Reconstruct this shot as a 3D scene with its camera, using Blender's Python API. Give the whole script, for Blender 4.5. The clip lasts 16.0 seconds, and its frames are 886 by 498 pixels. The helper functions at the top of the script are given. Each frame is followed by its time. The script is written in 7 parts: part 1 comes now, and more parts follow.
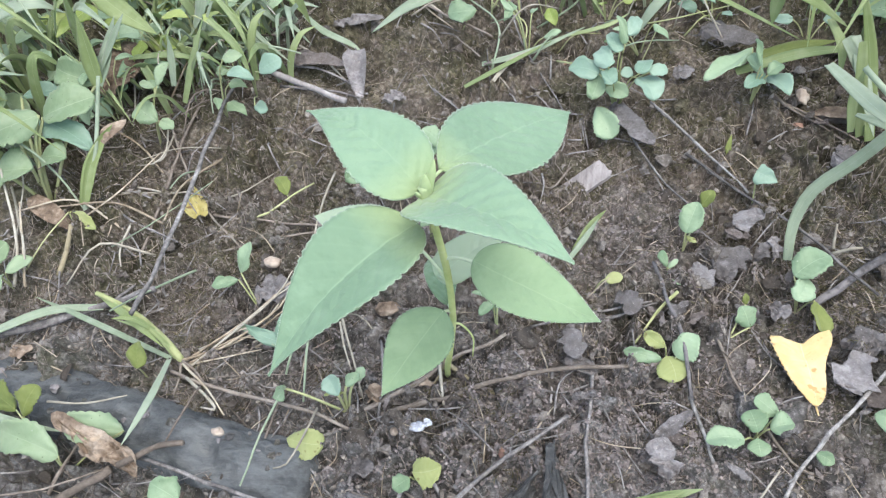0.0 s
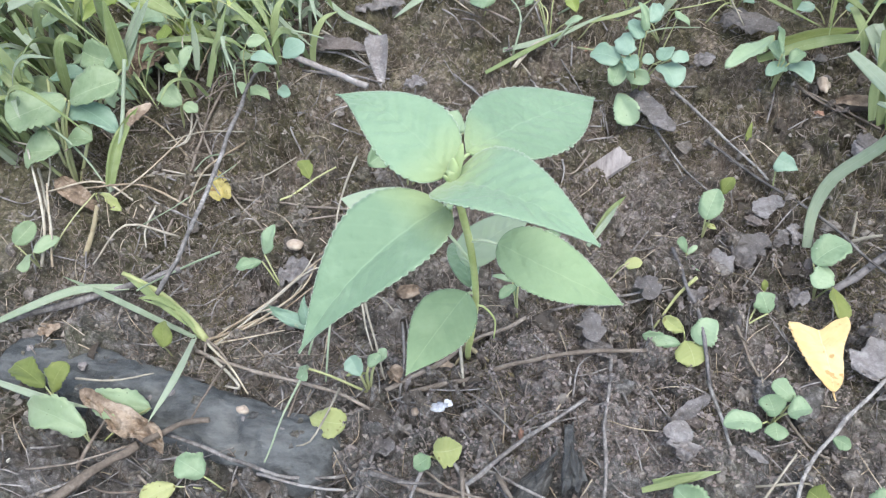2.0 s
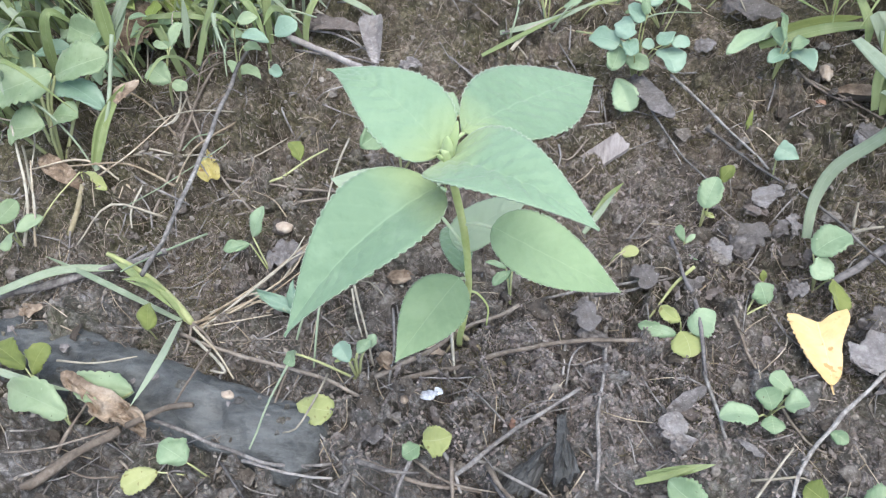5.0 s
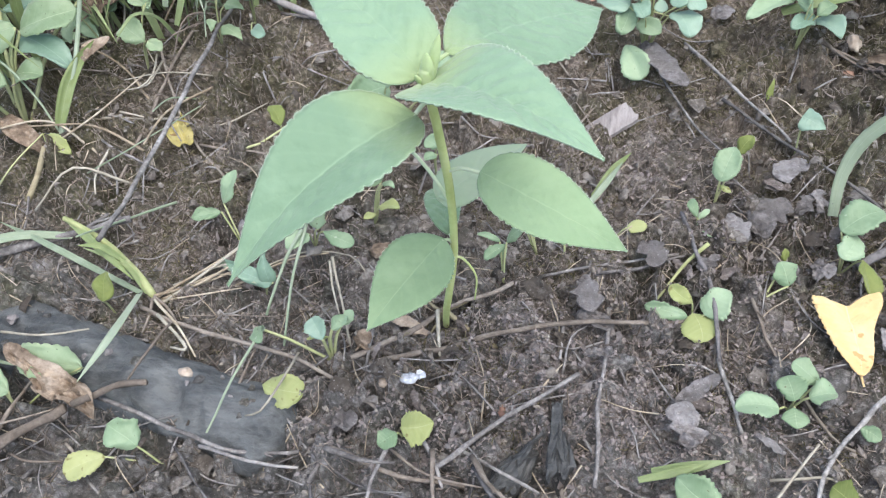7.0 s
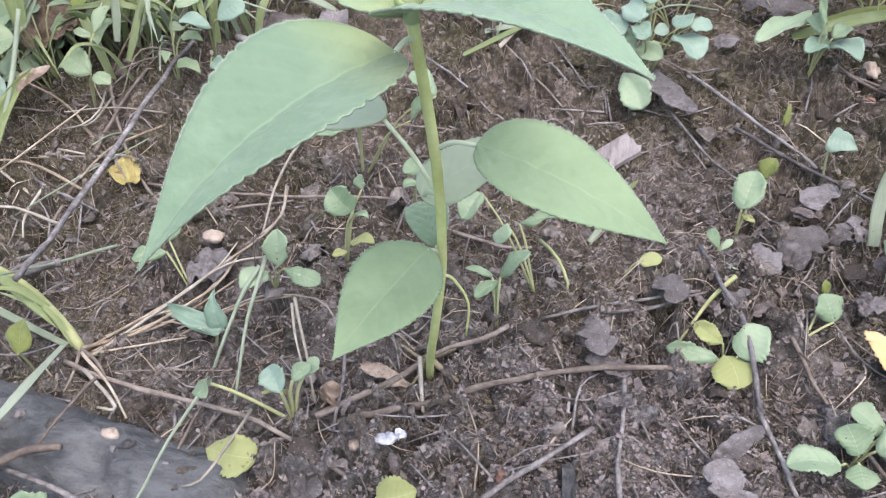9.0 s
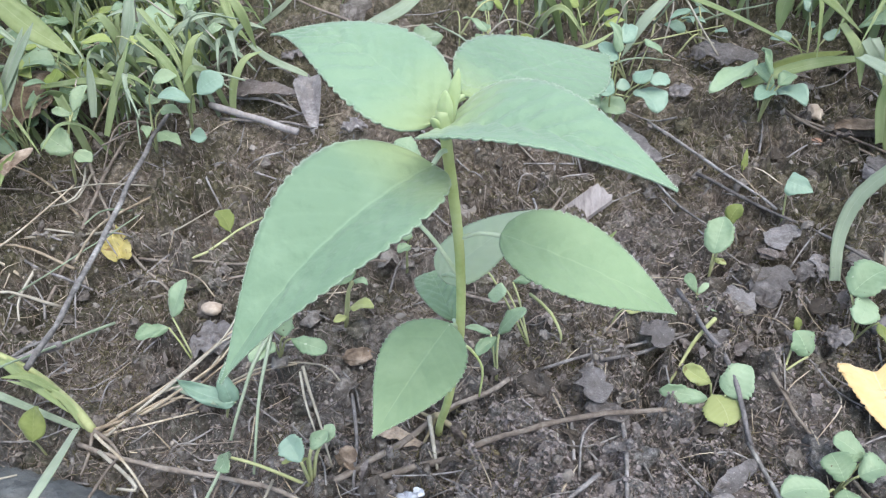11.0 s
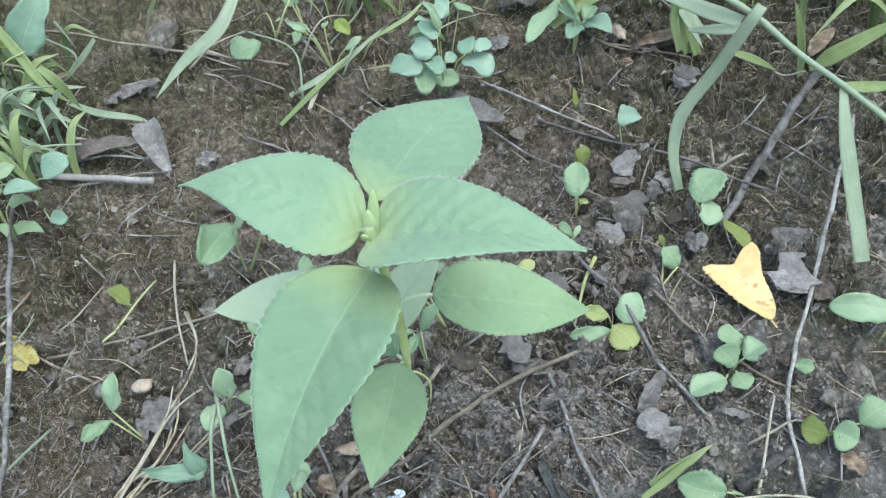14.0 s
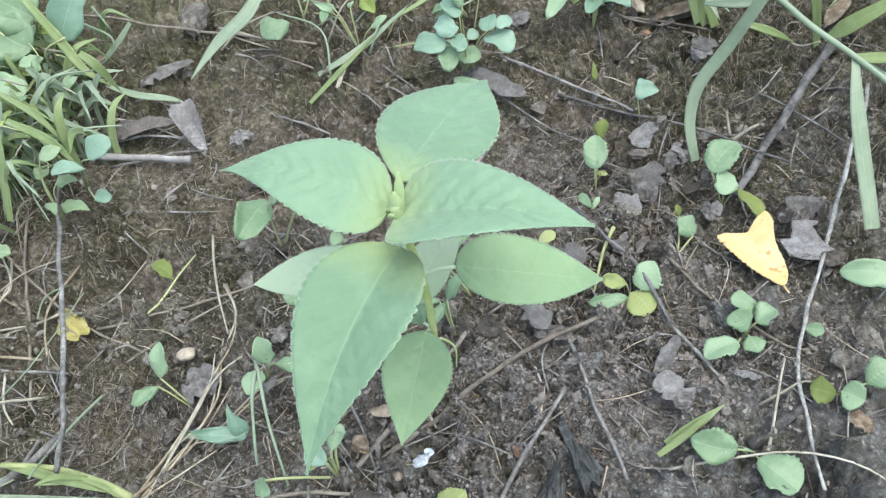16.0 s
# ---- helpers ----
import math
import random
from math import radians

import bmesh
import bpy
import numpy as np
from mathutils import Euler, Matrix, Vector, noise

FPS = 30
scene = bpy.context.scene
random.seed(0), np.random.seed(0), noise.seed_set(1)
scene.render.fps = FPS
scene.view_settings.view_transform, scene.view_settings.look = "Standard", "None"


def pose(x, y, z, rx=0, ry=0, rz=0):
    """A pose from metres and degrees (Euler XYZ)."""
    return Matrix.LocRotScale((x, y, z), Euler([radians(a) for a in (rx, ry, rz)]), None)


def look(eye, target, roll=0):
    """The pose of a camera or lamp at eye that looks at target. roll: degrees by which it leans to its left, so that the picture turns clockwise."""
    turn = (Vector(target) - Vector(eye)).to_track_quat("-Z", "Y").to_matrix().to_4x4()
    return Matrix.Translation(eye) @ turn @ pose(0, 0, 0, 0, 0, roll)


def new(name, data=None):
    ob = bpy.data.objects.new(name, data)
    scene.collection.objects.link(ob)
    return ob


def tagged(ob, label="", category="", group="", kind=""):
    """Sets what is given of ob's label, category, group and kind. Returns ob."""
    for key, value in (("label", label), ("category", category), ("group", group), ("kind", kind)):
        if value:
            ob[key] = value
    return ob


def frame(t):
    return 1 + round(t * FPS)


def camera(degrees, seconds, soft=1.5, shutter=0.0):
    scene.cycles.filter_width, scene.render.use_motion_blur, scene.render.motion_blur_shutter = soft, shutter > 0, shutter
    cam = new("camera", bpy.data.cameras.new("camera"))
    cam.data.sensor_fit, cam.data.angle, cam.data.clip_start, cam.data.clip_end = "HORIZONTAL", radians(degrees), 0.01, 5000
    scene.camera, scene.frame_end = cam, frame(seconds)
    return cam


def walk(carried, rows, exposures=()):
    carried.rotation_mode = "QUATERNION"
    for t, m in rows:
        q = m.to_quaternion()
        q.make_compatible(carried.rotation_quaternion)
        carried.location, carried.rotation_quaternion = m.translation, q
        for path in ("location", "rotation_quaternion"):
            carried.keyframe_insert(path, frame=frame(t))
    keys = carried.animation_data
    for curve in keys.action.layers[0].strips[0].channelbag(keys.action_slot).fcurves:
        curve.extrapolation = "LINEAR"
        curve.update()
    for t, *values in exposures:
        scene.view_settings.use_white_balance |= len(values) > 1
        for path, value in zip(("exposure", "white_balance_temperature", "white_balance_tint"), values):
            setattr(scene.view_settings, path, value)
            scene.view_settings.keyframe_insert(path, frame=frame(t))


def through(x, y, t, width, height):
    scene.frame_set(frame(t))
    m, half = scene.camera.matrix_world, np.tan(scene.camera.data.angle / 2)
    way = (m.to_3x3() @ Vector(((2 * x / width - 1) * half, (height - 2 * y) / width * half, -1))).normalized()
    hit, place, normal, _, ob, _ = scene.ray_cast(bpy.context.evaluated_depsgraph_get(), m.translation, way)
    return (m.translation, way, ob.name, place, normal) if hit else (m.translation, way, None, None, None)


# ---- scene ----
cam = camera(55.40, 16.0, soft=1.2)
PATH = [
    (0, (0.0100, 0.0168, 0.3398), (-0.3193, 1.2129, -1.2290), -12.87),
    (0.5, (0.0073, 0.0175, 0.3427), (-0.3208, 1.2258, -1.2169), -12.30),
    (1, (0.0031, 0.0123, 0.3403), (-0.3323, 1.2047, -1.2299), -11.85),
    (1.5, (0.0047, 0.0115, 0.3414), (-0.3543, 1.1886, -1.2352), -13.17),
    (2, (0.0065, 0.0122, 0.3434), (-0.3512, 1.1809, -1.2397), -13.59),
    (2.5, (0.0062, 0.0132, 0.3393), (-0.3391, 1.1665, -1.2577), -13.13),
    (3, (0.0057, 0.0145, 0.3410), (-0.3324, 1.1689, -1.2568), -13.37),
    (3.5, (0.0059, 0.0145, 0.3399), (-0.3362, 1.1713, -1.2553), -13.61),
    (4, (0.0049, 0.0144, 0.3373), (-0.3290, 1.1665, -1.2630), -13.10),
    (6.3, (0.0053, 0.0220, 0.3273), (-0.3459, 1.1810, -1.2643), -11.46),
    (6.5, (0.0086, 0.0232, 0.3194), (-0.3520, 1.1910, -1.2637), -11.75),
    (7, (0.0058, 0.0240, 0.2943), (-0.3433, 1.1948, -1.2891), -11.02),
    (7.5, (0.0025, 0.0259, 0.2726), (-0.3479, 1.2517, -1.2683), -10.36),
    (8, (-0.0021, 0.0329, 0.2550), (-0.3222, 1.3191, -1.2427), -8.96),
    (8.5, (-0.0040, 0.0350, 0.2436), (-0.2943, 1.3834, -1.2047), -7.78),
    (9, (-0.0054, 0.0362, 0.2387), (-0.3012, 1.4000, -1.1940), -8.12),
    (9.5, (-0.0076, 0.0336, 0.2357), (-0.2991, 1.4433, -1.1527), -7.60),
    (9.7, (-0.0088, 0.0330, 0.2353), (-0.2862, 1.4641, -1.1340), -6.91),
    (11.8, (-0.0442, 0.0360, 0.2790), (-0.1067, 1.3688, -1.2109), -8.89),
    (12, (-0.0514, 0.0429, 0.2800), (-0.0826, 1.3506, -1.2329), -8.65),
    (12.5, (-0.0606, 0.0519, 0.2827), (-0.0017, 1.3466, -1.2405), -7.53),
    (13, (-0.0508, 0.0598, 0.2840), (0.1087, 1.3397, -1.2445), -10.60),
    (13.5, (-0.0514, 0.0555, 0.2961), (0.1543, 1.2942, -1.2606), -12.31),
    (14, (-0.0364, 0.0493, 0.3120), (0.1218, 1.2405, -1.2867), -14.22),
    (14.5, (-0.0316, 0.0431, 0.3302), (0.0538, 1.2363, -1.2726), -17.69),
    (15, (-0.0327, 0.0430, 0.3297), (0.0594, 1.2105, -1.2916), -17.51),
    (15.5, (-0.0327, 0.0402, 0.3275), (0.0347, 1.2105, -1.2930), -18.38),
    (16, (-0.0349, 0.0402, 0.3269), (0.0315, 1.1951, -1.3045), -18.45),
]
walk(cam, [(t, look(eye, target, roll)) for t, eye, target, roll in PATH],
     exposures=[(0, 1.26, 6500, 2), (4, 1.26, 6500, 2), (6.5, 1.26, 6520, 3), (8, 1.23, 6560, 7), (9, 1.26, 6650, 13), (12.5, 1.14, 6250, -4), (13, 1.14, 6250, -4), (14, 1.10, 6200, -8), (15, 1.22, 6430, -6), (16, 1.23, 6470, -6)])

# ---- light ----
world = bpy.data.worlds.new("sky_world")
scene.world = world
world.use_nodes = True
wt = world.node_tree
sky = wt.nodes.new("ShaderNodeTexSky")
sky.sky_type = "NISHITA"
sky.sun_disc = False
SUN_UP, SUN_ROUND = 72.0, 130.0
sky.sun_elevation, sky.sun_rotation = radians(SUN_UP), radians(SUN_ROUND)
sky.dust_density = 3.0
wt.nodes["Background"].inputs["Strength"].default_value = 0.13
wt.links.new(sky.outputs[0], wt.nodes["Background"].inputs[0])
sun = new("sun", bpy.data.lights.new("sun", "SUN"))
sun.data.energy, sun.data.angle, sun.data.color = 1.45, radians(85), (1.0, 0.96, 0.89)
sun_way = Vector((math.sin(radians(SUN_ROUND)) * math.cos(radians(SUN_UP)), math.cos(radians(SUN_ROUND)) * math.cos(radians(SUN_UP)), math.sin(radians(SUN_UP))))
sun.matrix_world = look(sun_way * 3, (0, 0, 0))

# ---- materials ----
def nodes_of(name):
    m = bpy.data.materials.new(name)
    m.use_nodes = True
    nt = m.node_tree
    return m, nt, nt.nodes["Principled BSDF"]


def add(nt, kind, **inputs):
    n = nt.nodes.new(kind)
    for k, v in inputs.items():
        n.inputs[k.replace("_", " ")].default_value = v
    return n


def noise_of(nt, coord, scale, detail=5.0, rough=0.6):
    n = add(nt, "ShaderNodeTexNoise", Scale=scale, Detail=detail, Roughness=rough)
    nt.links.new(coord, n.inputs["Vector"])
    return n.outputs["Fac"]


def ramp(nt, fac, stops):
    r = nt.nodes.new("ShaderNodeValToRGB")
    el = r.color_ramp.elements
    while len(el) < len(stops):
        el.new(0.5)
    for e, (p, c) in zip(el, stops):
        e.position, e.color = p, (*c, 1)
    nt.links.new(fac, r.inputs[0])
    return r.outputs[0]


def mixed(nt, fac, a, b, blend="MIX"):
    n = nt.nodes.new("ShaderNodeMix")
    n.data_type, n.blend_type = "RGBA", blend
    for sock, v in ((0, fac), (6, a), (7, b)):
        if isinstance(v, (int, float)):
            n.inputs[sock].default_value = v
        elif isinstance(v, tuple):
            n.inputs[sock].default_value = (*v, 1)
        else:
            nt.links.new(v, n.inputs[sock])
    return n.outputs[2]


def math_of(nt, op, a, b=0.0, c=0.0):
    n = nt.nodes.new("ShaderNodeMath")
    n.operation = op
    for i, v in enumerate((a, b, c)):
        if isinstance(v, (int, float)):
            n.inputs[i].default_value = v
        else:
            nt.links.new(v, n.inputs[i])
    return n.outputs[0]


def bumped(nt, bsdf, height, strength, dist):
    b = add(nt, "ShaderNodeBump", Strength=strength, Distance=dist)
    nt.links.new(height, b.inputs["Height"])
    nt.links.new(b.outputs[0], bsdf.inputs["Normal"])
    return b.outputs[0]


def dull_mat(name, dark, mid, light, scale, rough=0.85, bump=0.6, dist=0.001, stretch=None, island=0.0, specks=None, tight=1.0):
    """Earth, bark, dry leaf: three tones by noise at two scales, and a little from piece to piece."""
    m, nt, p = nodes_of(name)
    co = nt.nodes.new("ShaderNodeTexCoord").outputs["Object"]
    if stretch:
        mp = nt.nodes.new("ShaderNodeMapping")
        mp.inputs["Scale"].default_value = stretch
        nt.links.new(co, mp.inputs[0])
        co = mp.outputs[0]
    big, small = noise_of(nt, co, scale * 0.22, 3), noise_of(nt, co, scale, 6, 0.7)
    fac = math_of(nt, "ADD", math_of(nt, "MULTIPLY", big, 0.5), math_of(nt, "MULTIPLY", small, 0.5))
    rnd = nt.nodes.new("ShaderNodeObjectInfo").outputs["Random"]
    fac = math_of(nt, "ADD", fac, math_of(nt, "MULTIPLY_ADD", rnd, 0.16, -0.08))
    if island:
        one = nt.nodes.new("ShaderNodeNewGeometry").outputs["Random Per Island"]
        fac = math_of(nt, "ADD", fac, math_of(nt, "MULTIPLY_ADD", one, island, -0.5 * island))
    col = ramp(nt, fac, ((0.5 - 0.2 / tight, dark), (0.5, mid), (0.5 + 0.22 / tight, light)))
    if specks:
        dirt = ramp(nt, noise_of(nt, co, 55, 4, 0.65), ((0.5, (0, 0, 0)), (0.64, (0.5, 0.5, 0.5))))
        col = mixed(nt, dirt, col, specks)
        dot = ramp(nt, noise_of(nt, co, 900, 2), ((0.66, (0, 0, 0)), (0.72, (0.7, 0.7, 0.7))))
        col = mixed(nt, dot, col, (0.42, 0.39, 0.39))
    nt.links.new(col, p.inputs["Base Color"])
    p.inputs["Roughness"].default_value = rough
    p.inputs["Specular IOR Level"].default_value = 0.25
    bumped(nt, p, small, bump, dist)
    return m


def leaf_mat(name, dark, light, vein, spots=None, through=0.3, rough=0.55, veins=7.0, relief=0.35, rugose=0.0, flush=None, specks=None, rim=None, gloss=0.3):
    """A leaf blade: UV runs across (u) and along (v); pale midrib and side veins, mottling, light through the blade."""
    m, nt, p = nodes_of(name)
    tc = nt.nodes.new("ShaderNodeTexCoord")
    sep = nt.nodes.new("ShaderNodeSeparateXYZ")
    nt.links.new(tc.outputs["UV"], sep.inputs[0])
    across = math_of(nt, "ABSOLUTE", math_of(nt, "MULTIPLY_ADD", sep.outputs[0], 2.0, -1.0))
    slant = math_of(nt, "MULTIPLY_ADD", across, -0.22, sep.outputs[1])
    wave = math_of(nt, "PINGPONG", math_of(nt, "MULTIPLY", slant, veins * 2), 1.0)
    side = math_of(nt, "SMOOTH_MIN", math_of(nt, "MULTIPLY", wave, 4.0), 1.0, 0.3)
    mid = math_of(nt, "MINIMUM", math_of(nt, "MULTIPLY_ADD", across, 20.0, 0.3), 1.0)
    line = math_of(nt, "MULTIPLY", mid, math_of(nt, "MULTIPLY_ADD", side, 0.1, 0.9))
    rnd = nt.nodes.new("ShaderNodeObjectInfo").outputs["Random"]
    co = tc.outputs["Object"]
    big, small = noise_of(nt, co, 60, 3), noise_of(nt, co, 420, 5, 0.7)
    f = math_of(nt, "ADD", math_of(nt, "MULTIPLY", big, 0.6), math_of(nt, "MULTIPLY", small, 0.3))
    f = math_of(nt, "ADD", f, math_of(nt, "MULTIPLY_ADD", rnd, 0.45, -0.2))
    col = ramp(nt, f, ((0.3, dark), (0.72, light)))
    col = mixed(nt, line, vein, col)
    pale = ramp(nt, noise_of(nt, co, 95, 2), ((0.5, (0, 0, 0)), (0.75, (0.5, 0.5, 0.5))))
    col = mixed(nt, pale, col, vein)
    if spots:
        sp = ramp(nt, noise_of(nt, co, 230, 2), ((0.62, (0, 0, 0)), (0.68, (1, 1, 1))))
        col = mixed(nt, sp, col, spots)
    if flush:
        young = ramp(nt, math_of(nt, "MULTIPLY_ADD", big, 0.12, sep.outputs[1]), ((0.03, (0.6, 0.6, 0.6)), (0.3, (0, 0, 0))))
        col = mixed(nt, young, col, flush)
    if rim:
        edge = ramp(nt, across, ((0.965, (0, 0, 0)), (0.99, (0.5, 0.5, 0.5))))
        col = mixed(nt, edge, col, rim)
    if specks:
        dot = ramp(nt, noise_of(nt, co, 620, 1), ((0.74, (0, 0, 0)), (0.78, (0.8, 0.8, 0.8))))
        col = mixed(nt, dot, col, specks)
        fleck = ramp(nt, noise_of(nt, co, 340, 1), ((0.22, (0.4, 0.4, 0.4)), (0.25, (0, 0, 0))))
        col = mixed(nt, fleck, col, (0.62, 0.66, 0.55))
    nt.links.new(col, p.inputs["Base Color"])
    p.inputs["Roughness"].default_value = rough
    p.inputs["Specular IOR Level"].default_value = gloss
    p.inputs["Sheen Weight"].default_value = 0.25
    p.inputs["Sheen Roughness"].default_value = 0.5
    h = math_of(nt, "ADD", math_of(nt, "MULTIPLY", line, 0.25), math_of(nt, "MULTIPLY", small, 0.5))
    if rugose:
        vein_net = add(nt, "ShaderNodeTexVoronoi", Scale=430.0, Randomness=0.9)
        vein_net.feature = "SMOOTH_F1"
        nt.links.new(co, vein_net.inputs["Vector"])
        pucker = math_of(nt, "ADD", math_of(nt, "MULTIPLY", vein_net.outputs["Distance"], -1.6), math_of(nt, "MULTIPLY", noise_of(nt, co, 150, 3), 2.2))
        h = math_of(nt, "ADD", math_of(nt, "MULTIPLY", h, 1.0), math_of(nt, "MULTIPLY", pucker, rugose))
    nrm = bumped(nt, p, h, relief, 0.0006)
    tr = nt.nodes.new("ShaderNodeBsdfTranslucent")
    nt.links.new(mixed(nt, 0.5, col, (0.5, 0.75, 0.15), "MULTIPLY"), tr.inputs[0])
    nt.links.new(nrm, tr.inputs["Normal"])
    mx = nt.nodes.new("ShaderNodeMixShader")
    mx.inputs[0].default_value = through
    nt.links.new(p.outputs[0], mx.inputs[1])
    nt.links.new(tr.outputs[0], mx.inputs[2])
    nt.links.new(mx.outputs[0], nt.nodes["Material Output"].inputs[0])
    return m


def soil_mat():
    """Earth: ash-grey and lilac where the fire was, brown and mossy further off; crumbs, patchy tone, pale specks."""
    m, nt, p = nodes_of("soil")
    co = nt.nodes.new("ShaderNodeNewGeometry").outputs["Position"]
    sep = nt.nodes.new("ShaderNodeSeparateXYZ")
    nt.links.new(co, sep.inputs[0])
    back = math_of(nt, "MINIMUM", math_of(nt, "MAXIMUM", sep.outputs[1], 0.12), 0.55)
    aside = math_of(nt, "MINIMUM", math_of(nt, "ABSOLUTE", math_of(nt, "ADD", sep.outputs[0], 0.03)), 0.34)
    off = math_of(nt, "ADD", sep.outputs[1], -0.2)
    away = math_of(nt, "SQRT", math_of(nt, "ADD", math_of(nt, "MULTIPLY", sep.outputs[0], sep.outputs[0]), math_of(nt, "MULTIPLY", off, off)))
    away = math_of(nt, "MINIMUM", math_of(nt, "MAXIMUM", math_of(nt, "MULTIPLY_ADD", away, 2.5, -1.15), 0.0), 1.0)
    patch, clump, grain = noise_of(nt, co, 9, 4), noise_of(nt, co, 110, 8, 0.75), noise_of(nt, co, 700, 6, 0.8)
    cell = add(nt, "ShaderNodeTexVoronoi", Scale=330.0, Randomness=1.0)
    nt.links.new(co, cell.inputs["Vector"])
    crumb = cell.outputs["Distance"]
    f = math_of(nt, "ADD", math_of(nt, "MULTIPLY", clump, 0.6), math_of(nt, "MULTIPLY", grain, 0.4))
    f = math_of(nt, "ADD", f, math_of(nt, "MULTIPLY_ADD", crumb, -0.22, 0.09))
    f = math_of(nt, "ADD", f, math_of(nt, "MULTIPLY_ADD", noise_of(nt, co, 1900, 3, 0.7), 0.3, -0.15))
    brown = ramp(nt, f, ((0.4, (0.145, 0.122, 0.105)), (0.5, (0.235, 0.193, 0.168)), (0.6, (0.4, 0.345, 0.31))))
    grey = ramp(nt, f, ((0.4, (0.13, 0.124, 0.125)), (0.5, (0.215, 0.204, 0.21)), (0.6, (0.37, 0.355, 0.375))))
    ash = math_of(nt, "MULTIPLY_ADD", back, -2.6, 0.72)
    ash = math_of(nt, "ADD", ash, math_of(nt, "MULTIPLY_ADD", away, -1.2, patch))
    col = mixed(nt, ramp(nt, ash, ((0.35, (0, 0, 0)), (0.75, (1, 1, 1)))), brown, grey)
    moss = math_of(nt, "MULTIPLY_ADD", back, 0.55, -0.17)
    moss = math_of(nt, "ADD", moss, math_of(nt, "MULTIPLY", aside, 0.55))
    moss = math_of(nt, "ADD", moss, noise_of(nt, co, 24, 4))
    moss = math_of(nt, "ADD", moss, math_of(nt, "MULTIPLY", away, 0.5))
    col = mixed(nt, ramp(nt, moss, ((0.5, (0, 0, 0)), (0.68, (0.7, 0.7, 0.7)))), col, ramp(nt, f, ((0.42, (0.075, 0.075, 0.04)), (0.6, (0.19, 0.18, 0.1)))))
    rust = ramp(nt, noise_of(nt, co, 31, 5, 0.6), ((0.56, (0, 0, 0)), (0.68, (0.45, 0.45, 0.45))))
    col = mixed(nt, rust, col, ramp(nt, f, ((0.42, (0.14, 0.105, 0.09)), (0.6, (0.32, 0.26, 0.23)))))
    # Random patches of tone; the dark ones also stand in for small shadows.
    mottle = ramp(nt, noise_of(nt, co, 34, 5, 0.65), ((0.38, (0.62, 0.62, 0.62)), (0.5, (0.95, 0.96, 0.95)), (0.62, (1.28, 1.27, 1.29))))
    col = mixed(nt, 1.0, col, mottle, "MULTIPLY")
    speck = ramp(nt, noise_of(nt, co, 1300, 2), ((0.66, (0, 0, 0)), (0.71, (0.8, 0.8, 0.8))))
    col = mixed(nt, speck, col, (0.5, 0.47, 0.45))
    nt.links.new(col, p.inputs["Base Color"])
    p.inputs["Roughness"].default_value = 0.9
    p.inputs["Specular IOR Level"].default_value = 0.2
    h = math_of(nt, "ADD", clump, math_of(nt, "MULTIPLY", grain, 0.6))
    bumped(nt, p, math_of(nt, "ADD", h, math_of(nt, "MULTIPLY", crumb, -0.5)), 1.0, 0.004)
    return m


SOIL = soil_mat()
CRUMB = dull_mat("soil_crumb", (0.13, 0.113, 0.103), (0.19, 0.167, 0.154), (0.3, 0.272, 0.257), 700, island=0.45)
DRY_CRUMB = dull_mat("dry_leaf_crumb", (0.17, 0.147, 0.149), (0.24, 0.207, 0.21), (0.34, 0.3, 0.308), 900, island=0.5)
MATTED = dull_mat("matted_fibre", (0.125, 0.101, 0.087), (0.205, 0.17, 0.15), (0.36, 0.31, 0.285), 400, island=0.7)
MOSS = dull_mat("dark_moss_shoot", (0.062, 0.056, 0.032), (0.112, 0.1, 0.06), (0.2, 0.178, 0.115), 400, island=0.6)
CHAR = dull_mat("charred_wood", (0.032, 0.034, 0.037), (0.064, 0.067, 0.073), (0.15, 0.156, 0.166), 240, rough=0.4, tight=1.4, bump=0.9, dist=0.002, stretch=(0.45, 1, 1))
COAL = dull_mat("black_coal", (0.03, 0.03, 0.033), (0.06, 0.061, 0.066), (0.14, 0.14, 0.147), 330, rough=0.38, bump=0.9, dist=0.002, stretch=(0.3, 1, 1))
BARK_GREY = dull_mat("grey_twig_bark", (0.09, 0.082, 0.085), (0.18, 0.166, 0.169), (0.33, 0.312, 0.32), 420, tight=1.7)
BARK_BROWN = dull_mat("brown_twig_bark", (0.075, 0.06, 0.052), (0.155, 0.127, 0.112), (0.31, 0.27, 0.245), 420, island=0.5)
BARK_PALE = dull_mat("bleached_twig_bark", (0.1, 0.094, 0.097), (0.2, 0.19, 0.194), (0.43, 0.415, 0.42), 380, tight=1.5)
BARK_DARK = dull_mat("dark_stick_bark", (0.045, 0.041, 0.044), (0.095, 0.088, 0.094), (0.19, 0.178, 0.19), 420, tight=1.7)
STRAW = dull_mat("dry_straw", (0.2, 0.155, 0.115), (0.36, 0.3, 0.235), (0.55, 0.49, 0.42), 300, rough=0.7, tight=1.4)
PALE_STRAW = dull_mat("bleached_straw", (0.22, 0.197, 0.165), (0.35, 0.318, 0.272), (0.54, 0.51, 0.465), 300, rough=0.7)
DEAD_GREY = dull_mat("dead_grey_leaf", (0.1, 0.089, 0.09), (0.165, 0.15, 0.155), (0.3, 0.282, 0.3), 420, rough=0.55, tight=1.5, bump=1.0, dist=0.002, specks=(0.1, 0.087, 0.08))
DEAD_PALE = dull_mat("dead_pale_lilac_leaf", (0.15, 0.135, 0.142), (0.25, 0.23, 0.243), (0.44, 0.415, 0.435), 420, rough=0.5, tight=1.4, bump=1.0, dist=0.002, specks=(0.14, 0.122, 0.115))
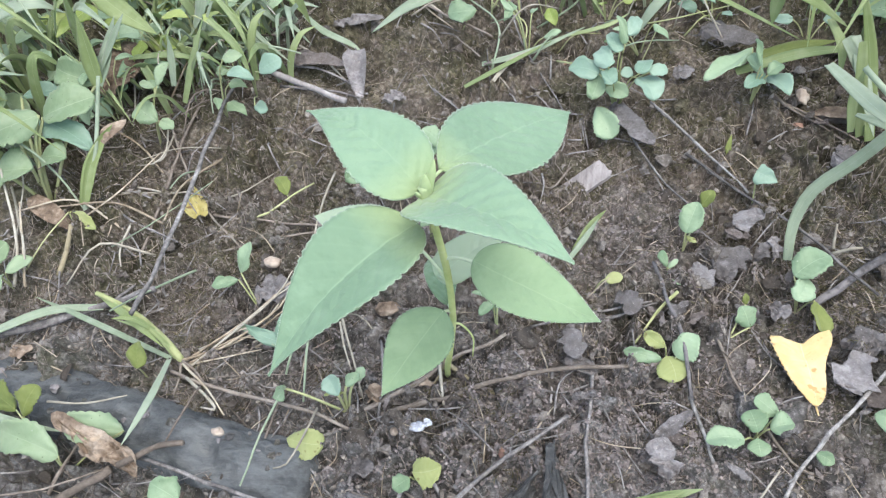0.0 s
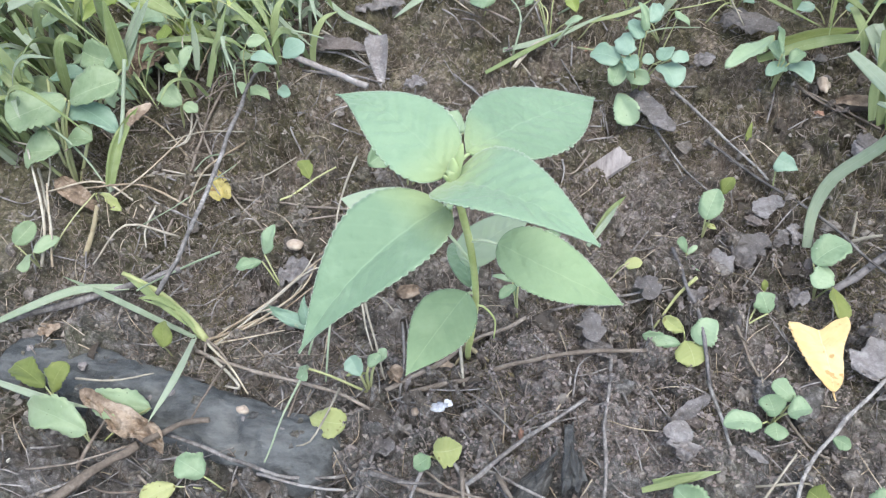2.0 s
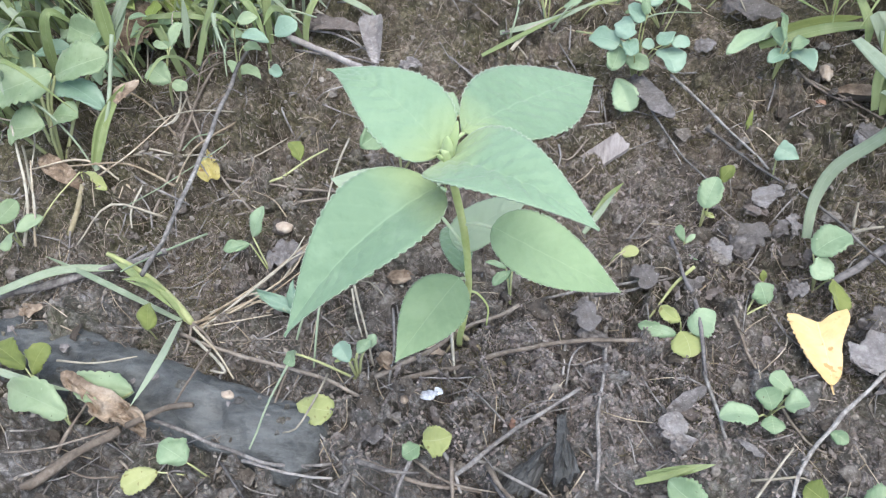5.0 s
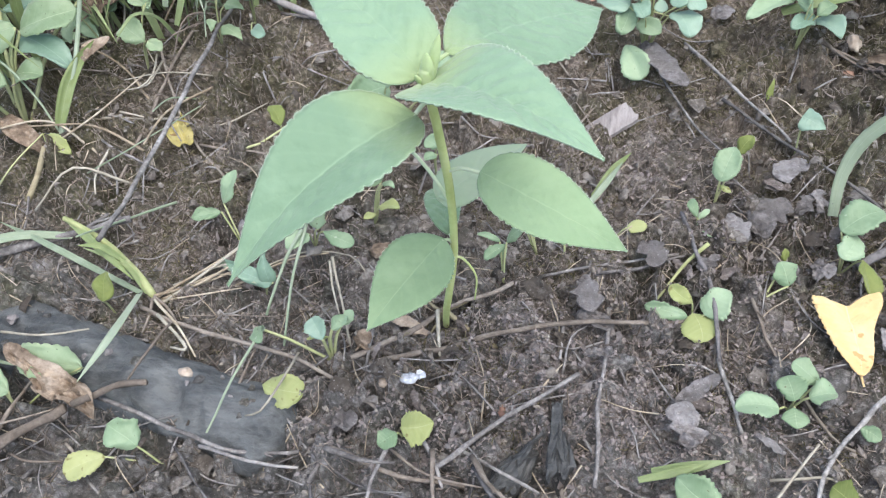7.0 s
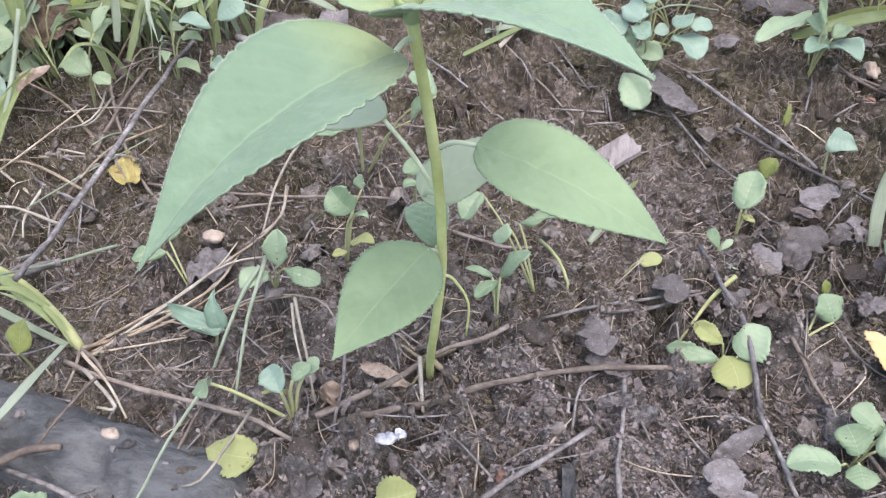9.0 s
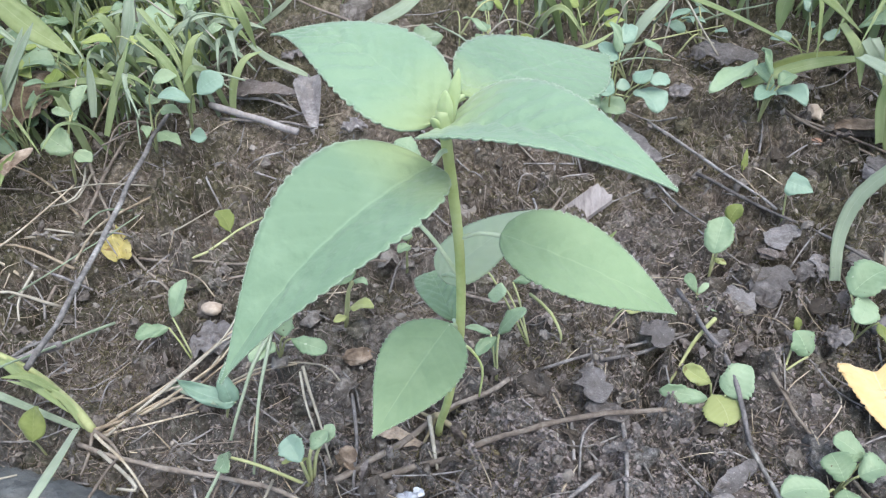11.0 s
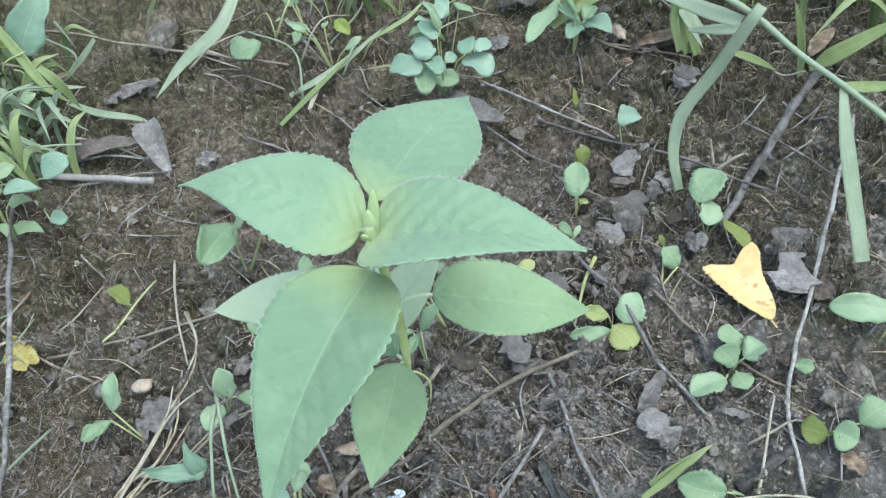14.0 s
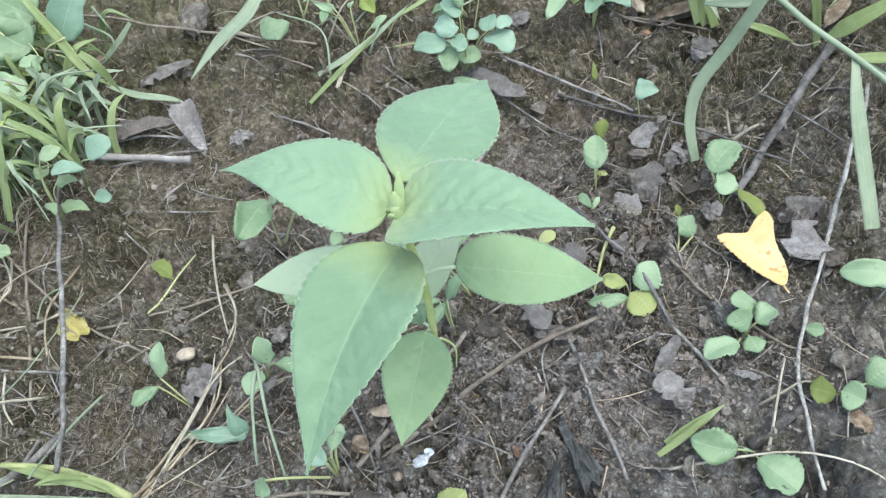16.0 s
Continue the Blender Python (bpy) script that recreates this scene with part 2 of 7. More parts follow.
DEAD_PINK = dull_mat("dead_pinkish_leaf", (0.09, 0.073, 0.07), (0.15, 0.126, 0.123), (0.29, 0.255, 0.255), 420, rough=0.6, tight=1.5, bump=1.0, dist=0.002, specks=(0.12, 0.1, 0.092))
DEAD_BROWN = dull_mat("dead_brown_leaf", (0.1, 0.07, 0.052), (0.24, 0.18, 0.14), (0.46, 0.375, 0.31), 240, rough=0.7, bump=1.0, dist=0.002, tight=1.6)
CHIP = dull_mat("weathered_bark_chip", (0.14, 0.125, 0.13), (0.28, 0.255, 0.265), (0.42, 0.395, 0.405), 500, stretch=(1, 0.15, 1))
STONE = dull_mat("pale_stone", (0.3, 0.24, 0.2), (0.45, 0.37, 0.32), (0.62, 0.56, 0.5), 300)
WHITE = dull_mat("white_crumbs", (0.34, 0.35, 0.42), (0.58, 0.6, 0.68), (0.8, 0.81, 0.88), 900)
GRIT = dull_mat("pale_grit", (0.12, 0.105, 0.095), (0.25, 0.225, 0.205), (0.5, 0.48, 0.46), 500, island=0.6)
LITTER = dull_mat("leaf_litter", (0.08, 0.067, 0.06), (0.15, 0.131, 0.123), (0.3, 0.275, 0.268), 420, rough=0.7, bump=1.0, dist=0.002, island=0.2, tight=2.2, specks=(0.13, 0.113, 0.105))
RED = dull_mat("reddish_shell_bit", (0.18, 0.1, 0.08), (0.3, 0.18, 0.14), (0.42, 0.28, 0.23), 400)

MAIN = leaf_mat("downy_seedling_leaf", (0.186, 0.288, 0.193), (0.246, 0.364, 0.252), (0.272, 0.388, 0.272), through=0.2, rough=0.6, veins=9.0, relief=0.6, rugose=0.7, flush=(0.42, 0.48, 0.21), rim=(0.43, 0.54, 0.43))
MAIN_OLD = leaf_mat("older_seedling_leaf", (0.235, 0.34, 0.2), (0.305, 0.42, 0.255), (0.34, 0.45, 0.28), through=0.2, rough=0.6, veins=7.0, relief=0.5, rugose=0.6)
# Pale lower leaves; base colour raised to stand in for light shining through them.
LIT_PALE_LEAF = leaf_mat("lit_pale_leaf", (0.6, 0.69, 0.54), (0.68, 0.76, 0.62), (0.69, 0.77, 0.63), through=0.45, rough=0.6)
BUD = leaf_mat("yellow_green_bud", (0.5, 0.6, 0.33), (0.6, 0.69, 0.43), (0.62, 0.71, 0.45), through=0.4, relief=0.7, rugose=0.5)
STEM = dull_mat("green_stem", (0.27, 0.3, 0.13), (0.38, 0.4, 0.22), (0.48, 0.49, 0.3), 200, rough=0.6, bump=0.2)
GREEN = leaf_mat("weed_leaf_green", (0.205, 0.305, 0.18), (0.36, 0.475, 0.325), (0.385, 0.5, 0.35), specks=(0.09, 0.08, 0.035), rough=0.42, gloss=0.6)
LIME = leaf_mat("weed_leaf_yellow_green", (0.3, 0.38, 0.1), (0.45, 0.52, 0.2), (0.5, 0.56, 0.28), through=0.4)
PALE_WEED = leaf_mat("pale_weed_leaf", (0.25, 0.345, 0.2), (0.405, 0.505, 0.34), (0.44, 0.535, 0.375), specks=(0.09, 0.08, 0.035), rough=0.42, gloss=0.6, through=0.4)
BLUE = leaf_mat("weed_leaf_blue_green", (0.21, 0.33, 0.25), (0.34, 0.47, 0.39), (0.36, 0.49, 0.41), rough=0.42, gloss=0.6)
OLIVE = leaf_mat("weed_leaf_olive", (0.14, 0.18, 0.05), (0.25, 0.29, 0.09), (0.33, 0.36, 0.14))
YELLOWISH = leaf_mat("weed_leaf_yellowing", (0.36, 0.4, 0.17), (0.46, 0.48, 0.24), (0.52, 0.54, 0.32), spots=(0.24, 0.22, 0.09))
YELLOW = leaf_mat("fallen_yellow_leaf", (0.66, 0.46, 0.22), (0.78, 0.6, 0.35), (0.8, 0.64, 0.42), spots=(0.5, 0.32, 0.14), through=0.15)
YELLOW_DULL = leaf_mat("withering_yellow_leaf", (0.46, 0.38, 0.13), (0.64, 0.56, 0.27), (0.66, 0.58, 0.3), spots=(0.3, 0.2, 0.09), through=0.2)
GRASS = leaf_mat("grass_blade", (0.28, 0.36, 0.16), (0.42, 0.5, 0.28), (0.5, 0.56, 0.36), veins=0.5, through=0.48, rough=0.45, gloss=0.5)
GRASS_PALE = leaf_mat("pale_grass_blade", (0.29, 0.36, 0.26), (0.43, 0.5, 0.39), (0.51, 0.57, 0.48), veins=0.5, through=0.38, rough=0.42, gloss=0.5)
GRASS_YELLOW = leaf_mat("yellow_green_grass", (0.27, 0.34, 0.14), (0.41, 0.48, 0.25), (0.46, 0.52, 0.31), veins=0.5, through=0.42, rough=0.45, gloss=0.5)
DOWN = dull_mat("pale_down", (0.5, 0.6, 0.48), (0.62, 0.72, 0.6), (0.7, 0.78, 0.68), 200, rough=0.6, bump=0.0)
STALK = dull_mat("pale_leaf_stalk", (0.46, 0.55, 0.34), (0.58, 0.66, 0.46), (0.66, 0.73, 0.56), 200, rough=0.6, bump=0.2)
STALK_FOOT = dull_mat("woody_stem_foot", (0.15, 0.125, 0.085), (0.24, 0.205, 0.14), (0.34, 0.3, 0.21), 300)
MAIN_STEM = dull_mat("seedling_stem", (0.47, 0.54, 0.2), (0.6, 0.66, 0.3), (0.68, 0.72, 0.42), 200, rough=0.6, bump=0.2)

# ---- building ----
def height(x, y):
    """The lie of the ground: low swells, clods and crumbs."""
    p = Vector((x, y, 0))
    z = 0.006 * noise.noise(p * 7) + 0.0062 * noise.noise(p * 26 + Vector((3, 1, 0)))
    rough = 0.55 + 1.3 * max(0.0, noise.noise(p * 14 + Vector((9, 2, 0))) + 0.3)
    rough *= min(1.0, max(0.0, 1.8 - 2 * math.hypot(x + 0.03, y - 0.28)))
    z += rough * (0.0135 * abs(noise.noise(p * 50)) + 0.0085 * noise.noise(p * 110) + 0.0058 * noise.noise(p * 230) + 0.0026 * noise.noise(p * 480))
    return z - 0.005


def mesh_of(name, verts, faces, material, uv=None, smooth=True):
    me = bpy.data.meshes.new(name)
    me.from_pydata(verts, [], faces)
    me.materials.append(material)
    if smooth:
        me.polygons.foreach_set("use_smooth", [True] * len(me.polygons))
    if uv:
        layer = me.uv_layers.new(name="UVMap")
        for loop in me.loops:
            layer.data[loop.index].uv = uv[loop.vertex_index]
    me.update()
    return me


def thing(name, at, label, category, group="", kind=""):
    ob = new(name)
    ob.empty_display_size = 0.005
    ob.location = at
    return tagged(ob, label, category, group, kind)


def whole(name, verts, faces, material, label, category, group="", kind="", uv=None, smooth=True):
    """A thing that is one mesh; its origin lies at the mean of its points."""
    c = Vector((sum(v[0] for v in verts), sum(v[1] for v in verts), sum(v[2] for v in verts))) / len(verts)
    ob = new(name, mesh_of(name, [Vector(v) - c for v in verts], faces, material, uv, smooth))
    ob.location = c
    return tagged(ob, label, category, group, kind)


def part(name, verts, faces, material, parent, label="", uv=None, smooth=True):
    o = parent.location if parent.parent is None else parent.parent.location + parent.location
    ob = new(name, mesh_of(name, [Vector(v) - o for v in verts], faces, material, uv, smooth))
    ob.parent = parent
    return tagged(ob, label)


def spline(pts, steps):
    """A smooth line through pts."""
    P = [Vector(p) for p in pts]
    if len(P) == 2:
        return [P[0].lerp(P[1], i / steps) for i in range(steps + 1)]
    Q = [2 * P[0] - P[1], *P, 2 * P[-1] - P[-2]]
    out = []
    n = max(2, steps // (len(P) - 1))
    for k in range(1, len(Q) - 2):
        a, b, c, d = Q[k - 1 : k + 3]
        for i in range(n):
            t = i / n
            out.append(0.5 * (2 * b + (c - a) * t + (2 * a - 5 * b + 4 * c - d) * t * t + (3 * b - a - 3 * c + d) * t**3))
    out.append(P[-1])
    return out


def tube(pts, r0, r1, steps=14, sides=7, wobble=0.0, lumps=0.0, seed=0):
    """A tapered round stem along pts, uneven where asked, with closed ends."""
    line = spline(pts, steps)
    off = Vector((seed * 3.7, seed * 1.3, 0))
    verts, faces = [], []
    up = Vector((0.13, 0.21, 0.97))
    for i, p in enumerate(line):
        t = i / (len(line) - 1)
        d = (line[min(i + 1, len(line) - 1)] - line[max(i - 1, 0)]).normalized()
        a = d.cross(up)
        if a.length < 0.05:
            a = d.cross(Vector((1, 0, 0)))
        a.normalize()
        b = d.cross(a)
        if wobble:
            p = p + wobble * noise.noise_vector(p * 60 + off) * Vector((1, 1, 0.5))
        r = r0 + (r1 - r0) * t
        for k in range(sides):
            ang = 2 * math.pi * k / sides
            rr = r * (1 + lumps * noise.noise(p * 260 + off + Vector((math.cos(ang), math.sin(ang), 0)) * 0.8))
            verts.append(p + rr * (math.cos(ang) * a + math.sin(ang) * b))
    n = len(line)
    for i in range(n - 1):
        for k in range(sides):
            j = (k + 1) % sides
            faces.append((i * sides + k, i * sides + j, (i + 1) * sides + j, (i + 1) * sides + k))
    faces.append(tuple(reversed(range(sides))))
    faces.append(tuple(range((n - 1) * sides, n * sides)))
    return verts, faces


def blade_of(base, tip, width, shape=(0.55, 0.95), teeth=0, bite=0.05, arch=0.0, fold=0.15, quilt=0.0, twist=0.0,
             rows=18, cols=6, thick=0.0003, face=(0, -0.35, 1), notch=0.0, skew=0.0, curl=0.0, blunt=1.0, torn=0.0, seed=0, bend=0.0, ribs=6.5, pucker=0.0, lop=0.0):
    """A leaf blade from base to tip, with thickness: outline by shape, saw teeth on the edge, arched along its length, folded at
    the midrib, puckered between the veins. Returns points, faces and (across, along) for each point."""
    base, tip = Vector(base), Vector(tip)
    d = tip - base
    length = d.length
    d.normalize()
    side = d.cross(Vector(face)).normalized()
    up = side.cross(d).normalized()
    p, q = shape
    peak = p / (p + q)
    top = peak**p * (1 - peak) ** q
    if teeth:
        rows = max(rows, teeth * 4)
    verts, uv = [], []
    for i in range(rows + 1):
        s = i / rows
        e = s * blunt
        w = 0.5 * width * (e**p * (1 - e) ** q) / top
        w = max(w, 0.012 * width)
        saw = 1.0
        if teeth and 0.04 < s < 0.97:
            saw = 1 + bite * (abs(math.sin(math.pi * (s * teeth) % math.pi)) ** 0.6 * (1.15 - 0.3 * ((s * teeth) % 1.0)) - 0.6)
        for k in range(-cols, cols + 1):
            u = k / cols
            bit = 0.75 + 0.9 * noise.noise(Vector((int(s * teeth) * 1.37 + 0.5, 2.2 if k < 0 else 7.7, width * 900)))
            ww = w * (1 + (saw - 1) * bit if abs(k) == cols and (abs(lop) < 0.31 or k * lop > 0) else 1.0)
            if lop and k * lop < 0:
                ww *= 1 - abs(lop) * (1 + math.sin(6.3 * s - 1.2)) * 0.5
            if torn:
                edge = Vector((s, 0.4 if k < 0 else -0.4, seed * 0.31))
                at = s * 6.999
                ends = [noise.noise(Vector((int(at) + j, 3.7 if k < 0 else 9.1, seed * 1.7))) for j in (0.37, 1.37)]
                ragged = ends[0] + (ends[1] - ends[0]) * (at - int(at))
                ww *= 1 + torn * (1.3 * ragged + 0.35 * noise.noise(edge * 4) + 0.2 * noise.noise(edge * 40) * abs(u))
            along = s * length - notch * length * max(0.0, s - 0.35) * max(0.0, 1 - 1.6 * abs(u - skew))
            z = arch * 4 * s * (1 - s) * length + fold * abs(u) * w
            z += quilt * abs(math.sin(math.pi * ribs * (s - 0.22 * abs(u)))) ** 0.6 * (1 - u * u) * min(1.0, 3 * (1 - s))
            z += curl * length * u * u * math.sin(7 * s + 3 * u)
            if pucker:
                g = base + d * along + side * u * ww
                z += pucker * (noise.noise(g * 210) + 0.5 * noise.noise(g * 480)) * (1 - u * u) ** 0.5
            x = u * ww
            ang = twist * s
            x, z = x * math.cos(ang) - z * math.sin(ang), x * math.sin(ang) + z * math.cos(ang)
            verts.append(base + d * along + side * (x + bend * 4 * s * (1 - s) * length) + up * z)
            uv.append((0.5 + 0.5 * u, s))
    c = 2 * cols + 1
    n = (rows + 1) * c
    faces = [(i * c + k, i * c + k + 1, (i + 1) * c + k + 1, (i + 1) * c + k) for i in range(rows) for k in range(c - 1)]
    verts += [v - up * thick for v in verts]
    uv += uv[:n]
    faces += [tuple(n + v for v in reversed(f)) for f in faces]
    for i in range(rows):
        a, b = i * c, (i + 1) * c
        faces += [(a, b, n + b, n + a), (b + c - 1, a + c - 1, n + a + c - 1, n + b + c - 1)]
    for k in range(c - 1):
        e = rows * c
        faces += [(k + 1, k, n + k, n + k + 1), (e + k, e + k + 1, n + e + k + 1, n + e + k)]
    return verts, faces, uv


def ribbon(pts, width, steps=18, fold=0.25, taper=(0.7, 0.02), face=(0, -0.4, 1), thick=0.00035):
    """A grass blade along pts: a creased strip with thickness, narrowing to its tip."""
    line = spline(pts, steps)
    verts, uv, faces = [], [], []
    n = len(line)
    for i, p in enumerate(line):
        t = i / (n - 1)
        d = (line[min(i + 1, n - 1)] - line[max(i - 1, 0)]).normalized()
        side = d.cross(Vector(face))
        side = (side if side.length > 0.05 else d.cross(Vector((1, 0, 0)))).normalized()
        up = side.cross(d).normalized()
        w = 0.5 * width * ((taper[0] + (1 - taper[0]) * min(1, t * 3)) if t < 0.45 else max(taper[1], 1 - (1 - taper[1]) * ((t - 0.45) / 0.55) ** 1.6))
        for u, z in ((-1, fold * w), (-0.5, fold * w * 0.4), (0, 0), (0.5, fold * w * 0.4), (1, fold * w)):
            verts.append(p + side * u * w + up * z)
            uv.append((0.5 + 0.5 * u, t))
    m = len(verts)
    faces = [(i * 5 + k, i * 5 + k + 1, i * 5 + k + 6, i * 5 + k + 5) for i in range(n - 1) for k in range(4)]
    verts += [v - Vector((0, 0, thick)) for v in verts]
    uv += uv[:m]
    faces += [tuple(m + v for v in reversed(f)) for f in faces]
    for i in range(n - 1):
        a, b = i * 5, i * 5 + 5
        faces += [(a, b, m + b, m + a), (b + 4, a + 4, m + a + 4, m + b + 4)]
    return verts, faces, uv


count = [0]


def seed_next():
    count[0] += 1
    return count[0]


def on_ground(p, r):
    return Vector((p[0], p[1], max(p[2], height(p[0], p[1]) + r * 0.6)))


def twig(label, material, r0, r1, *pts, name="twig", wobble=0.0015, lumps=0.45, category="twig"):
    s = seed_next()
    pts = [on_ground(p, r0) for p in pts]
    far = sum((pts[i + 1] - pts[i]).length for i in range(len(pts) - 1))
    v, f = tube(pts, r0, r1, steps=max(8, min(40, int(far / 0.006))), sides=8, wobble=wobble, lumps=lumps, seed=s)
    if category == "twig" and far > 0.05:
        # broken side shoots
        rnd = random.Random(s)
        for _ in range(1 + int(far / 0.08)):
            k = rnd.randrange(1, len(pts))
            a = pts[k - 1].lerp(pts[k], rnd.uniform(0.2, 0.8))
            d = (pts[k] - pts[k - 1]).normalized() + Vector((rnd.uniform(-1, 1), rnd.uniform(-1, 1), rnd.uniform(-0.1, 0.5)))
            sv, sf = tube((a, a + d * rnd.uniform(1.5, 5) * r0), r0 * 0.55, r0 * 0.35, steps=3, sides=6, lumps=0.4, seed=s + k)
            o = len(v)
            v, f = v + sv, f + [tuple(o + i for i in q) for q in sf]
    return whole(name, v, f, material, label, category, "dry straws" if category == "straw" else "fallen twigs")


def straw(label, material, r0, *pts):
    return twig(label, material, r0, r0 * 0.6, *pts, name="straw", wobble=0.0006, lumps=0.15, category="straw")


def grass_blade(label, material, width, *pts, fold=0.25, face=(0, -0.4, 1), taper=(0.7, 0.02)):
    v, f, uv = ribbon(pts, width, fold=fold, face=face, taper=taper)
    t = thing("grass_sprig", pts[0], label, "grass", "single grass sprigs")
    part("blade", v, f, material, t, uv=uv)
    return t


def weed(label, root, leaves, material=None, teeth=9, shape=(0.66, 0.52), stem=STEM, stem_r=0.0004, name="weed_seedling", arch=0.06, bite=0.19):
    """A small weed: a stem from its root to each leaf. A leaf: base, tip, width and, if it differs, its material."""
    z = height(*root)
    w = thing(name, (root[0], root[1], z), label, "weed", "weed seedlings")
    foot = Vector((root[0], root[1], z - 0.002))
    for base, tip, width, *other in leaves:
        base, tip = Vector(base), Vector(tip)
        m = other[0] if other else material
        mid = foot.lerp(base, 0.55) + Vector((0, 0, 0.2 * max(0.0, base.z - z)))
        s = seed_next()
        v, f = tube((foot, mid, base), stem_r * 1.2, stem_r, steps=8, sides=6, wobble=0.0004, seed=s)
        part("stem", v, f, stem, w)
        rnd = random.Random(s)
        v, f, uv = blade_of(base, tip, width, (shape[0] * rnd.uniform(0.8, 1.3), shape[1] * rnd.uniform(0.8, 1.5)), teeth, bite * rnd.uniform(0.7, 1.2), arch + rnd.uniform(-0.03, 0.04), rnd.uniform(0.05, 0.45), rows=38, cols=4,
                            curl=rnd.uniform(0.02, 0.1), torn=0.2, seed=s, quilt=0.0004, lop=rnd.uniform(-0.3, 0.3), bend=rnd.uniform(-0.07, 0.07), twist=rnd.uniform(-0.4, 0.4), face=(rnd.uniform(-0.35, 0.35), -0.3 + rnd.uniform(-0.3, 0.3), 1))
        part("leaf", v, f, m, w, uv=uv)
    return w


def dead_leaf(label, material, base, tip, width, shape=(0.5, 0.5), crumple=0.2, seed=1, name="dead_leaf", teeth=0, notch=0.0, skew=0.0, thick=0.0004, lift=0.001, torn=0.55, cup=0.0, lop=0.0):
    """A fallen leaf, creased and curled at random, its outline torn; a short stalk at its base."""
    base, tip = Vector(base), Vector(tip)
    if not teeth and crumple > 0.3:
        width, crumple = width * 0.85, crumple * 1.4
    base.z, tip.z = max(base.z, height(base.x, base.y) + lift), max(tip.z, height(tip.x, tip.y) + lift)
    v, f, uv = blade_of(base, tip, width, shape, teeth, 0.08, 0.04, 0.1, rows=30, cols=9, thick=0.0, face=(0, -0.1, 1), notch=notch, skew=skew,
                        blunt=0.95 if notch else 1.0, torn=0.0 if teeth else torn, seed=seed, lop=lop)
    n = len(v) // 2
    off = Vector((seed * 5.1, seed * 2.3, seed))
    rnd = random.Random(seed)
    folds = [(Vector((math.cos(a), math.sin(a), 0)), rnd.uniform(-0.3, 0.6), rnd.choice((-0.9, 0.8, 1.2))) for a in (rnd.uniform(0, 6.283) for _ in range(4))]
    out = []
    for p in v[:n]:
        q = p * (2.6 / max(width, 0.01)) + off
        q = Vector((0.55 * q.x + 0.9 * q.y, 0.4 * q.y - 0.3 * q.x, q.z))
        crease = 0.4 * sum(abs((p - base).dot(n) / width - c) * k for n, c, k in folds) + 0.9 * abs(noise.noise(q)) - 0.6 * abs(noise.noise(q * 2.3 + off)) + 0.3 * abs(noise.noise(q * 4.5 + off))
        r = p + Vector((0, 0, (crease + 0.15) * crumple * width))
        r += noise.noise_vector(q * 0.5) * crumple * width * 0.22
        across = (p - base).cross((tip - base).normalized()).length / (0.5 * width)
        r.z += cup * width * across * across
        r.z = max(min(r.z, base.z + lift + 0.45 * width), height(r.x, r.y) + 0.0004)
        out.append(r)
    v = [p + Vector((0, 0, thick)) for p in out] + out
    t = thing(name, (base.x, base.y, base.z), label, "leaf", "fallen leaves")
    part("blade", v, f, material, t, uv=uv)
    d = (base - tip).normalized()
    end = base + d * width * 0.14
    sv, sf = tube((base - d * 0.001, on_ground(end, 0.0004)), 0.0006, 0.0004, steps=5, sides=6, seed=seed)
    part("stalk", sv, sf, material, t)
    return t


def clod(label, material, at, size, seed, name="clod", category="stone", group="", flat=1.0, angular=0.35, turn=0.0, detail=3):
    """A stone, a bit of char or a lump: a ball pushed out of shape."""
    bm = bmesh.new()
    bmesh.ops.create_icosphere(bm, subdivisions=detail, radius=1.0)
    m = Matrix.Rotation(turn, 3, "Z")
    off = Vector((seed * 7.7, seed, 0))
    verts = []
    for v in bm.verts:
        p = v.co.copy()
        p *= 1 + angular * noise.noise(p * 1.1 + off) + 0.4 * angular * noise.noise(p * 3.3 + off)
        p = m @ Vector((p.x * size[0], p.y * size[1], p.z * size[2]))
        verts.append(Vector(at) + p)
    faces = [tuple(v.index for v in f.verts) for f in bm.faces]
    bm.free()
    return whole(name, verts, faces, material, label, category, group, smooth=detail > 2)


def grass_tuft(label, at, seed, blades=10, tall=0.11, spread=0.02, wide=0.005, mats=(GRASS, GRASS_PALE, GRASS_YELLOW), lean=(0.0, -0.2)):
    """A tuft of grass: blades that rise from one root and bow outwards."""
    rnd = random.Random(seed)
    z = height(*at)
    t = thing("grass_tuft", (at[0], at[1], z), label, "grass", "grass tufts")
    for k in range(blades):
        a, reach = rnd.uniform(0, 6.283), rnd.uniform(0.25, 1.0)
        h = tall * rnd.uniform(0.5, 1.0)
        out = Vector((math.cos(a) + lean[0], math.sin(a) + lean[1], 0)) * reach * h * 0.9
        b = Vector((at[0] + rnd.gauss(0, spread * 0.4), at[1] + rnd.gauss(0, spread * 0.4), 0))
        b.z = height(b.x, b.y) - 0.001
        pts = (b, b + out * 0.25 + Vector((0, 0, h * 0.55)), b + out * 0.65 + Vector((0, 0, h * 0.85)), b + out * 1.1 + Vector((0, 0, h * rnd.uniform(0.45, 0.9))))
        v, f, uv = ribbon(pts, wide * rnd.uniform(0.5, 1.3), steps=15, fold=rnd.uniform(0.1, 0.5), face=(rnd.uniform(-0.6, 0.6), -0.5, 1))
        part("blade", v, f, rnd.choice(mats), t, uv=uv)
    return t

# ---- ground ----
def steps_of(lo, hi, step, grow=1.08):
    inner = list(np.arange(lo, hi + step / 2, step))
    out, d = [], step
    while sum(out) < 60:
        d *= grow
        out.append(d)
    reach = np.cumsum(out)
    return [*(lo - reach[::-1]), *inner, *(hi + reach)]


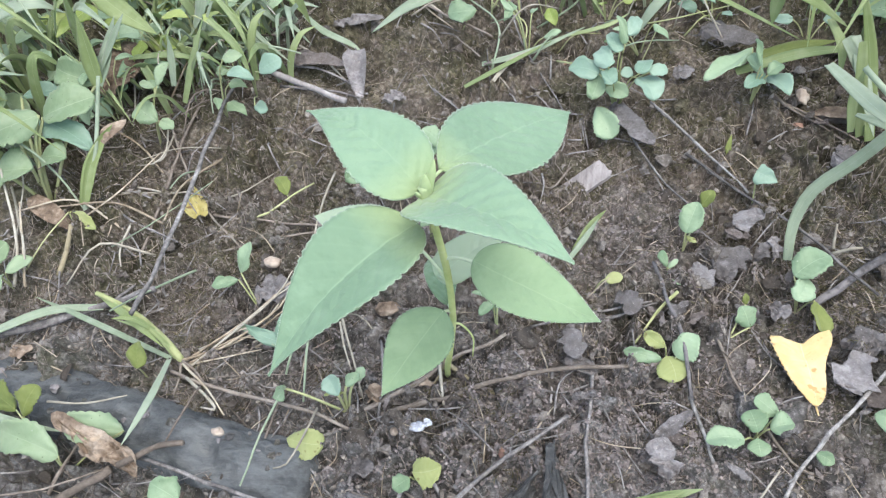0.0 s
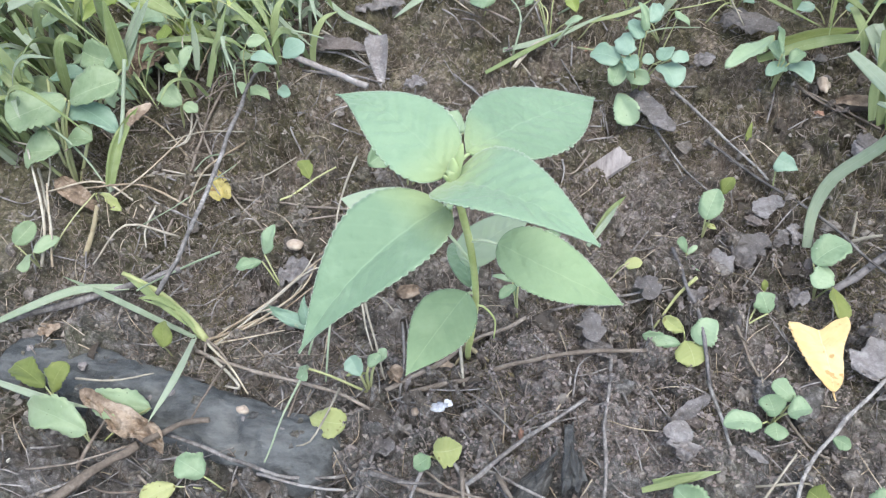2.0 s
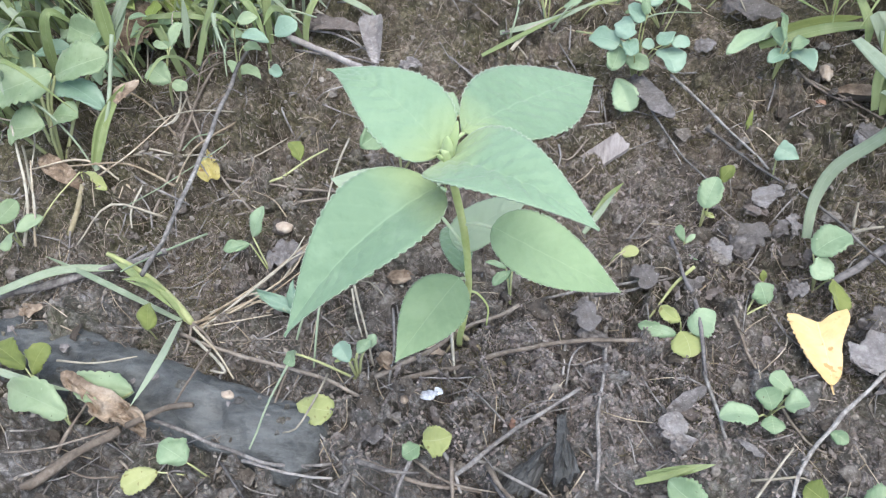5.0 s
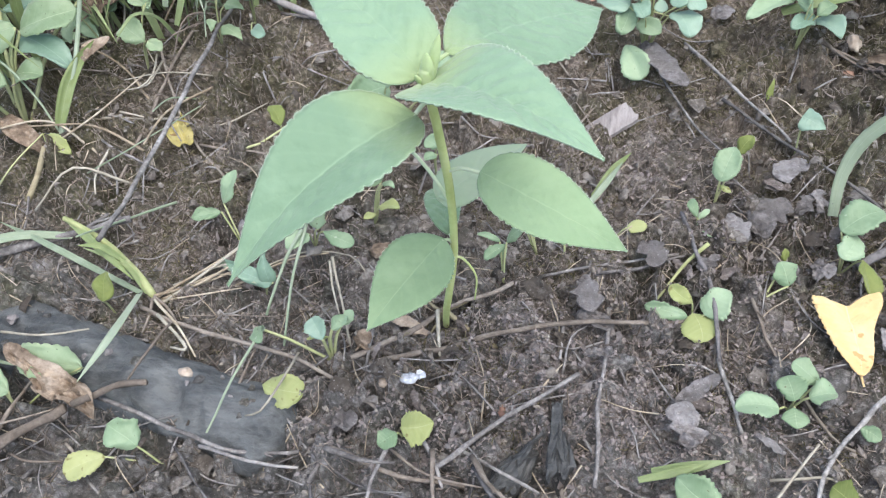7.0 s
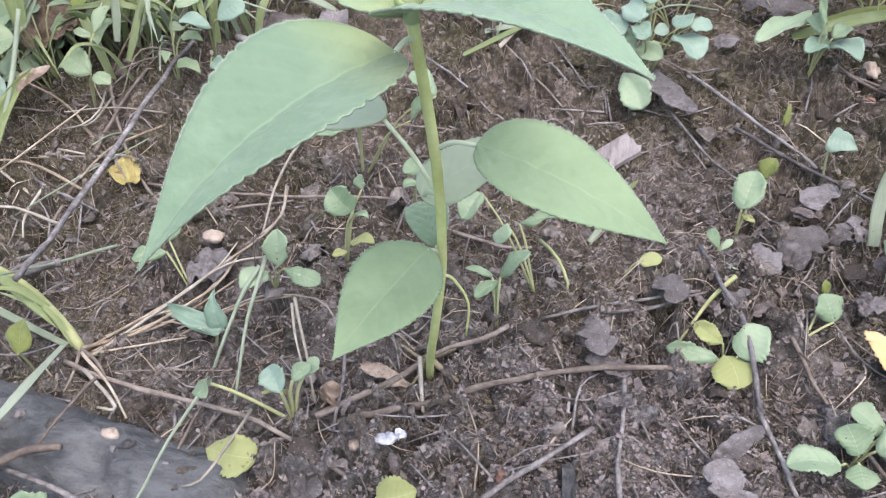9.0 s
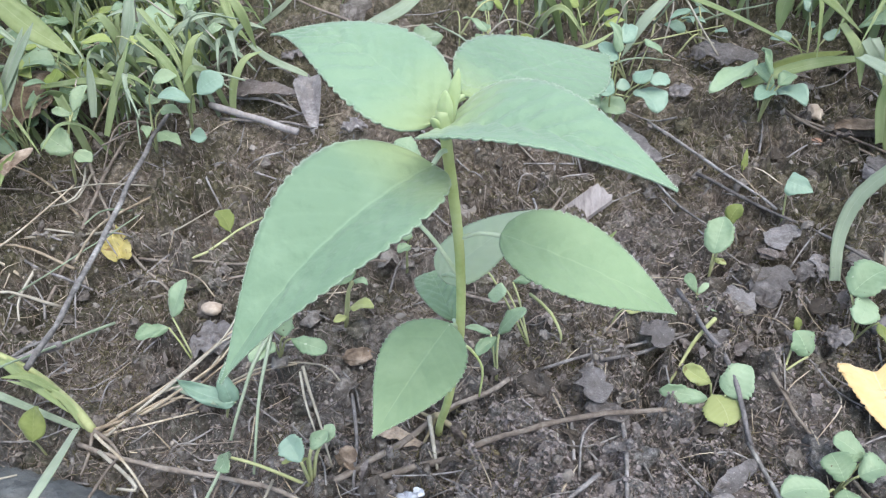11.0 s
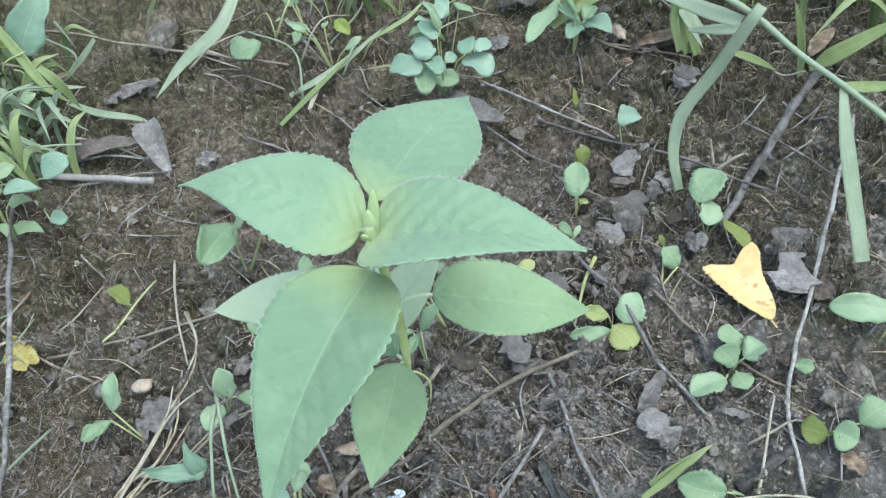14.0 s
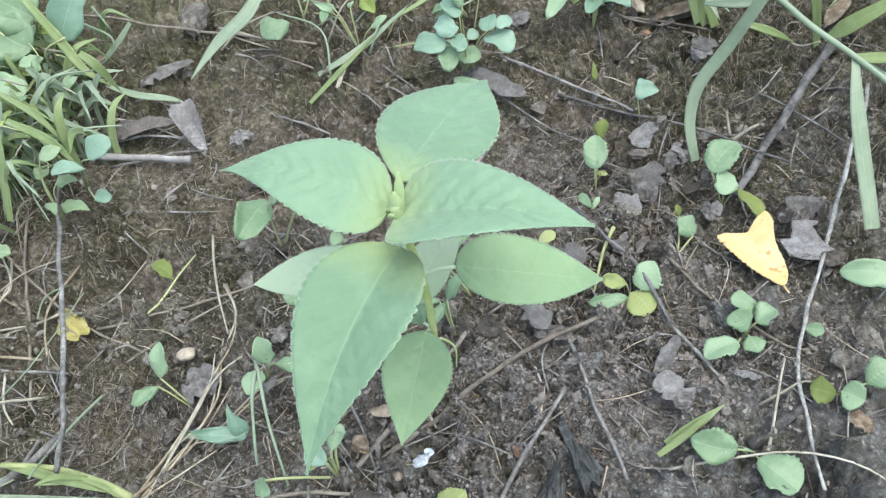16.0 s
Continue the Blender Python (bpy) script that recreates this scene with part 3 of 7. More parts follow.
def ground_sheet():
    xs, ys = steps_of(-0.29, 0.22, 0.00105, 1.13), steps_of(0.1, 0.44, 0.00105, 1.13)
    verts = [(x, y, height(x, y) + 0.02 * max(0.0, math.hypot(x, y - 0.3) - 0.5) * noise.noise(Vector((x, y, 5)) * 1.3)) for y in ys for x in xs]
    n = len(xs)
    faces = [(j * n + i, j * n + i + 1, (j + 1) * n + i + 1, (j + 1) * n + i) for j in range(len(ys) - 1) for i in range(n - 1)]
    ob = new("ground", mesh_of("ground", verts, faces, SOIL))
    return tagged(ob, "bare dark brown crumbly soil with moss and litter", "soil", kind="structure")


ground_sheet()


# ---- the tall seedling ----
def spindle(base, tip, r, flat, seed, rings=14, sides=14):
    """A closed bud leaf: fat below, drawn out to a point, flattened, with a seam down its face."""
    d = (Vector(tip) - base).normalized()
    a = d.cross(Vector((0.3, 1, 0.1))).normalized()
    b = d.cross(a)
    verts, faces = [], []
    for i in range(rings + 1):
        s = i / rings
        w = r * (0.55 + 1.4 * s) * (1 - s) ** 0.75 * 1.25 if s < 1 else r * 0.02
        for k in range(sides):
            ang = 2 * math.pi * k / sides
            seam = 1 - 0.25 * max(0.0, math.cos(ang - 1.2)) ** 12
            q = w * seam * (1 + 0.12 * noise.noise(Vector((math.cos(ang), math.sin(ang), s * 4 + seed * 3))))
            verts.append(Vector(base).lerp(Vector(tip), s) + a * q * math.cos(ang) + b * q * flat * math.sin(ang))
    for i in range(rings):
        for k in range(sides):
            j = (k + 1) % sides
            faces.append((i * sides + k, i * sides + j, (i + 1) * sides + j, (i + 1) * sides + k))
    return verts, faces + [tuple(reversed(range(sides))), tuple(range(rings * sides, (rings + 1) * sides))]


def seedling():
    root = (-0.0535, 0.206, height(-0.0535, 0.206))
    t = thing("seedling_plant", root, "young pale green downy seedling with pointed toothed leaves in bare soil", "plant")
    low, high = Vector((-0.0385, 0.186, 0.0775)), Vector((-0.0355, 0.181, 0.119))
    crown = Vector((-0.0353, 0.1752, 0.158))
    v, f = tube((Vector(root) - Vector((0, 0, 0.004)), (-0.0508, 0.200, 0.012), (-0.0452, 0.1895, 0.04), low, high, crown), 0.0014, 0.00125, steps=50, sides=12, wobble=0.0003, lumps=0.06)
    part("stem", v, f, MAIN_STEM, t, "ribbed yellow-green stem")

    def leaf(node, base, tip, width, material, shape=(0.62, 1.0), arch=0.2, fold=0.12, quilt=0.0010, ribs=9.0, twist=0.0, face=(0, -0.2, 1), curl=0.0, teeth=24, bite=0.07, bend=0.0):
        base = Vector(base)
        tip = base + (Vector(tip) - base) * 1.03
        pv, pf = tube((node, node.lerp(base, 0.5) + Vector((0, 0, 0.0012)), base + (Vector(tip) - base) * 0.03), 0.0006, 0.00055, steps=8, sides=8)
        lv, lf, uv = blade_of(base, tip, width, shape, teeth, bite, arch, fold, quilt, twist, rows=104, cols=10, thick=0.0004, face=face, curl=curl, bend=bend, ribs=ribs, pucker=quilt * 0.5)
        blade = part("leaf", lv, lf, material, t, uv=uv)
        part("leaf_stalk", pv, pf, BUD if node == crown else STALK, t)
        # fine white down along the edge
        c, rnd, hv, hf = 21, random.Random(len(t.children)), [], []
        for i in range(2, len(lv) // 2 // c - 1):
            for k, way in ((0, 1), (c - 1, -1)):
                e = lv[i * c + k]
                out = (e - lv[i * c + k + way]).normalized()
                for _ in range(3):
                    q = e + (lv[(i + 1) * c + k] - e) * rnd.random()
                    tip_of = q + (out + Vector((rnd.uniform(-0.6, 0.6), rnd.uniform(-0.6, 0.6), rnd.uniform(-0.3, 0.9)))).normalized() * rnd.uniform(0.0002, 0.0006)
                    o = len(hv)
                    hv += [q + Vector((0.00004, 0, 0)), q + Vector((-0.00004, 0.00004, 0)), q + Vector((0, -0.00004, 0.00004)), tip_of]
                    hf += [(o, o + 1, o + 3), (o + 1, o + 2, o + 3), (o + 2, o, o + 3)]
        tagged(part("edge_down", hv, hf, DOWN, blade, "fine pale down on the leaf's edge"), kind="stuff")
        return blade

    neck = high.lerp(crown, 0.8)
    leaf(crown, (-0.0371, 0.1781, 0.1565), (-0.0746, 0.2058, 0.1633), 0.0267, MAIN, (0.51, 1.42), 0.142, 0.066, face=(0.22, -0.14, 1), bend=0.019)
    leaf(crown, (-0.0364, 0.1751, 0.1561), (0.0062, 0.1498, 0.1593), 0.0292, MAIN, (0.28, 1.04), 0.117, 0.312, face=(0.42, -0.05, 1), bend=0.031)
    leaf(crown, (-0.0319, 0.1844, 0.1585), (0.0049, 0.2287, 0.1371), 0.0333, MAIN, (0.94, 1.17), 0.01, 0.05, face=(-0.14, -0.37, 1), bend=-0.023, quilt=0.0008)
    leaf(neck, (-0.0378, 0.1698, 0.1516), (-0.0771, 0.1275, 0.1384), 0.0292, MAIN, (0.53, 1.33), 0.09, 0.404, face=(0.06, -0.08, 1), bend=0.029, quilt=0.0005)
    leaf(high, (-0.0252, 0.1762, 0.1244), (0.014, 0.165, 0.1068), 0.0224, MAIN_OLD, (0.49, 1.13), 0.151, 0.188, face=(0.17, -0.13, 1), bend=0.09, quilt=0.0004, ribs=7.0)
    leaf(low, (-0.0406, 0.183, 0.0849), (-0.0598, 0.1511, 0.0806), 0.0223, MAIN_OLD, (0.71, 1.2), 0.057, 0.169, face=(-0.13, -0.74, 1), quilt=0.0003, ribs=7.0)
    fork = low.lerp(high, 0.62)
    leaf(fork, (-0.047, 0.187, 0.1235), (-0.0845, 0.2035, 0.115), 0.0165, LIT_PALE_LEAF, arch=0.03, face=(0, -0.1, 1), quilt=0.0003)
    leaf(low, (-0.0405, 0.19, 0.078), (-0.052, 0.232, 0.05), 0.0125, MAIN_OLD, arch=0.12)
    leaf(fork, (-0.0425, 0.190, 0.096), (-0.0165, 0.2075, 0.102), 0.016, LIT_PALE_LEAF, (0.42, 0.9), 0.03, 0.12, face=(0.1, -0.25, 1), twist=0.3, quilt=0.0003)
    for k, (dx, dy, dz, w, off) in enumerate(((0.0034, 0.004, 0.0115, 0.0015, 0.0005), (0.001, 0.0012, 0.0085, 0.0019, 0.0), (-0.0012, -0.0008, 0.0036, 0.0012, -0.001))):
        b = crown + Vector((off, off * 0.4, -0.001))
        lv, lf = spindle(b, b + Vector((dx, dy, dz)), w, 0.62, k)
        part("bud_leaf", lv, lf, BUD, t, "folded yellow-green bud leaf" if k == 0 else "", uv=[(0.3, 0.3)] * len(lv))
    ball, bf = tube((crown - Vector((0, 0, 0.003)), crown, crown + Vector((0, 0.0005, 0.003))), 0.0017, 0.0015, steps=6, sides=10)
    part("crown", ball, bf, BUD, t, "pale swollen crown below the bud")
    # a bare drooping leaf stalk
    pv, pf = tube((low - Vector((0.0005, 0, 0.006)), (-0.0365, 0.188, 0.067), (-0.0335, 0.189, 0.056), (-0.0355, 0.19, 0.04)), 0.0005, 0.0003, steps=14, sides=8)
    part("bare_stalk", pv, pf, MAIN_STEM, t, "bare drooping leaf stalk that lost its blade")
    for a, long, r in ((-0.35, 0.022, 0.0016), (0.9, 0.016, 0.0011), (2.4, 0.014, 0.001), (4.2, 0.013, 0.0009)):
        way = Vector((math.cos(a), math.sin(a), 0))
        q = Vector(root) + way * long
        rv, rf = tube((Vector(root) + Vector((0.0008, 0, 0.009)), Vector(root) + way * 0.3 * long + Vector((0, 0, 0.004)), q + Vector((0, 0, height(q.x, q.y) - root[2] + 0.0006)), q + way * 0.006 - Vector((0, 0, 0.004))), r * 0.8, r * 0.5, steps=15, sides=8, lumps=0.3, seed=int(long * 1000))
        part("surface_root", rv, rf, STALK_FOOT, t, "brown woody root at the stem's foot")


seedling()


# ---- charred wood and chips ----
def charred_log():
    """A half-buried, rounded length of charred wood with checks along its grain and a broken end."""
    a, b = Vector((-0.285, 0.195, -0.006)), Vector((-0.106, 0.1505, -0.006))
    side = Vector((0, 0, 1)).cross((b - a).normalized()).normalized()
    verts, faces, n, m = [], [], 120, 44
    for i in range(n + 1):
        t = i / n
        p = a.lerp(b, t) + side * 0.0015 * math.sin(5 * t)
        r = 0.0165 * (1 - 0.5 * max(0.0, (t - 0.95) / 0.05) ** 2)
        for k in range(m):
            ang = 2 * math.pi * k / m
            c = Vector((t * 9, math.cos(ang) * 1.4, math.sin(ang) * 1.4))
            g = Vector((t * 14, math.cos(ang) * 6, math.sin(ang) * 6))
            rr = r * (1 + 0.2 * noise.noise(c) + 0.09 * noise.noise(g) - 0.22 * max(0.0, noise.noise(g * 1.7 + c) - 0.15) + 0.05 * noise.noise(g * 4))
            rr *= 1 - 0.4 * math.exp(-(((t - 0.72) / 0.035) ** 2) - ((ang - 1.75) / 0.35) ** 2)
            verts.append(p + side * rr * math.cos(ang) * 1.05 + Vector((0, 0, rr * math.sin(ang) * 0.95)))
    for i in range(n):
        for k in range(m):
            j = (k + 1) % m
            faces.append((i * m + k, i * m + j, (i + 1) * m + j, (i + 1) * m + k))
    faces += [tuple(reversed(range(m))), tuple(range(n * m, (n + 1) * m))]
    whole("charred_log", verts, faces, CHAR, "half-buried dark grey charred length of wood", "charred wood")


def bark_chip():
    """A flat weathered chip: a slab with torn ends and rounded edges."""
    bm = bmesh.new()
    bmesh.ops.create_grid(bm, x_segments=14, y_segments=6, size=0.5)
    top = [v.co.copy() for v in bm.verts]
    faces = [tuple(v.index for v in f.verts) for f in bm.faces]
    rim = [tuple(v.index for v in e.verts) for e in bm.edges if len(e.link_faces) == 1]
    bm.free()
    turn = Matrix.Rotation(0.66, 3, "Z")
    put = Vector((0.009, 0.321, height(0.009, 0.321) + 0.0035))

    def at(p, drop):
        x = p.x * 0.034 + (0.002 * noise.noise(Vector((p.y * 5, 3, 0))) if abs(p.x) > 0.49 else 0)
        y = p.y * 0.0105 * (1 + 0.25 * noise.noise(Vector((p.x * 4, 7, 0))))
        z = 0.0009 * noise.noise(Vector((p.x * 3, p.y * 6, 1))) - drop + 0.003 * p.x + (0.003 * p.y)
        return put + turn @ Vector((x, y, z))

    n = len(top)
    verts = [at(p, 0) for p in top] + [at(p, 0.0022) for p in top]
    faces += [tuple(n + v for v in reversed(f)) for f in faces] + [(b, a, n + a, n + b) for a, b in rim]
    whole("bark_chip", verts, faces, CHIP, "flat pale grey-lilac weathered chip of bark", "bark", smooth=False)


def splinter(label, at, size, turn, lean, seed):
    """An angular piece of char: a block with flat broken faces, narrowing to one end."""
    bm = bmesh.new()
    bmesh.ops.create_cube(bm, size=1.0)
    bmesh.ops.subdivide_edges(bm, edges=bm.edges, cuts=9, use_grid_fill=True)
    off = Vector((seed * 3.1, seed, 0))
    m = Euler((lean, 0.15, turn)).to_matrix()
    verts = []
    for v in bm.verts:
        p = v.co.copy()
        k = 1 - 0.85 * max(0.0, p.y + 0.25)
        p = Vector((p.x * k, p.y, p.z * (1 - 0.5 * max(0.0, p.y))))
        p += 0.3 * noise.noise_vector(p * 1.5 + off) + 0.16 * noise.noise_vector(p * 4 + off) + 0.09 * noise.noise_vector(p * Vector((14, 3, 14)) + off)
        verts.append(Vector(at) + m @ Vector((p.x * size[0], p.y * size[1], p.z * size[2])))
    faces = [tuple(v.index for v in f.verts) for f in bm.faces]
    bm.free()
    whole("charred_wood", verts, faces, COAL, label, "charred wood", "pieces of char", smooth=False)


charred_log()
# earth and grit lying on the log
grit = random.Random(5)
for k in range(26):
    t, off = grit.uniform(0.05, 0.95), grit.gauss(0.004, 0.006)
    r = grit.uniform(0.0008, 0.0022)
    x, y = -0.285 + 0.179 * t + 0.24 * off, 0.195 - 0.0445 * t + 0.97 * off
    clod("crumb of grey earth lying on charred wood", (SOIL, CHIP, SOIL)[k % 3], (x, y, -0.006 + 0.0155 * math.sqrt(max(0.0, 1 - (off / 0.0173) ** 2))), (r * 1.3, r, r * 0.7), 200 + k, name="earth_crumb", category="soil", group="crumbs on the log", angular=0.7, turn=grit.uniform(0, 3), detail=2)
bark_chip()
splinter("upright angular piece of black charred wood", (-0.004, 0.156, -0.0015), (0.010, 0.028, 0.014), 0.12, 0.14, 3)
splinter("split angular piece of black charred wood", (-0.017, 0.149, -0.003), (0.010, 0.028, 0.014), -0.6, 0.1, 8)

# ---- weeds ----
weed("small weed seedling with two toothed oval leaves", (-0.1512, 0.2390), [
    ((-0.1581, 0.2490, 0.0180), (-0.1527, 0.2603, 0.0280), 0.0087),
    ((-0.1627, 0.2505, 0.0100), (-0.1759, 0.2464, 0.0100), 0.0071),], GREEN)
weed("low weed rosette with five rounded toothed leaves", (0.0796, 0.1764), [
    ((0.0732, 0.1702, 0.0090), (0.0578, 0.1691, 0.0100), 0.0110),
    ((0.0785, 0.1732, 0.0100), (0.0757, 0.1810, 0.0140), 0.0110),
    ((0.0835, 0.1748, 0.0100), (0.0928, 0.1761, 0.0120), 0.0105),
    ((0.0786, 0.1716, 0.0080), (0.0791, 0.1640, 0.0070), 0.0090),
    ((0.0873, 0.1810, 0.0100), (0.0786, 0.1870, 0.0140), 0.0086),], GREEN)
weed("weed rosette with green and yellowing leaves", (0.0460, 0.2105), [
    ((0.0490, 0.2077, 0.0100), (0.0585, 0.2150, 0.0160), 0.0129),
    ((0.0452, 0.2093, 0.0080), (0.0487, 0.1976, 0.0060), 0.0145, YELLOWISH),
    ((0.0448, 0.2128, 0.0100), (0.0359, 0.2178, 0.0140), 0.0067, YELLOWISH),
    ((0.0430, 0.2076, 0.0080), (0.0266, 0.2108, 0.0100), 0.0067),], GREEN)
weed("single small round yellowing weed leaf", (0.0136, 0.2507), [
    ((0.0197, 0.2499, 0.0090), (0.0280, 0.2508, 0.0100), 0.0065),], YELLOWISH)
weed("weed with rounded toothed leaves beside a grass blade", (0.1056, 0.2410), [
    ((0.1029, 0.2475, 0.0140), (0.1190, 0.2557, 0.0180), 0.0160),
    ((0.1030, 0.2367, 0.0100), (0.1090, 0.2476, 0.0120), 0.0104),
    ((0.1112, 0.2381, 0.0080), (0.1123, 0.2222, 0.0060), 0.0100, OLIVE),], GREEN)
weed("small weed with one heart-shaped leaf", (0.0729, 0.2202), [
    ((0.0815, 0.2236, 0.0090), (0.0784, 0.2316, 0.0140), 0.0101),
    ((0.0815, 0.2362, 0.0080), (0.0815, 0.2397, 0.0120), 0.0033, OLIVE),], GREEN)
weed("weed sprout with a pale broad leaf and a dark one", (0.0573, 0.2734), [
    ((0.0583, 0.2744, 0.0120), (0.0642, 0.2872, 0.0200), 0.0119),
    ((0.0666, 0.2887, 0.0140), (0.0722, 0.2941, 0.0200), 0.0069, OLIVE),
    ((0.0588, 0.2762, 0.0080), (0.0632, 0.2720, 0.0080), 0.0029, YELLOWISH),], GREEN)
weed("weed sprout with one triangular blue-green leaf", (0.0927, 0.2992), [
    ((0.0921, 0.3022, 0.0240), (0.1014, 0.2965, 0.0220), 0.0105),], BLUE, shape=(0.25, 0.7), teeth=0)
weed("tiny weed with two small leaves", (0.0491, 0.2588), [
    ((0.0486, 0.2573, 0.0080), (0.0462, 0.2644, 0.0120), 0.0044),
    ((0.0491, 0.2567, 0.0080), (0.0538, 0.2604, 0.0100), 0.0028),
    ((0.0485, 0.2547, 0.0080), (0.0571, 0.2475, 0.0080), 0.0066),], GREEN)
weed("bushy blue-green weed with smooth rounded leaves", (0.0280, 0.3730), [
    ((0.0190, 0.3700, 0.0300), (0.0030, 0.3770, 0.0290), 0.0140),
    ((0.0190, 0.3790, 0.0260), (0.0150, 0.3580, 0.0240), 0.0115, GREEN),
    ((0.0240, 0.3680, 0.0360), (0.0205, 0.3835, 0.0370), 0.0105),
    ((0.0300, 0.3750, 0.0400), (0.0255, 0.3890, 0.0420), 0.0080),
    ((0.0310, 0.3700, 0.0280), (0.0365, 0.3735, 0.0290), 0.0062),
    ((0.0400, 0.3640, 0.0340), (0.0450, 0.3735, 0.0350), 0.0100),
    ((0.0450, 0.3650, 0.0340), (0.0545, 0.3680, 0.0330), 0.0078),
    ((0.0415, 0.3680, 0.0280), (0.0470, 0.3525, 0.0260), 0.0155),
    ((0.0260, 0.3590, 0.0320), (0.0228, 0.3700, 0.0330), 0.0092),
    ((0.0235, 0.3710, 0.0200), (0.0345, 0.3640, 0.0190), 0.0105, GREEN),
    ((0.0340, 0.3820, 0.0450), (0.0395, 0.3950, 0.0470), 0.0080),
    ((0.0330, 0.3790, 0.0420), (0.0290, 0.3900, 0.0520), 0.0060, GREEN),], BLUE, teeth=0, stem_r=0.00035, shape=(0.42, 0.45))
weed("drooping toothed green leaf under a bushy weed", (0.0279, 0.3702), [
    ((0.0182, 0.3634, 0.0120), (0.0258, 0.3459, 0.0050), 0.0141),], GREEN)
weed("weed rosette with a long pointed leaf", (0.1010, 0.3740), [
    ((0.1020, 0.3940, 0.0220), (0.0740, 0.3690, 0.0240), 0.0095),
    ((0.1070, 0.3770, 0.0180), (0.0950, 0.3660, 0.0200), 0.0085, BLUE),
    ((0.1090, 0.3780, 0.0160), (0.1170, 0.3610, 0.0180), 0.0120, BLUE),
    ((0.1070, 0.3720, 0.0220), (0.1150, 0.3780, 0.0240), 0.0080),
    ((0.1040, 0.3710, 0.0240), (0.1000, 0.3850, 0.0260), 0.0070),
    ((0.1020, 0.3700, 0.0300), (0.1020, 0.3900, 0.0320), 0.0035),], GREEN, teeth=7)
weed("thin sprout of grass", (0.0872, 0.3312), [
    ((0.0849, 0.3303, 0.0040), (0.0864, 0.3394, 0.0120), 0.0038),], OLIVE, shape=(0.4, 0.8), teeth=0)
weed("weed with three smooth round blue-green leaves", (-0.1893, 0.3960), [
    ((-0.1698, 0.3726, 0.0400), (-0.1561, 0.3760, 0.0460), 0.0120),
    ((-0.1743, 0.3718, 0.0360), (-0.1909, 0.3754, 0.0380), 0.0081),
    ((-0.1789, 0.3691, 0.0180), (-0.1694, 0.3636, 0.0200), 0.0083),], BLUE, teeth=0)
weed("tall weed with large toothed pale leaves", (-0.3025, 0.3167), [
    ((-0.2685, 0.3706, 0.0400), (-0.2951, 0.3783, 0.0460), 0.0188),
    ((-0.2924, 0.3428, 0.0400), (-0.2611, 0.3521, 0.0460), 0.0251),
    ((-0.2920, 0.3404, 0.0440), (-0.3218, 0.3227, 0.0440), 0.0278),
    ((-0.2987, 0.3466, 0.0340), (-0.2638, 0.3284, 0.0280), 0.0182, BLUE),
    ((-0.2947, 0.3237, 0.0260), (-0.2768, 0.3219, 0.0280), 0.0157),
    ((-0.3174, 0.3149, 0.0260), (-0.2943, 0.3148, 0.0280), 0.0225),
    ((-0.3248, 0.3724, 0.0300), (-0.3018, 0.3770, 0.0300), 0.0116, BLUE),
    ((-0.3322, 0.3630, 0.0300), (-0.3588, 0.3882, 0.0360), 0.0154),], PALE_WEED, stem_r=0.0009)
weed("weed with small toothed leaves at the grass edge", (-0.2432, 0.3580), [
    ((-0.2327, 0.3535, 0.0240), (-0.2455, 0.3601, 0.0300), 0.0140),
    ((-0.2327, 0.3556, 0.0220), (-0.2251, 0.3528, 0.0180), 0.0084),
    ((-0.2332, 0.3699, 0.0360), (-0.2267, 0.3806, 0.0440), 0.0077),
    ((-0.2375, 0.3737, 0.0320), (-0.2473, 0.3760, 0.0340), 0.0050),], PALE_WEED)
weed("weed with large toothed leaves over charred wood", (-0.2237, 0.1500), [
    ((-0.2211, 0.1522, 0.0140), (-0.2568, 0.1645, 0.0140), 0.0180),
    ((-0.1928, 0.1642, 0.0160), (-0.2254, 0.1678, 0.0160), 0.0142),
    ((-0.2499, 0.1729, 0.0160), (-0.2698, 0.1834, 0.0180), 0.0118, OLIVE),
    ((-0.2452, 0.1701, 0.0160), (-0.2385, 0.1819, 0.0240), 0.0112, OLIVE),], PALE_WEED)
weed("weed with a rounded toothed leaf and a yellow one", (-0.1544, 0.1342), [
    ((-0.1611, 0.1357, 0.0100), (-0.1731, 0.1409, 0.0160), 0.0136),
    ((-0.1748, 0.1321, 0.0060), (-0.1890, 0.1240, 0.0060), 0.0106, YELLOWISH),], GREEN)
weed("dark olive leaf beside a grass clump", (-0.2039, 0.2032), [
    ((-0.1992, 0.1977, 0.0120), (-0.2002, 0.2091, 0.0180), 0.0103),], OLIVE, teeth=0)
weed("weed with a yellowing toothed leaf and a green one", (-0.0620, 0.1532), [
    ((-0.0616, 0.1524, 0.0080), (-0.0495, 0.1545, 0.0100), 0.0127, YELLOWISH),
    ((-0.0628, 0.1499, 0.0080), (-0.0695, 0.1451, 0.0080), 0.0088),], GREEN)
weed("spotted yellow toothed leaf near the charred wood", (-0.1143, 0.1592), [
    ((-0.1197, 0.1662, 0.0080), (-0.1026, 0.1635, 0.0080), 0.0140),], YELLOWISH)
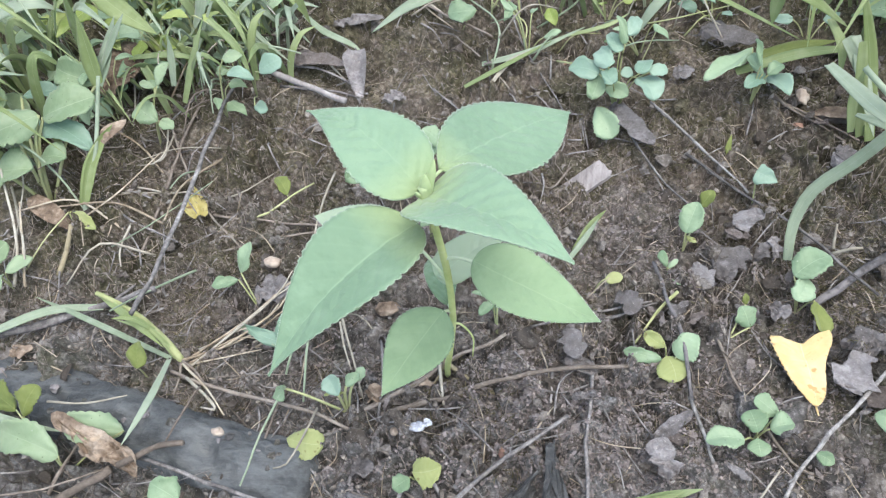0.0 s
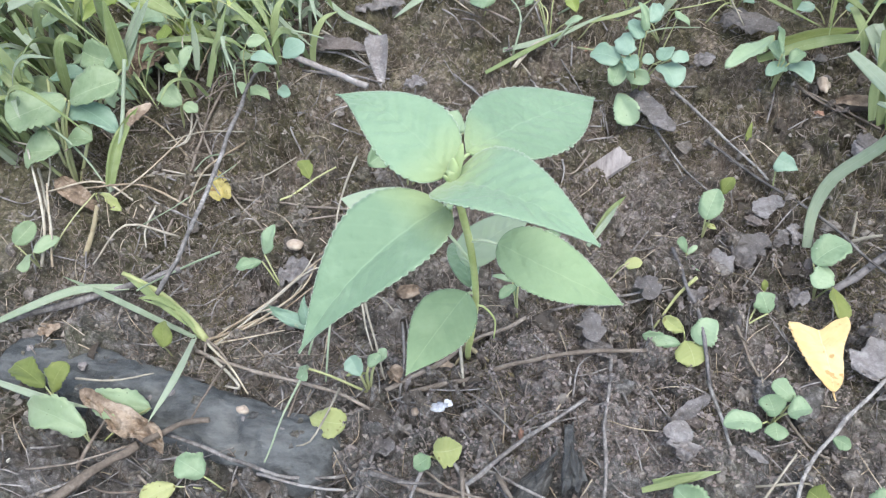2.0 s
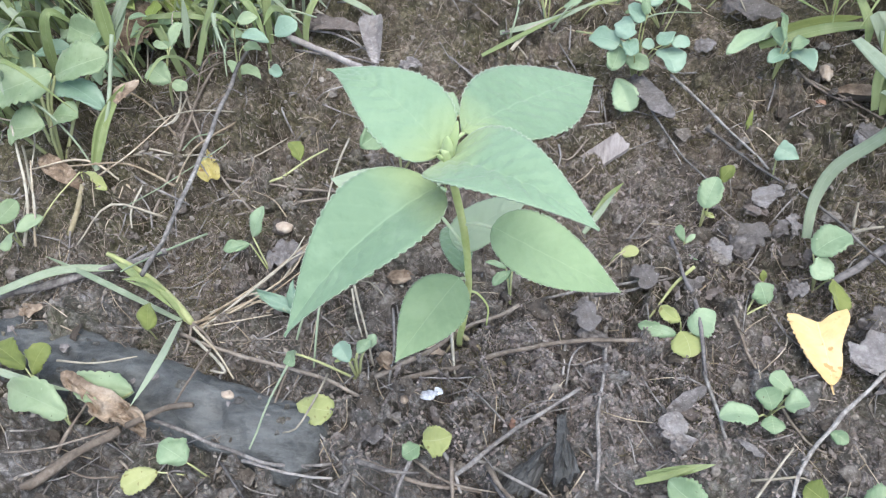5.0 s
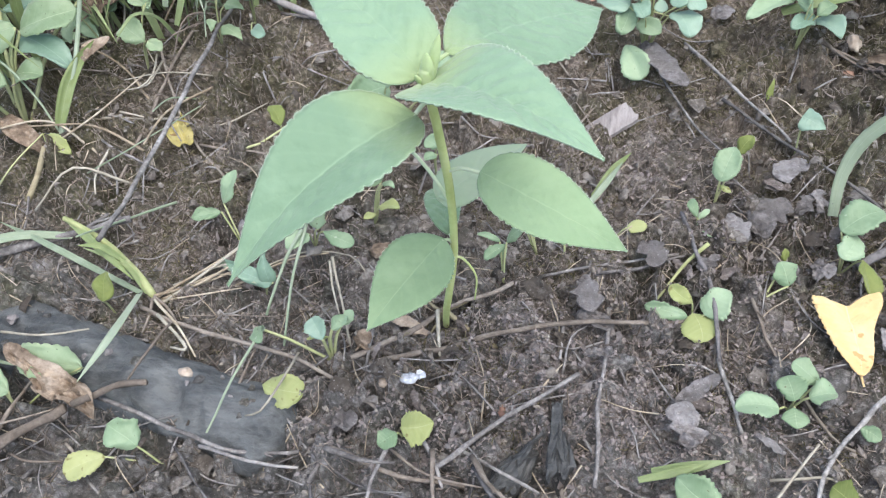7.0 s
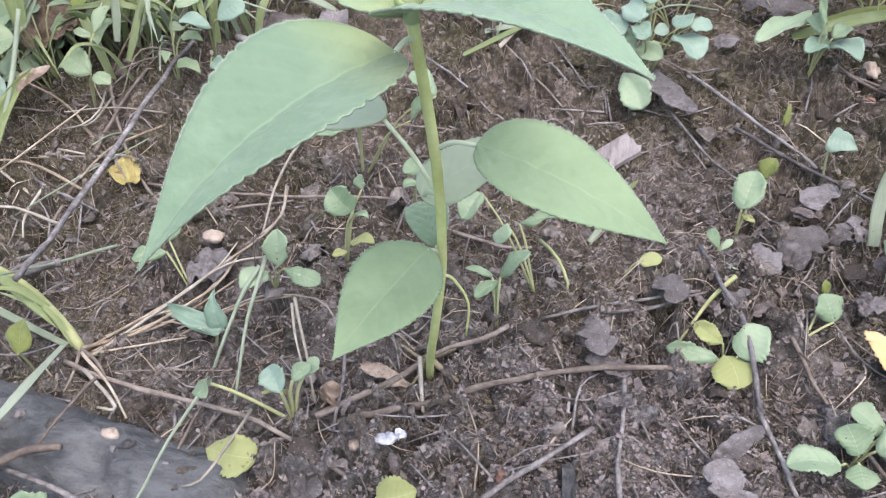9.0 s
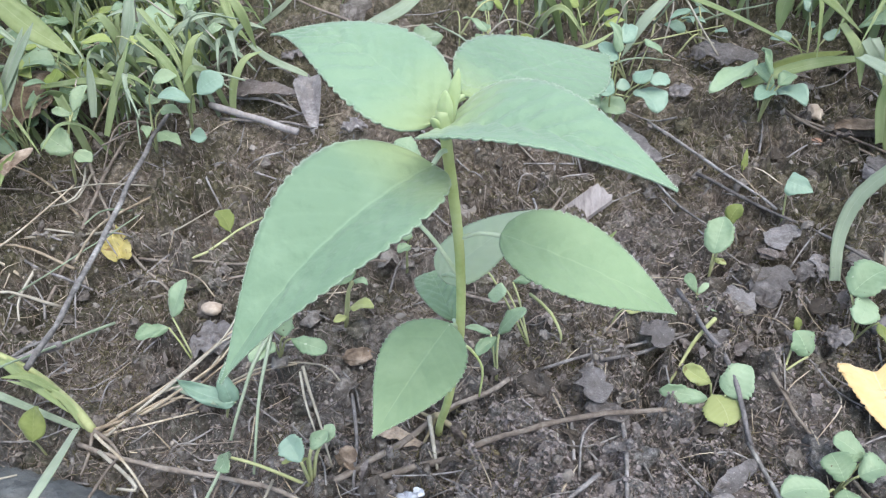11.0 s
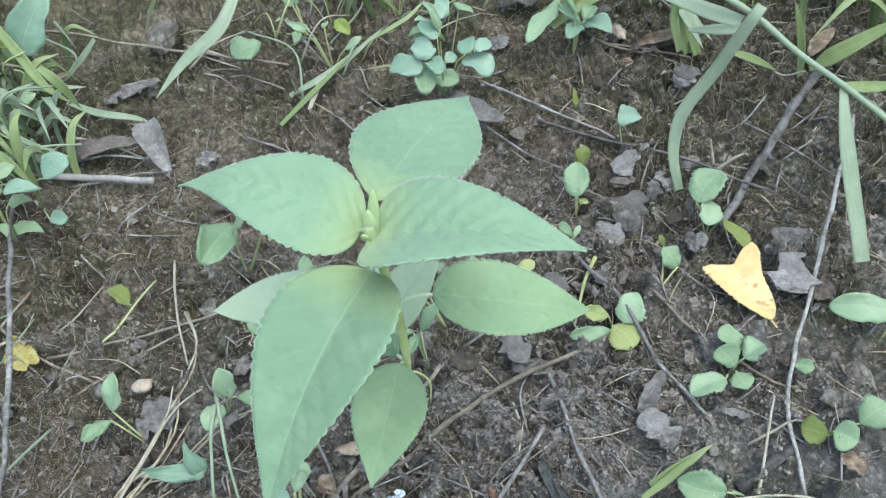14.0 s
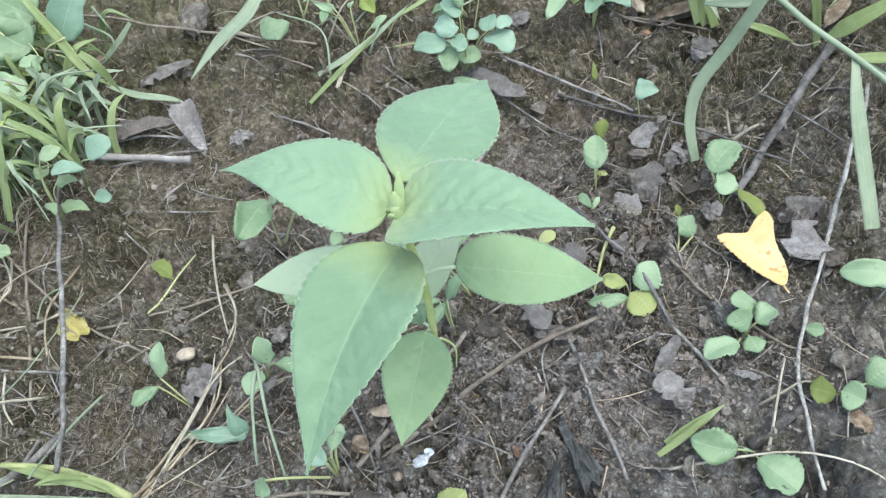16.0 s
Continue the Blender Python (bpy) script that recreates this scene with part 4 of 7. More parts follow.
weed("small tangled weed with pale leaves", (-0.0975, 0.1847), [
    ((-0.0979, 0.1843, 0.0140), (-0.1034, 0.1917, 0.0180), 0.0092, BLUE),
    ((-0.0944, 0.1878, 0.0160), (-0.0891, 0.1936, 0.0180), 0.0056),
    ((-0.0915, 0.1918, 0.0140), (-0.0880, 0.1977, 0.0160), 0.0051),
    ((-0.1275, 0.1893, 0.0120), (-0.1223, 0.1804, 0.0160), 0.0069),
    ((-0.0973, 0.1881, 0.0100), (-0.1054, 0.1855, 0.0120), 0.0021, YELLOWISH),], GREEN, stem_r=0.0006)
weed("weed seedling with broad toothed leaves on long stems", (-0.0965, 0.3112), [
    ((-0.0908, 0.3123, 0.0300), (-0.1062, 0.2908, 0.0380), 0.0163),
    ((-0.0879, 0.3006, 0.0420), (-0.0733, 0.2961, 0.0560), 0.0094),
    ((-0.0587, 0.3095, 0.0400), (-0.0688, 0.3147, 0.0480), 0.0096),
    ((-0.0698, 0.3068, 0.0300), (-0.0615, 0.3100, 0.0400), 0.0059),], GREEN)
weed("weed seedling with a broad leaf and a yellow one", (-0.0922, 0.2533), [
    ((-0.0844, 0.2529, 0.0300), (-0.0917, 0.2569, 0.0380), 0.0117),
    ((-0.0874, 0.2534, 0.0140), (-0.0779, 0.2510, 0.0160), 0.0074, YELLOWISH),
    ((-0.0896, 0.2518, 0.0100), (-0.0942, 0.2480, 0.0120), 0.0031, YELLOWISH),
    ((-0.0845, 0.2564, 0.0260), (-0.0789, 0.2541, 0.0260), 0.0034),
    ((-0.0829, 0.2654, 0.0300), (-0.0838, 0.2695, 0.0340), 0.0051),], GREEN)
weed("weed seedling with three toothed leaves", (-0.1161, 0.2380), [
    ((-0.1094, 0.2333, 0.0220), (-0.1085, 0.2398, 0.0340), 0.0096),
    ((-0.1134, 0.2317, 0.0200), (-0.1218, 0.2239, 0.0200), 0.0084),
    ((-0.1074, 0.2335, 0.0200), (-0.0936, 0.2285, 0.0180), 0.0071),], GREEN)
weed("slender weed seedling with four narrow leaves", (-0.0312, 0.2268), [
    ((-0.0291, 0.2332, 0.0180), (-0.0187, 0.2359, 0.0280), 0.0060),
    ((-0.0298, 0.2346, 0.0140), (-0.0380, 0.2270, 0.0140), 0.0052),
    ((-0.0321, 0.2349, 0.0160), (-0.0415, 0.2354, 0.0200), 0.0028),
    ((-0.0297, 0.2341, 0.0140), (-0.0311, 0.2313, 0.0080), 0.0028),], GREEN)
weed("seedlings with small pale leaves on bare stems", (-0.0175, 0.2412), [
    ((-0.0375, 0.2634, 0.0300), (-0.0440, 0.2538, 0.0260), 0.0087),
    ((-0.0228, 0.2497, 0.0280), (-0.0098, 0.2538, 0.0280), 0.0052),
    ((-0.0272, 0.2496, 0.0280), (-0.0306, 0.2434, 0.0240), 0.0073),], GREEN)
weed("tiny weed with round pale leaves behind the seedling", (-0.0688, 0.2856), [
    ((-0.0621, 0.2747, 0.0300), (-0.0675, 0.2753, 0.0340), 0.0073),
    ((-0.0628, 0.2718, 0.0280), (-0.0676, 0.2686, 0.0280), 0.0056),], GREEN)
weed("curled blue-green grass-like leaf", (-0.1360, 0.2160), [
    ((-0.1275, 0.2131, 0.0100), (-0.1522, 0.2223, 0.0140), 0.0084),
    ((-0.1288, 0.2131, 0.0100), (-0.1302, 0.2225, 0.0220), 0.0076),], BLUE, teeth=0, shape=(0.4, 0.9))
weed("creeping weed with large toothed leaves", (0.0573, 0.1307), [
    ((0.0509, 0.1309, 0.0100), (0.0368, 0.1406, 0.0120), 0.0137),
    ((0.0564, 0.1257, 0.0080), (0.0632, 0.1099, 0.0080), 0.0165),
    ((0.0573, 0.1296, 0.0040), (0.0520, 0.1329, 0.0060), 0.0014),], GREEN)
weed("weed with toothed leaves and an olive one beside a twig", (0.0968, 0.1395), [
    ((0.0950, 0.1370, 0.0080), (0.0872, 0.1424, 0.0100), 0.0105, OLIVE),
    ((0.0968, 0.1368, 0.0100), (0.1021, 0.1301, 0.0100), 0.0119),
    ((0.1054, 0.1351, 0.0120), (0.1167, 0.1362, 0.0160), 0.0120),], GREEN)
weed("single tiny round weed leaf", (0.1083, 0.1697), [
    ((0.1002, 0.1664, 0.0060), (0.1066, 0.1624, 0.0060), 0.0059),], GREEN)
weed("toothed leaf at the far edge of the bare soil", (-0.0661, 0.4589), [
    ((-0.0547, 0.4552, 0.0120), (-0.0727, 0.4535, 0.0120), 0.0154),], GREEN)
weed("single dark olive leaf on a thin stalk", (-0.1514, 0.3117), [
    ((-0.1494, 0.3080, 0.0080), (-0.1567, 0.3179, 0.0120), 0.0088),], OLIVE, teeth=0)
weed("large pale leaf beside a dead grey leaf", (0.1376, 0.1651), [
    ((0.1438, 0.1673, 0.0120), (0.1237, 0.1813, 0.0120), 0.0128),], GREEN, teeth=0)
weed("weed with large pale smooth leaves in grass", (-0.1978, 0.4998), [
    ((-0.1781, 0.4754, 0.0400), (-0.1511, 0.4919, 0.0620), 0.0239),
    ((-0.1880, 0.4879, 0.0500), (-0.2101, 0.5120, 0.0600), 0.0309, GREEN),
    ((-0.1958, 0.4766, 0.0400), (-0.2135, 0.4949, 0.0520), 0.0279, GREEN),
    ((-0.2058, 0.4564, 0.0300), (-0.2238, 0.4662, 0.0360), 0.0210, GREEN),], BLUE, teeth=0, stem_r=0.0009, shape=(0.5, 0.7))
weed("yellow-green weed tangled in pale stalks", (-0.2192, 0.4843), [
    ((-0.1977, 0.4933, 0.0360), (-0.1859, 0.4858, 0.0400), 0.0057),
    ((-0.2123, 0.4873, 0.0340), (-0.2030, 0.4734, 0.0260), 0.0113),
    ((-0.2046, 0.4696, 0.0200), (-0.1926, 0.4633, 0.0160), 0.0112),
    ((-0.2055, 0.5065, 0.0400), (-0.2170, 0.4908, 0.0360), 0.0131),
    ((-0.2087, 0.4799, 0.0300), (-0.1977, 0.4774, 0.0300), 0.0060, GREEN),], LIME)
weed("small pale weed beneath grass stalks", (-0.2008, 0.4430), [
    ((-0.2026, 0.4489, 0.0060), (-0.1945, 0.4564, 0.0120), 0.0095),
    ((-0.2179, 0.4423, 0.0080), (-0.2253, 0.4471, 0.0120), 0.0110, LIME),
    ((-0.1966, 0.4292, 0.0120), (-0.2018, 0.4376, 0.0140), 0.0085, LIME),
    ((-0.2122, 0.4215, 0.0100), (-0.2208, 0.4288, 0.0120), 0.0092),], GREEN)

# ---- yellow and dead leaves ----
dead_leaf("dull tan dead leaf at the grass edge", LITTER, (-0.1126, 0.4811, 0.0060), (-0.1012, 0.4986, 0.0200), 0.0192, crumple=0.2, seed=41, torn=0.2)
dead_leaf("narrow orange-brown dry leaf lying on the soil", DEAD_BROWN, (-0.1799, 0.4925, 0.0050), (-0.1600, 0.4893, 0.0220), 0.0050, crumple=0.15, seed=42, torn=0.1, shape=(0.4, 0.6))
dead_leaf("fallen torn yellow leaf with toothed edge", YELLOW, (0.1045, 0.1880, 0.0030), (0.1010, 0.2185, 0.0050), 0.0255, name="yellow_leaf", shape=(0.62, 0.1), crumple=0.12, seed=3, teeth=15, notch=0.2, skew=0.08, lop=-0.32, cup=0.06)
dead_leaf("small folded yellow leaf beside a twig", YELLOW_DULL, (-0.2080, 0.3140, 0.0030), (-0.1975, 0.2955, 0.0040), 0.0125, name="yellow_leaf", shape=(0.55, 0.3), crumple=0.2, seed=4, notch=0.3, torn=0.25, cup=0.2)
dead_leaf("crumpled dead pale lilac leaf lying on the soil", DEAD_PALE, (0.0421, 0.1540, 0.0010), (0.0393, 0.1700, 0.0080), 0.0125, crumple=0.5, seed=5, torn=1.1)
dead_leaf("curled dead grey leaf lying on the soil", DEAD_GREY, (0.0374, 0.1707, 0.0030), (0.0543, 0.1836, 0.0040), 0.0075, crumple=0.5, seed=15, cup=0.6, torn=0.3)
dead_leaf("torn dead pale lilac leaf under a twig", DEAD_PALE, (0.1131, 0.1967, 0.0020), (0.1313, 0.2072, 0.0080), 0.0170, crumple=0.65, seed=6, torn=1.1, shape=(0.6, 0.8))
dead_leaf("pale dead leaf on a thin stalk", DEAD_GREY, (0.0256, 0.3682, 0.0020), (0.0462, 0.3334, 0.0080), 0.0131, crumple=0.35, seed=7)
dead_leaf("hanging triangular dead lilac-grey leaf", DEAD_PALE, (-0.1260, 0.4170, 0.0160), (-0.1225, 0.3880, 0.0030), 0.0140, crumple=0.2, seed=8, shape=(0.3, 0.85), torn=0.15, cup=0.3)
dead_leaf("flat split brown leaf with pale edges", DEAD_PINK, (-0.1730, 0.4260, 0.0040), (-0.1300, 0.4100, 0.0070), 0.0130, crumple=0.3, seed=61, shape=(0.5, 0.7), torn=0.6)
dead_leaf("small twisted pale lilac leaf lying on the soil", DEAD_PALE, (-0.1075, 0.3850, 0.0020), (-0.0933, 0.3871, 0.0060), 0.0103, crumple=0.5, seed=9)
dead_leaf("dead grey leaf at the back", DEAD_GREY, (0.0776, 0.4296, 0.0040), (0.1088, 0.4120, 0.0120), 0.0166, crumple=0.5, seed=10)
dead_leaf("dead grey leaf pressed into soil", DEAD_GREY, (0.0703, 0.2517, 0.0020), (0.0842, 0.2672, 0.0050), 0.0168, crumple=0.45, seed=11)
dead_leaf("broken dead leaf on soil", DEAD_GREY, (0.0823, 0.2809, 0.0020), (0.0951, 0.2921, 0.0040), 0.0129, crumple=0.5, seed=12)
dead_leaf("small pinkish dead leaf lying on the soil", DEAD_GREY, (0.0925, 0.2372, 0.0010), (0.1006, 0.2316, 0.0050), 0.0122, crumple=0.35, seed=13)
dead_leaf("dead leaf scrap lying on the soil", DEAD_GREY, (0.0273, 0.2434, 0.0010), (0.0318, 0.2289, 0.0040), 0.0121, crumple=0.4, seed=14)
dead_leaf("torn dead leaf scrap lying on the soil", DEAD_GREY, (0.0023, 0.2260, 0.0010), (0.0069, 0.2077, 0.0040), 0.0118, crumple=0.4, seed=17)
dead_leaf("dead leaf scrap in soil", DEAD_GREY, (0.0580, 0.2564, 0.0010), (0.0695, 0.2470, 0.0050), 0.0169, crumple=0.45, seed=18)
dead_leaf("brown curled dry leaf over charred wood", DEAD_BROWN, (-0.2291, 0.1687, 0.0140), (-0.1818, 0.1481, 0.0080), 0.0120, crumple=0.9, seed=19, shape=(0.3, 0.4), torn=0.5, cup=0.3)
dead_leaf("orange-brown pointed dry leaf lying on the soil", DEAD_BROWN, (-0.3043, 0.3081, 0.0100), (-0.2677, 0.2872, 0.0140), 0.0116, crumple=0.2, seed=20, torn=0.1, shape=(0.6, 0.9))
dead_leaf("dry brown leaf tip on a grass stalk", DEAD_BROWN, (-0.2545, 0.3277, 0.0310), (-0.2424, 0.3415, 0.0430), 0.0103, crumple=0.25, seed=21, shape=(0.5, 0.6), torn=0.2)
dead_leaf("brown dead leaf in the grass", DEAD_BROWN, (-0.2859, 0.3876, 0.0140), (-0.2617, 0.4158, 0.0200), 0.0347, crumple=0.3, seed=22)
dead_leaf("cupped brown dead leaf lying on the soil", DEAD_BROWN, (-0.0869, 0.1882, 0.0020), (-0.0815, 0.1935, 0.0060), 0.0105, crumple=0.5, seed=23)
dead_leaf("pale brown dry leaf at the seedling's foot", DEAD_BROWN, (-0.0765, 0.2046, 0.0030), (-0.0574, 0.1951, 0.0010), 0.0052, crumple=0.3, seed=24, shape=(0.4, 0.6))
dead_leaf("dead leaf scrap lying on the soil", DEAD_GREY, (-0.0006, 0.2103, 0.0010), (0.0159, 0.2034, 0.0050), 0.0079, crumple=0.5, seed=25)
dead_leaf("dark dead leaf pressed into soil", DEAD_GREY, (-0.1545, 0.2455, 0.0010), (-0.1345, 0.2470, 0.0030), 0.0135, crumple=0.3, seed=27, shape=(0.3, 0.3), torn=0.5)
dead_leaf("torn dead grey leaf lying on the soil", DEAD_GREY, (0.1179, 0.2166, 0.0020), (0.1405, 0.2194, 0.0060), 0.0130, crumple=0.65, seed=28, torn=1.0, shape=(0.6, 0.8))
dead_leaf("brown dead leaf scrap lying on the soil", DEAD_BROWN, (0.0939, 0.1278, 0.0010), (0.1010, 0.1216, 0.0030), 0.0087, crumple=0.4, seed=30)
dead_leaf("dead grey leaf scrap lying on the soil", DEAD_GREY, (0.1357, 0.3288, 0.0040), (0.1461, 0.3226, 0.0100), 0.0112, crumple=0.5, seed=33)
dead_leaf("long curled dead grey leaf", DEAD_GREY, (-0.1508, 0.4608, 0.0020), (-0.1153, 0.4600, 0.0060), 0.0102, crumple=0.4, seed=34, shape=(0.4, 0.6))

dead_leaf("long brown dry husk at the grass edge", DEAD_BROWN, (0.1290, 0.3580, 0.0040), (0.1580, 0.3530, 0.0100), 0.0085, crumple=0.2, seed=51, torn=0.15, shape=(0.5, 0.5), cup=0.15)
dead_leaf("orange-brown dry leaf in the grass edge", DEAD_BROWN, (0.1980, 0.3090, 0.0080), (0.2160, 0.3170, 0.0160), 0.0075, crumple=0.2, seed=52, torn=0.15, shape=(0.5, 0.6))
dead_leaf("square torn dead grey leaf by the grass", DEAD_GREY, (0.1320, 0.3220, 0.0030), (0.1430, 0.3230, 0.0080), 0.0120, crumple=0.35, seed=53)
dead_leaf("small brownish dead leaf by the grass", DEAD_PINK, (0.1280, 0.3460, 0.0030), (0.1350, 0.3480, 0.0060), 0.0080, crumple=0.4, seed=54)
dead_leaf("flat dead leaf at the seedling's far side", DEAD_PINK, (0.1240, 0.1970, 0.0030), (0.1320, 0.1880, 0.0060), 0.0100, crumple=0.3, seed=55)
dead_leaf("lilac-grey dead leaf at the back", DEAD_GREY, (0.0600, 0.3930, 0.0030), (0.0730, 0.3940, 0.0080), 0.0110, crumple=0.4, seed=56)
dead_leaf("lilac-grey leaf scrap near the charred wood", DEAD_GREY, (-0.0900, 0.1540, 0.0020), (-0.0790, 0.1550, 0.0050), 0.0075, crumple=0.3, seed=57, shape=(0.3, 0.3))
dead_leaf("rust-brown leaf scrap behind the charred wood", DEAD_BROWN, (-0.2760, 0.2080, 0.0030), (-0.2620, 0.2110, 0.0060), 0.0090, crumple=0.4, seed=58)
dead_leaf("small curled grey strip of leaf", DEAD_GREY, (0.0650, 0.1610, 0.0030), (0.0740, 0.1535, 0.0040), 0.0035, crumple=0.5, seed=59, cup=0.5)
# a heap of dead leaves behind the yellow one, and matted leaves round the seedling's foot
HEAP = ("curled pinkish-brown dead leaf in a heap", "crumpled lilac-grey dead leaf in a heap", "dead leaf crusted with soil crumbs")
heap = random.Random(31)
for k in range(12):
    x, y, a, d = heap.uniform(0.046, 0.105), heap.uniform(0.222, 0.285), heap.uniform(0, 6.283), heap.uniform(0.007, 0.0135)
    dead_leaf(HEAP[k % 3], (DEAD_PINK, DEAD_GREY, DEAD_PINK)[k % 3], (x, y, 0.002 + 0.004 * heap.random()), (x + d * math.cos(a), y + d * math.sin(a), 0.002 + 0.008 * heap.random()), d * heap.uniform(0.4, 0.75),
              crumple=heap.uniform(0.4, 0.7), seed=60 + k, torn=0.9, cup=heap.uniform(0.0, 0.3))
SCRAP = ("torn brownish leaf matted on soil", "lilac-grey leaf scrap stuck to soil")
for k in range(9):
    x, y, a, d = heap.uniform(-0.09, 0.14), heap.uniform(0.13, 0.215), heap.uniform(0, 6.283), heap.uniform(0.006, 0.012)
    dead_leaf(SCRAP[k % 2], (DEAD_PINK, DEAD_GREY)[k % 2], (x, y, 0.001), (x + d * math.cos(a), y + d * math.sin(a), 0.001 + 0.004 * heap.random()), d * heap.uniform(0.3, 0.6), crumple=heap.uniform(0.4, 0.8), seed=90 + k, torn=0.6)

# ---- twigs ----
twig("long grey weathered twig propped over soil", BARK_PALE, 0.0011, 0.0012, (-0.2009, 0.4072, 0.0100), (-0.2003, 0.3849, 0.0140), (-0.1985, 0.3476, 0.0200), (-0.1963, 0.2827, 0.0270), (-0.1957, 0.2398, 0.0310), (-0.1999, 0.2155, 0.0320))
twig("long crooked pale grey twig", BARK_PALE, 0.0010, 0.0007, (0.1921, 0.2640, 0.0100), (0.1538, 0.2241, 0.0090), (0.1300, 0.1981, 0.0080), (0.1014, 0.1692, 0.0060), (0.0880, 0.1512, 0.0050), (0.0831, 0.1380, 0.0050), (0.0722, 0.1084, 0.0050))
twig("thin grey twig crossing a longer one", BARK_GREY, 0.0008, 0.0006, (-0.2628, 0.3104, 0.0060), (-0.2328, 0.2906, 0.0080), (-0.2068, 0.2799, 0.0030))
twig("thick brown twig lying on dark soil", BARK_BROWN, 0.0026, 0.0018, (-0.2355, 0.1216, 0.0040), (-0.2166, 0.1350, 0.0080), (-0.1946, 0.1464, 0.0140))
twig("short broken brown twig lying on dark soil", BARK_BROWN, 0.0016, 0.0012, (-0.1903, 0.1483, 0.0160), (-0.1755, 0.1551, 0.0180), (-0.1611, 0.1573, 0.0200))
twig("pale grey twig lying on dark soil", BARK_GREY, 0.0010, 0.0007, (-0.1834, 0.1530, 0.0120), (-0.1410, 0.1415, 0.0100), (-0.1196, 0.1397, 0.0040), (-0.1005, 0.1426, 0.0020))
twig("grey twig lying on dark soil", BARK_GREY, 0.0008, 0.0006, (-0.1402, 0.1404, 0.0040), (-0.1193, 0.1371, 0.0030), (-0.0980, 0.1343, 0.0010))
twig("grey branch under grass blades", BARK_GREY, 0.0022, 0.0018, (-0.2961, 0.2156, 0.0060), (-0.2593, 0.2278, 0.0060), (-0.2088, 0.2472, 0.0060))
twig("long thin twig across the soil", BARK_GREY, 0.0008, 0.0006, (0.0472, 0.3739, 0.0040), (0.0696, 0.3384, 0.0060), (0.0905, 0.3027, 0.0080))
twig("long thin grey twig lying on dark soil", BARK_GREY, 0.0008, 0.0006, (0.0639, 0.3346, 0.0030), (0.0859, 0.3064, 0.0060), (0.1107, 0.2790, 0.0080), (0.1380, 0.2411, 0.0080))
twig("thin pale twig lying on dark soil", BARK_GREY, 0.0007, 0.0005, (0.0275, 0.3663, 0.0080), (0.0419, 0.3326, 0.0060), (0.0511, 0.3140, 0.0030), (0.0627, 0.3004, 0.0020))
twig("straight grey twig with a bleached end", BARK_DARK, 0.0010, 0.0009, (0.0426, 0.2634, 0.0030), (0.0504, 0.2200, 0.0040), (0.0549, 0.1903, 0.0040))
twig("bleached end of a straight grey twig", BARK_PALE, 0.0009, 0.0007, (0.0540, 0.1917, 0.0040), (0.0566, 0.1785, 0.0040), (0.0614, 0.1610, 0.0030))
twig("long thin brown runner on soil", BARK_BROWN, 0.0013, 0.0008, (-0.0807, 0.1813, 0.0020), (-0.0479, 0.1914, 0.0030), (-0.0152, 0.2021, 0.0040), (0.0221, 0.2045, 0.0070), (0.0539, 0.2084, 0.0040))
twig("thick dark grey stick lying on dark soil", BARK_DARK, 0.0024, 0.0018, (0.1983, 0.2999, 0.0060), (0.1601, 0.2743, 0.0050), (0.1109, 0.2383, 0.0030))
twig("thin grey twig lying on dark soil", BARK_GREY, 0.0007, 0.0005, (0.1500, 0.2872, 0.0040), (0.1605, 0.2649, 0.0040), (0.1687, 0.2442, 0.0020))
twig("thick dark stick half in soil", BARK_DARK, 0.0028, 0.0022, (0.0569, 0.1325, 0.0020), (0.0755, 0.1363, 0.0020), (0.0923, 0.1405, 0.0020))
twig("thin brown twig lying on dark soil", BARK_BROWN, 0.0008, 0.0006, (-0.2402, 0.3768, 0.0030), (-0.2162, 0.3312, 0.0030), (-0.1947, 0.3010, 0.0020), (-0.1715, 0.2774, 0.0010))
twig("long thin twig across soil", BARK_BROWN, 0.0007, 0.0006, (-0.1919, 0.2997, 0.0020), (-0.1459, 0.2920, 0.0030), (-0.1025, 0.2881, 0.0050), (-0.0770, 0.2874, 0.0040))
twig("thin twig lying on dark soil", BARK_BROWN, 0.0007, 0.0005, (-0.1802, 0.2754, 0.0010), (-0.1563, 0.2822, 0.0020), (-0.1207, 0.2874, 0.0030))
twig("long thin twig above the soil", BARK_BROWN, 0.0009, 0.0008, (-0.2366, 0.5701, 0.0140), (-0.1715, 0.5261, 0.0160), (-0.1150, 0.4836, 0.0120), (-0.0442, 0.4383, 0.0040))
twig("grey twig lying on dark soil", BARK_GREY, 0.0010, 0.0009, (-0.0920, 0.1289, 0.0020), (-0.0894, 0.1535, 0.0030), (-0.0874, 0.1709, 0.0030))
twig("thin upright twig lying on dark soil", BARK_GREY, 0.0007, 0.0006, (-0.0858, 0.2199, 0.0020), (-0.0814, 0.1922, 0.0030), (-0.0809, 0.1785, 0.0020))
twig("grey forked twig lying on dark soil", BARK_GREY, 0.0011, 0.0008, (-0.0474, 0.1402, 0.0030), (-0.0280, 0.1558, 0.0060), (0.0024, 0.1803, 0.0080))
twig("grey twig lying on dark soil", BARK_GREY, 0.0009, 0.0006, (-0.0447, 0.1493, 0.0020), (-0.0276, 0.1422, 0.0030), (-0.0089, 0.1336, 0.0030))
twig("dark twig lying on dark soil", BARK_BROWN, 0.0010, 0.0008, (-0.0854, 0.1406, 0.0010), (-0.0604, 0.1371, 0.0020), (-0.0365, 0.1338, 0.0020))
twig("grey twig lying on dark soil", BARK_GREY, 0.0008, 0.0006, (-0.0547, 0.1527, 0.0020), (-0.0476, 0.1405, 0.0020), (-0.0434, 0.1323, 0.0020))
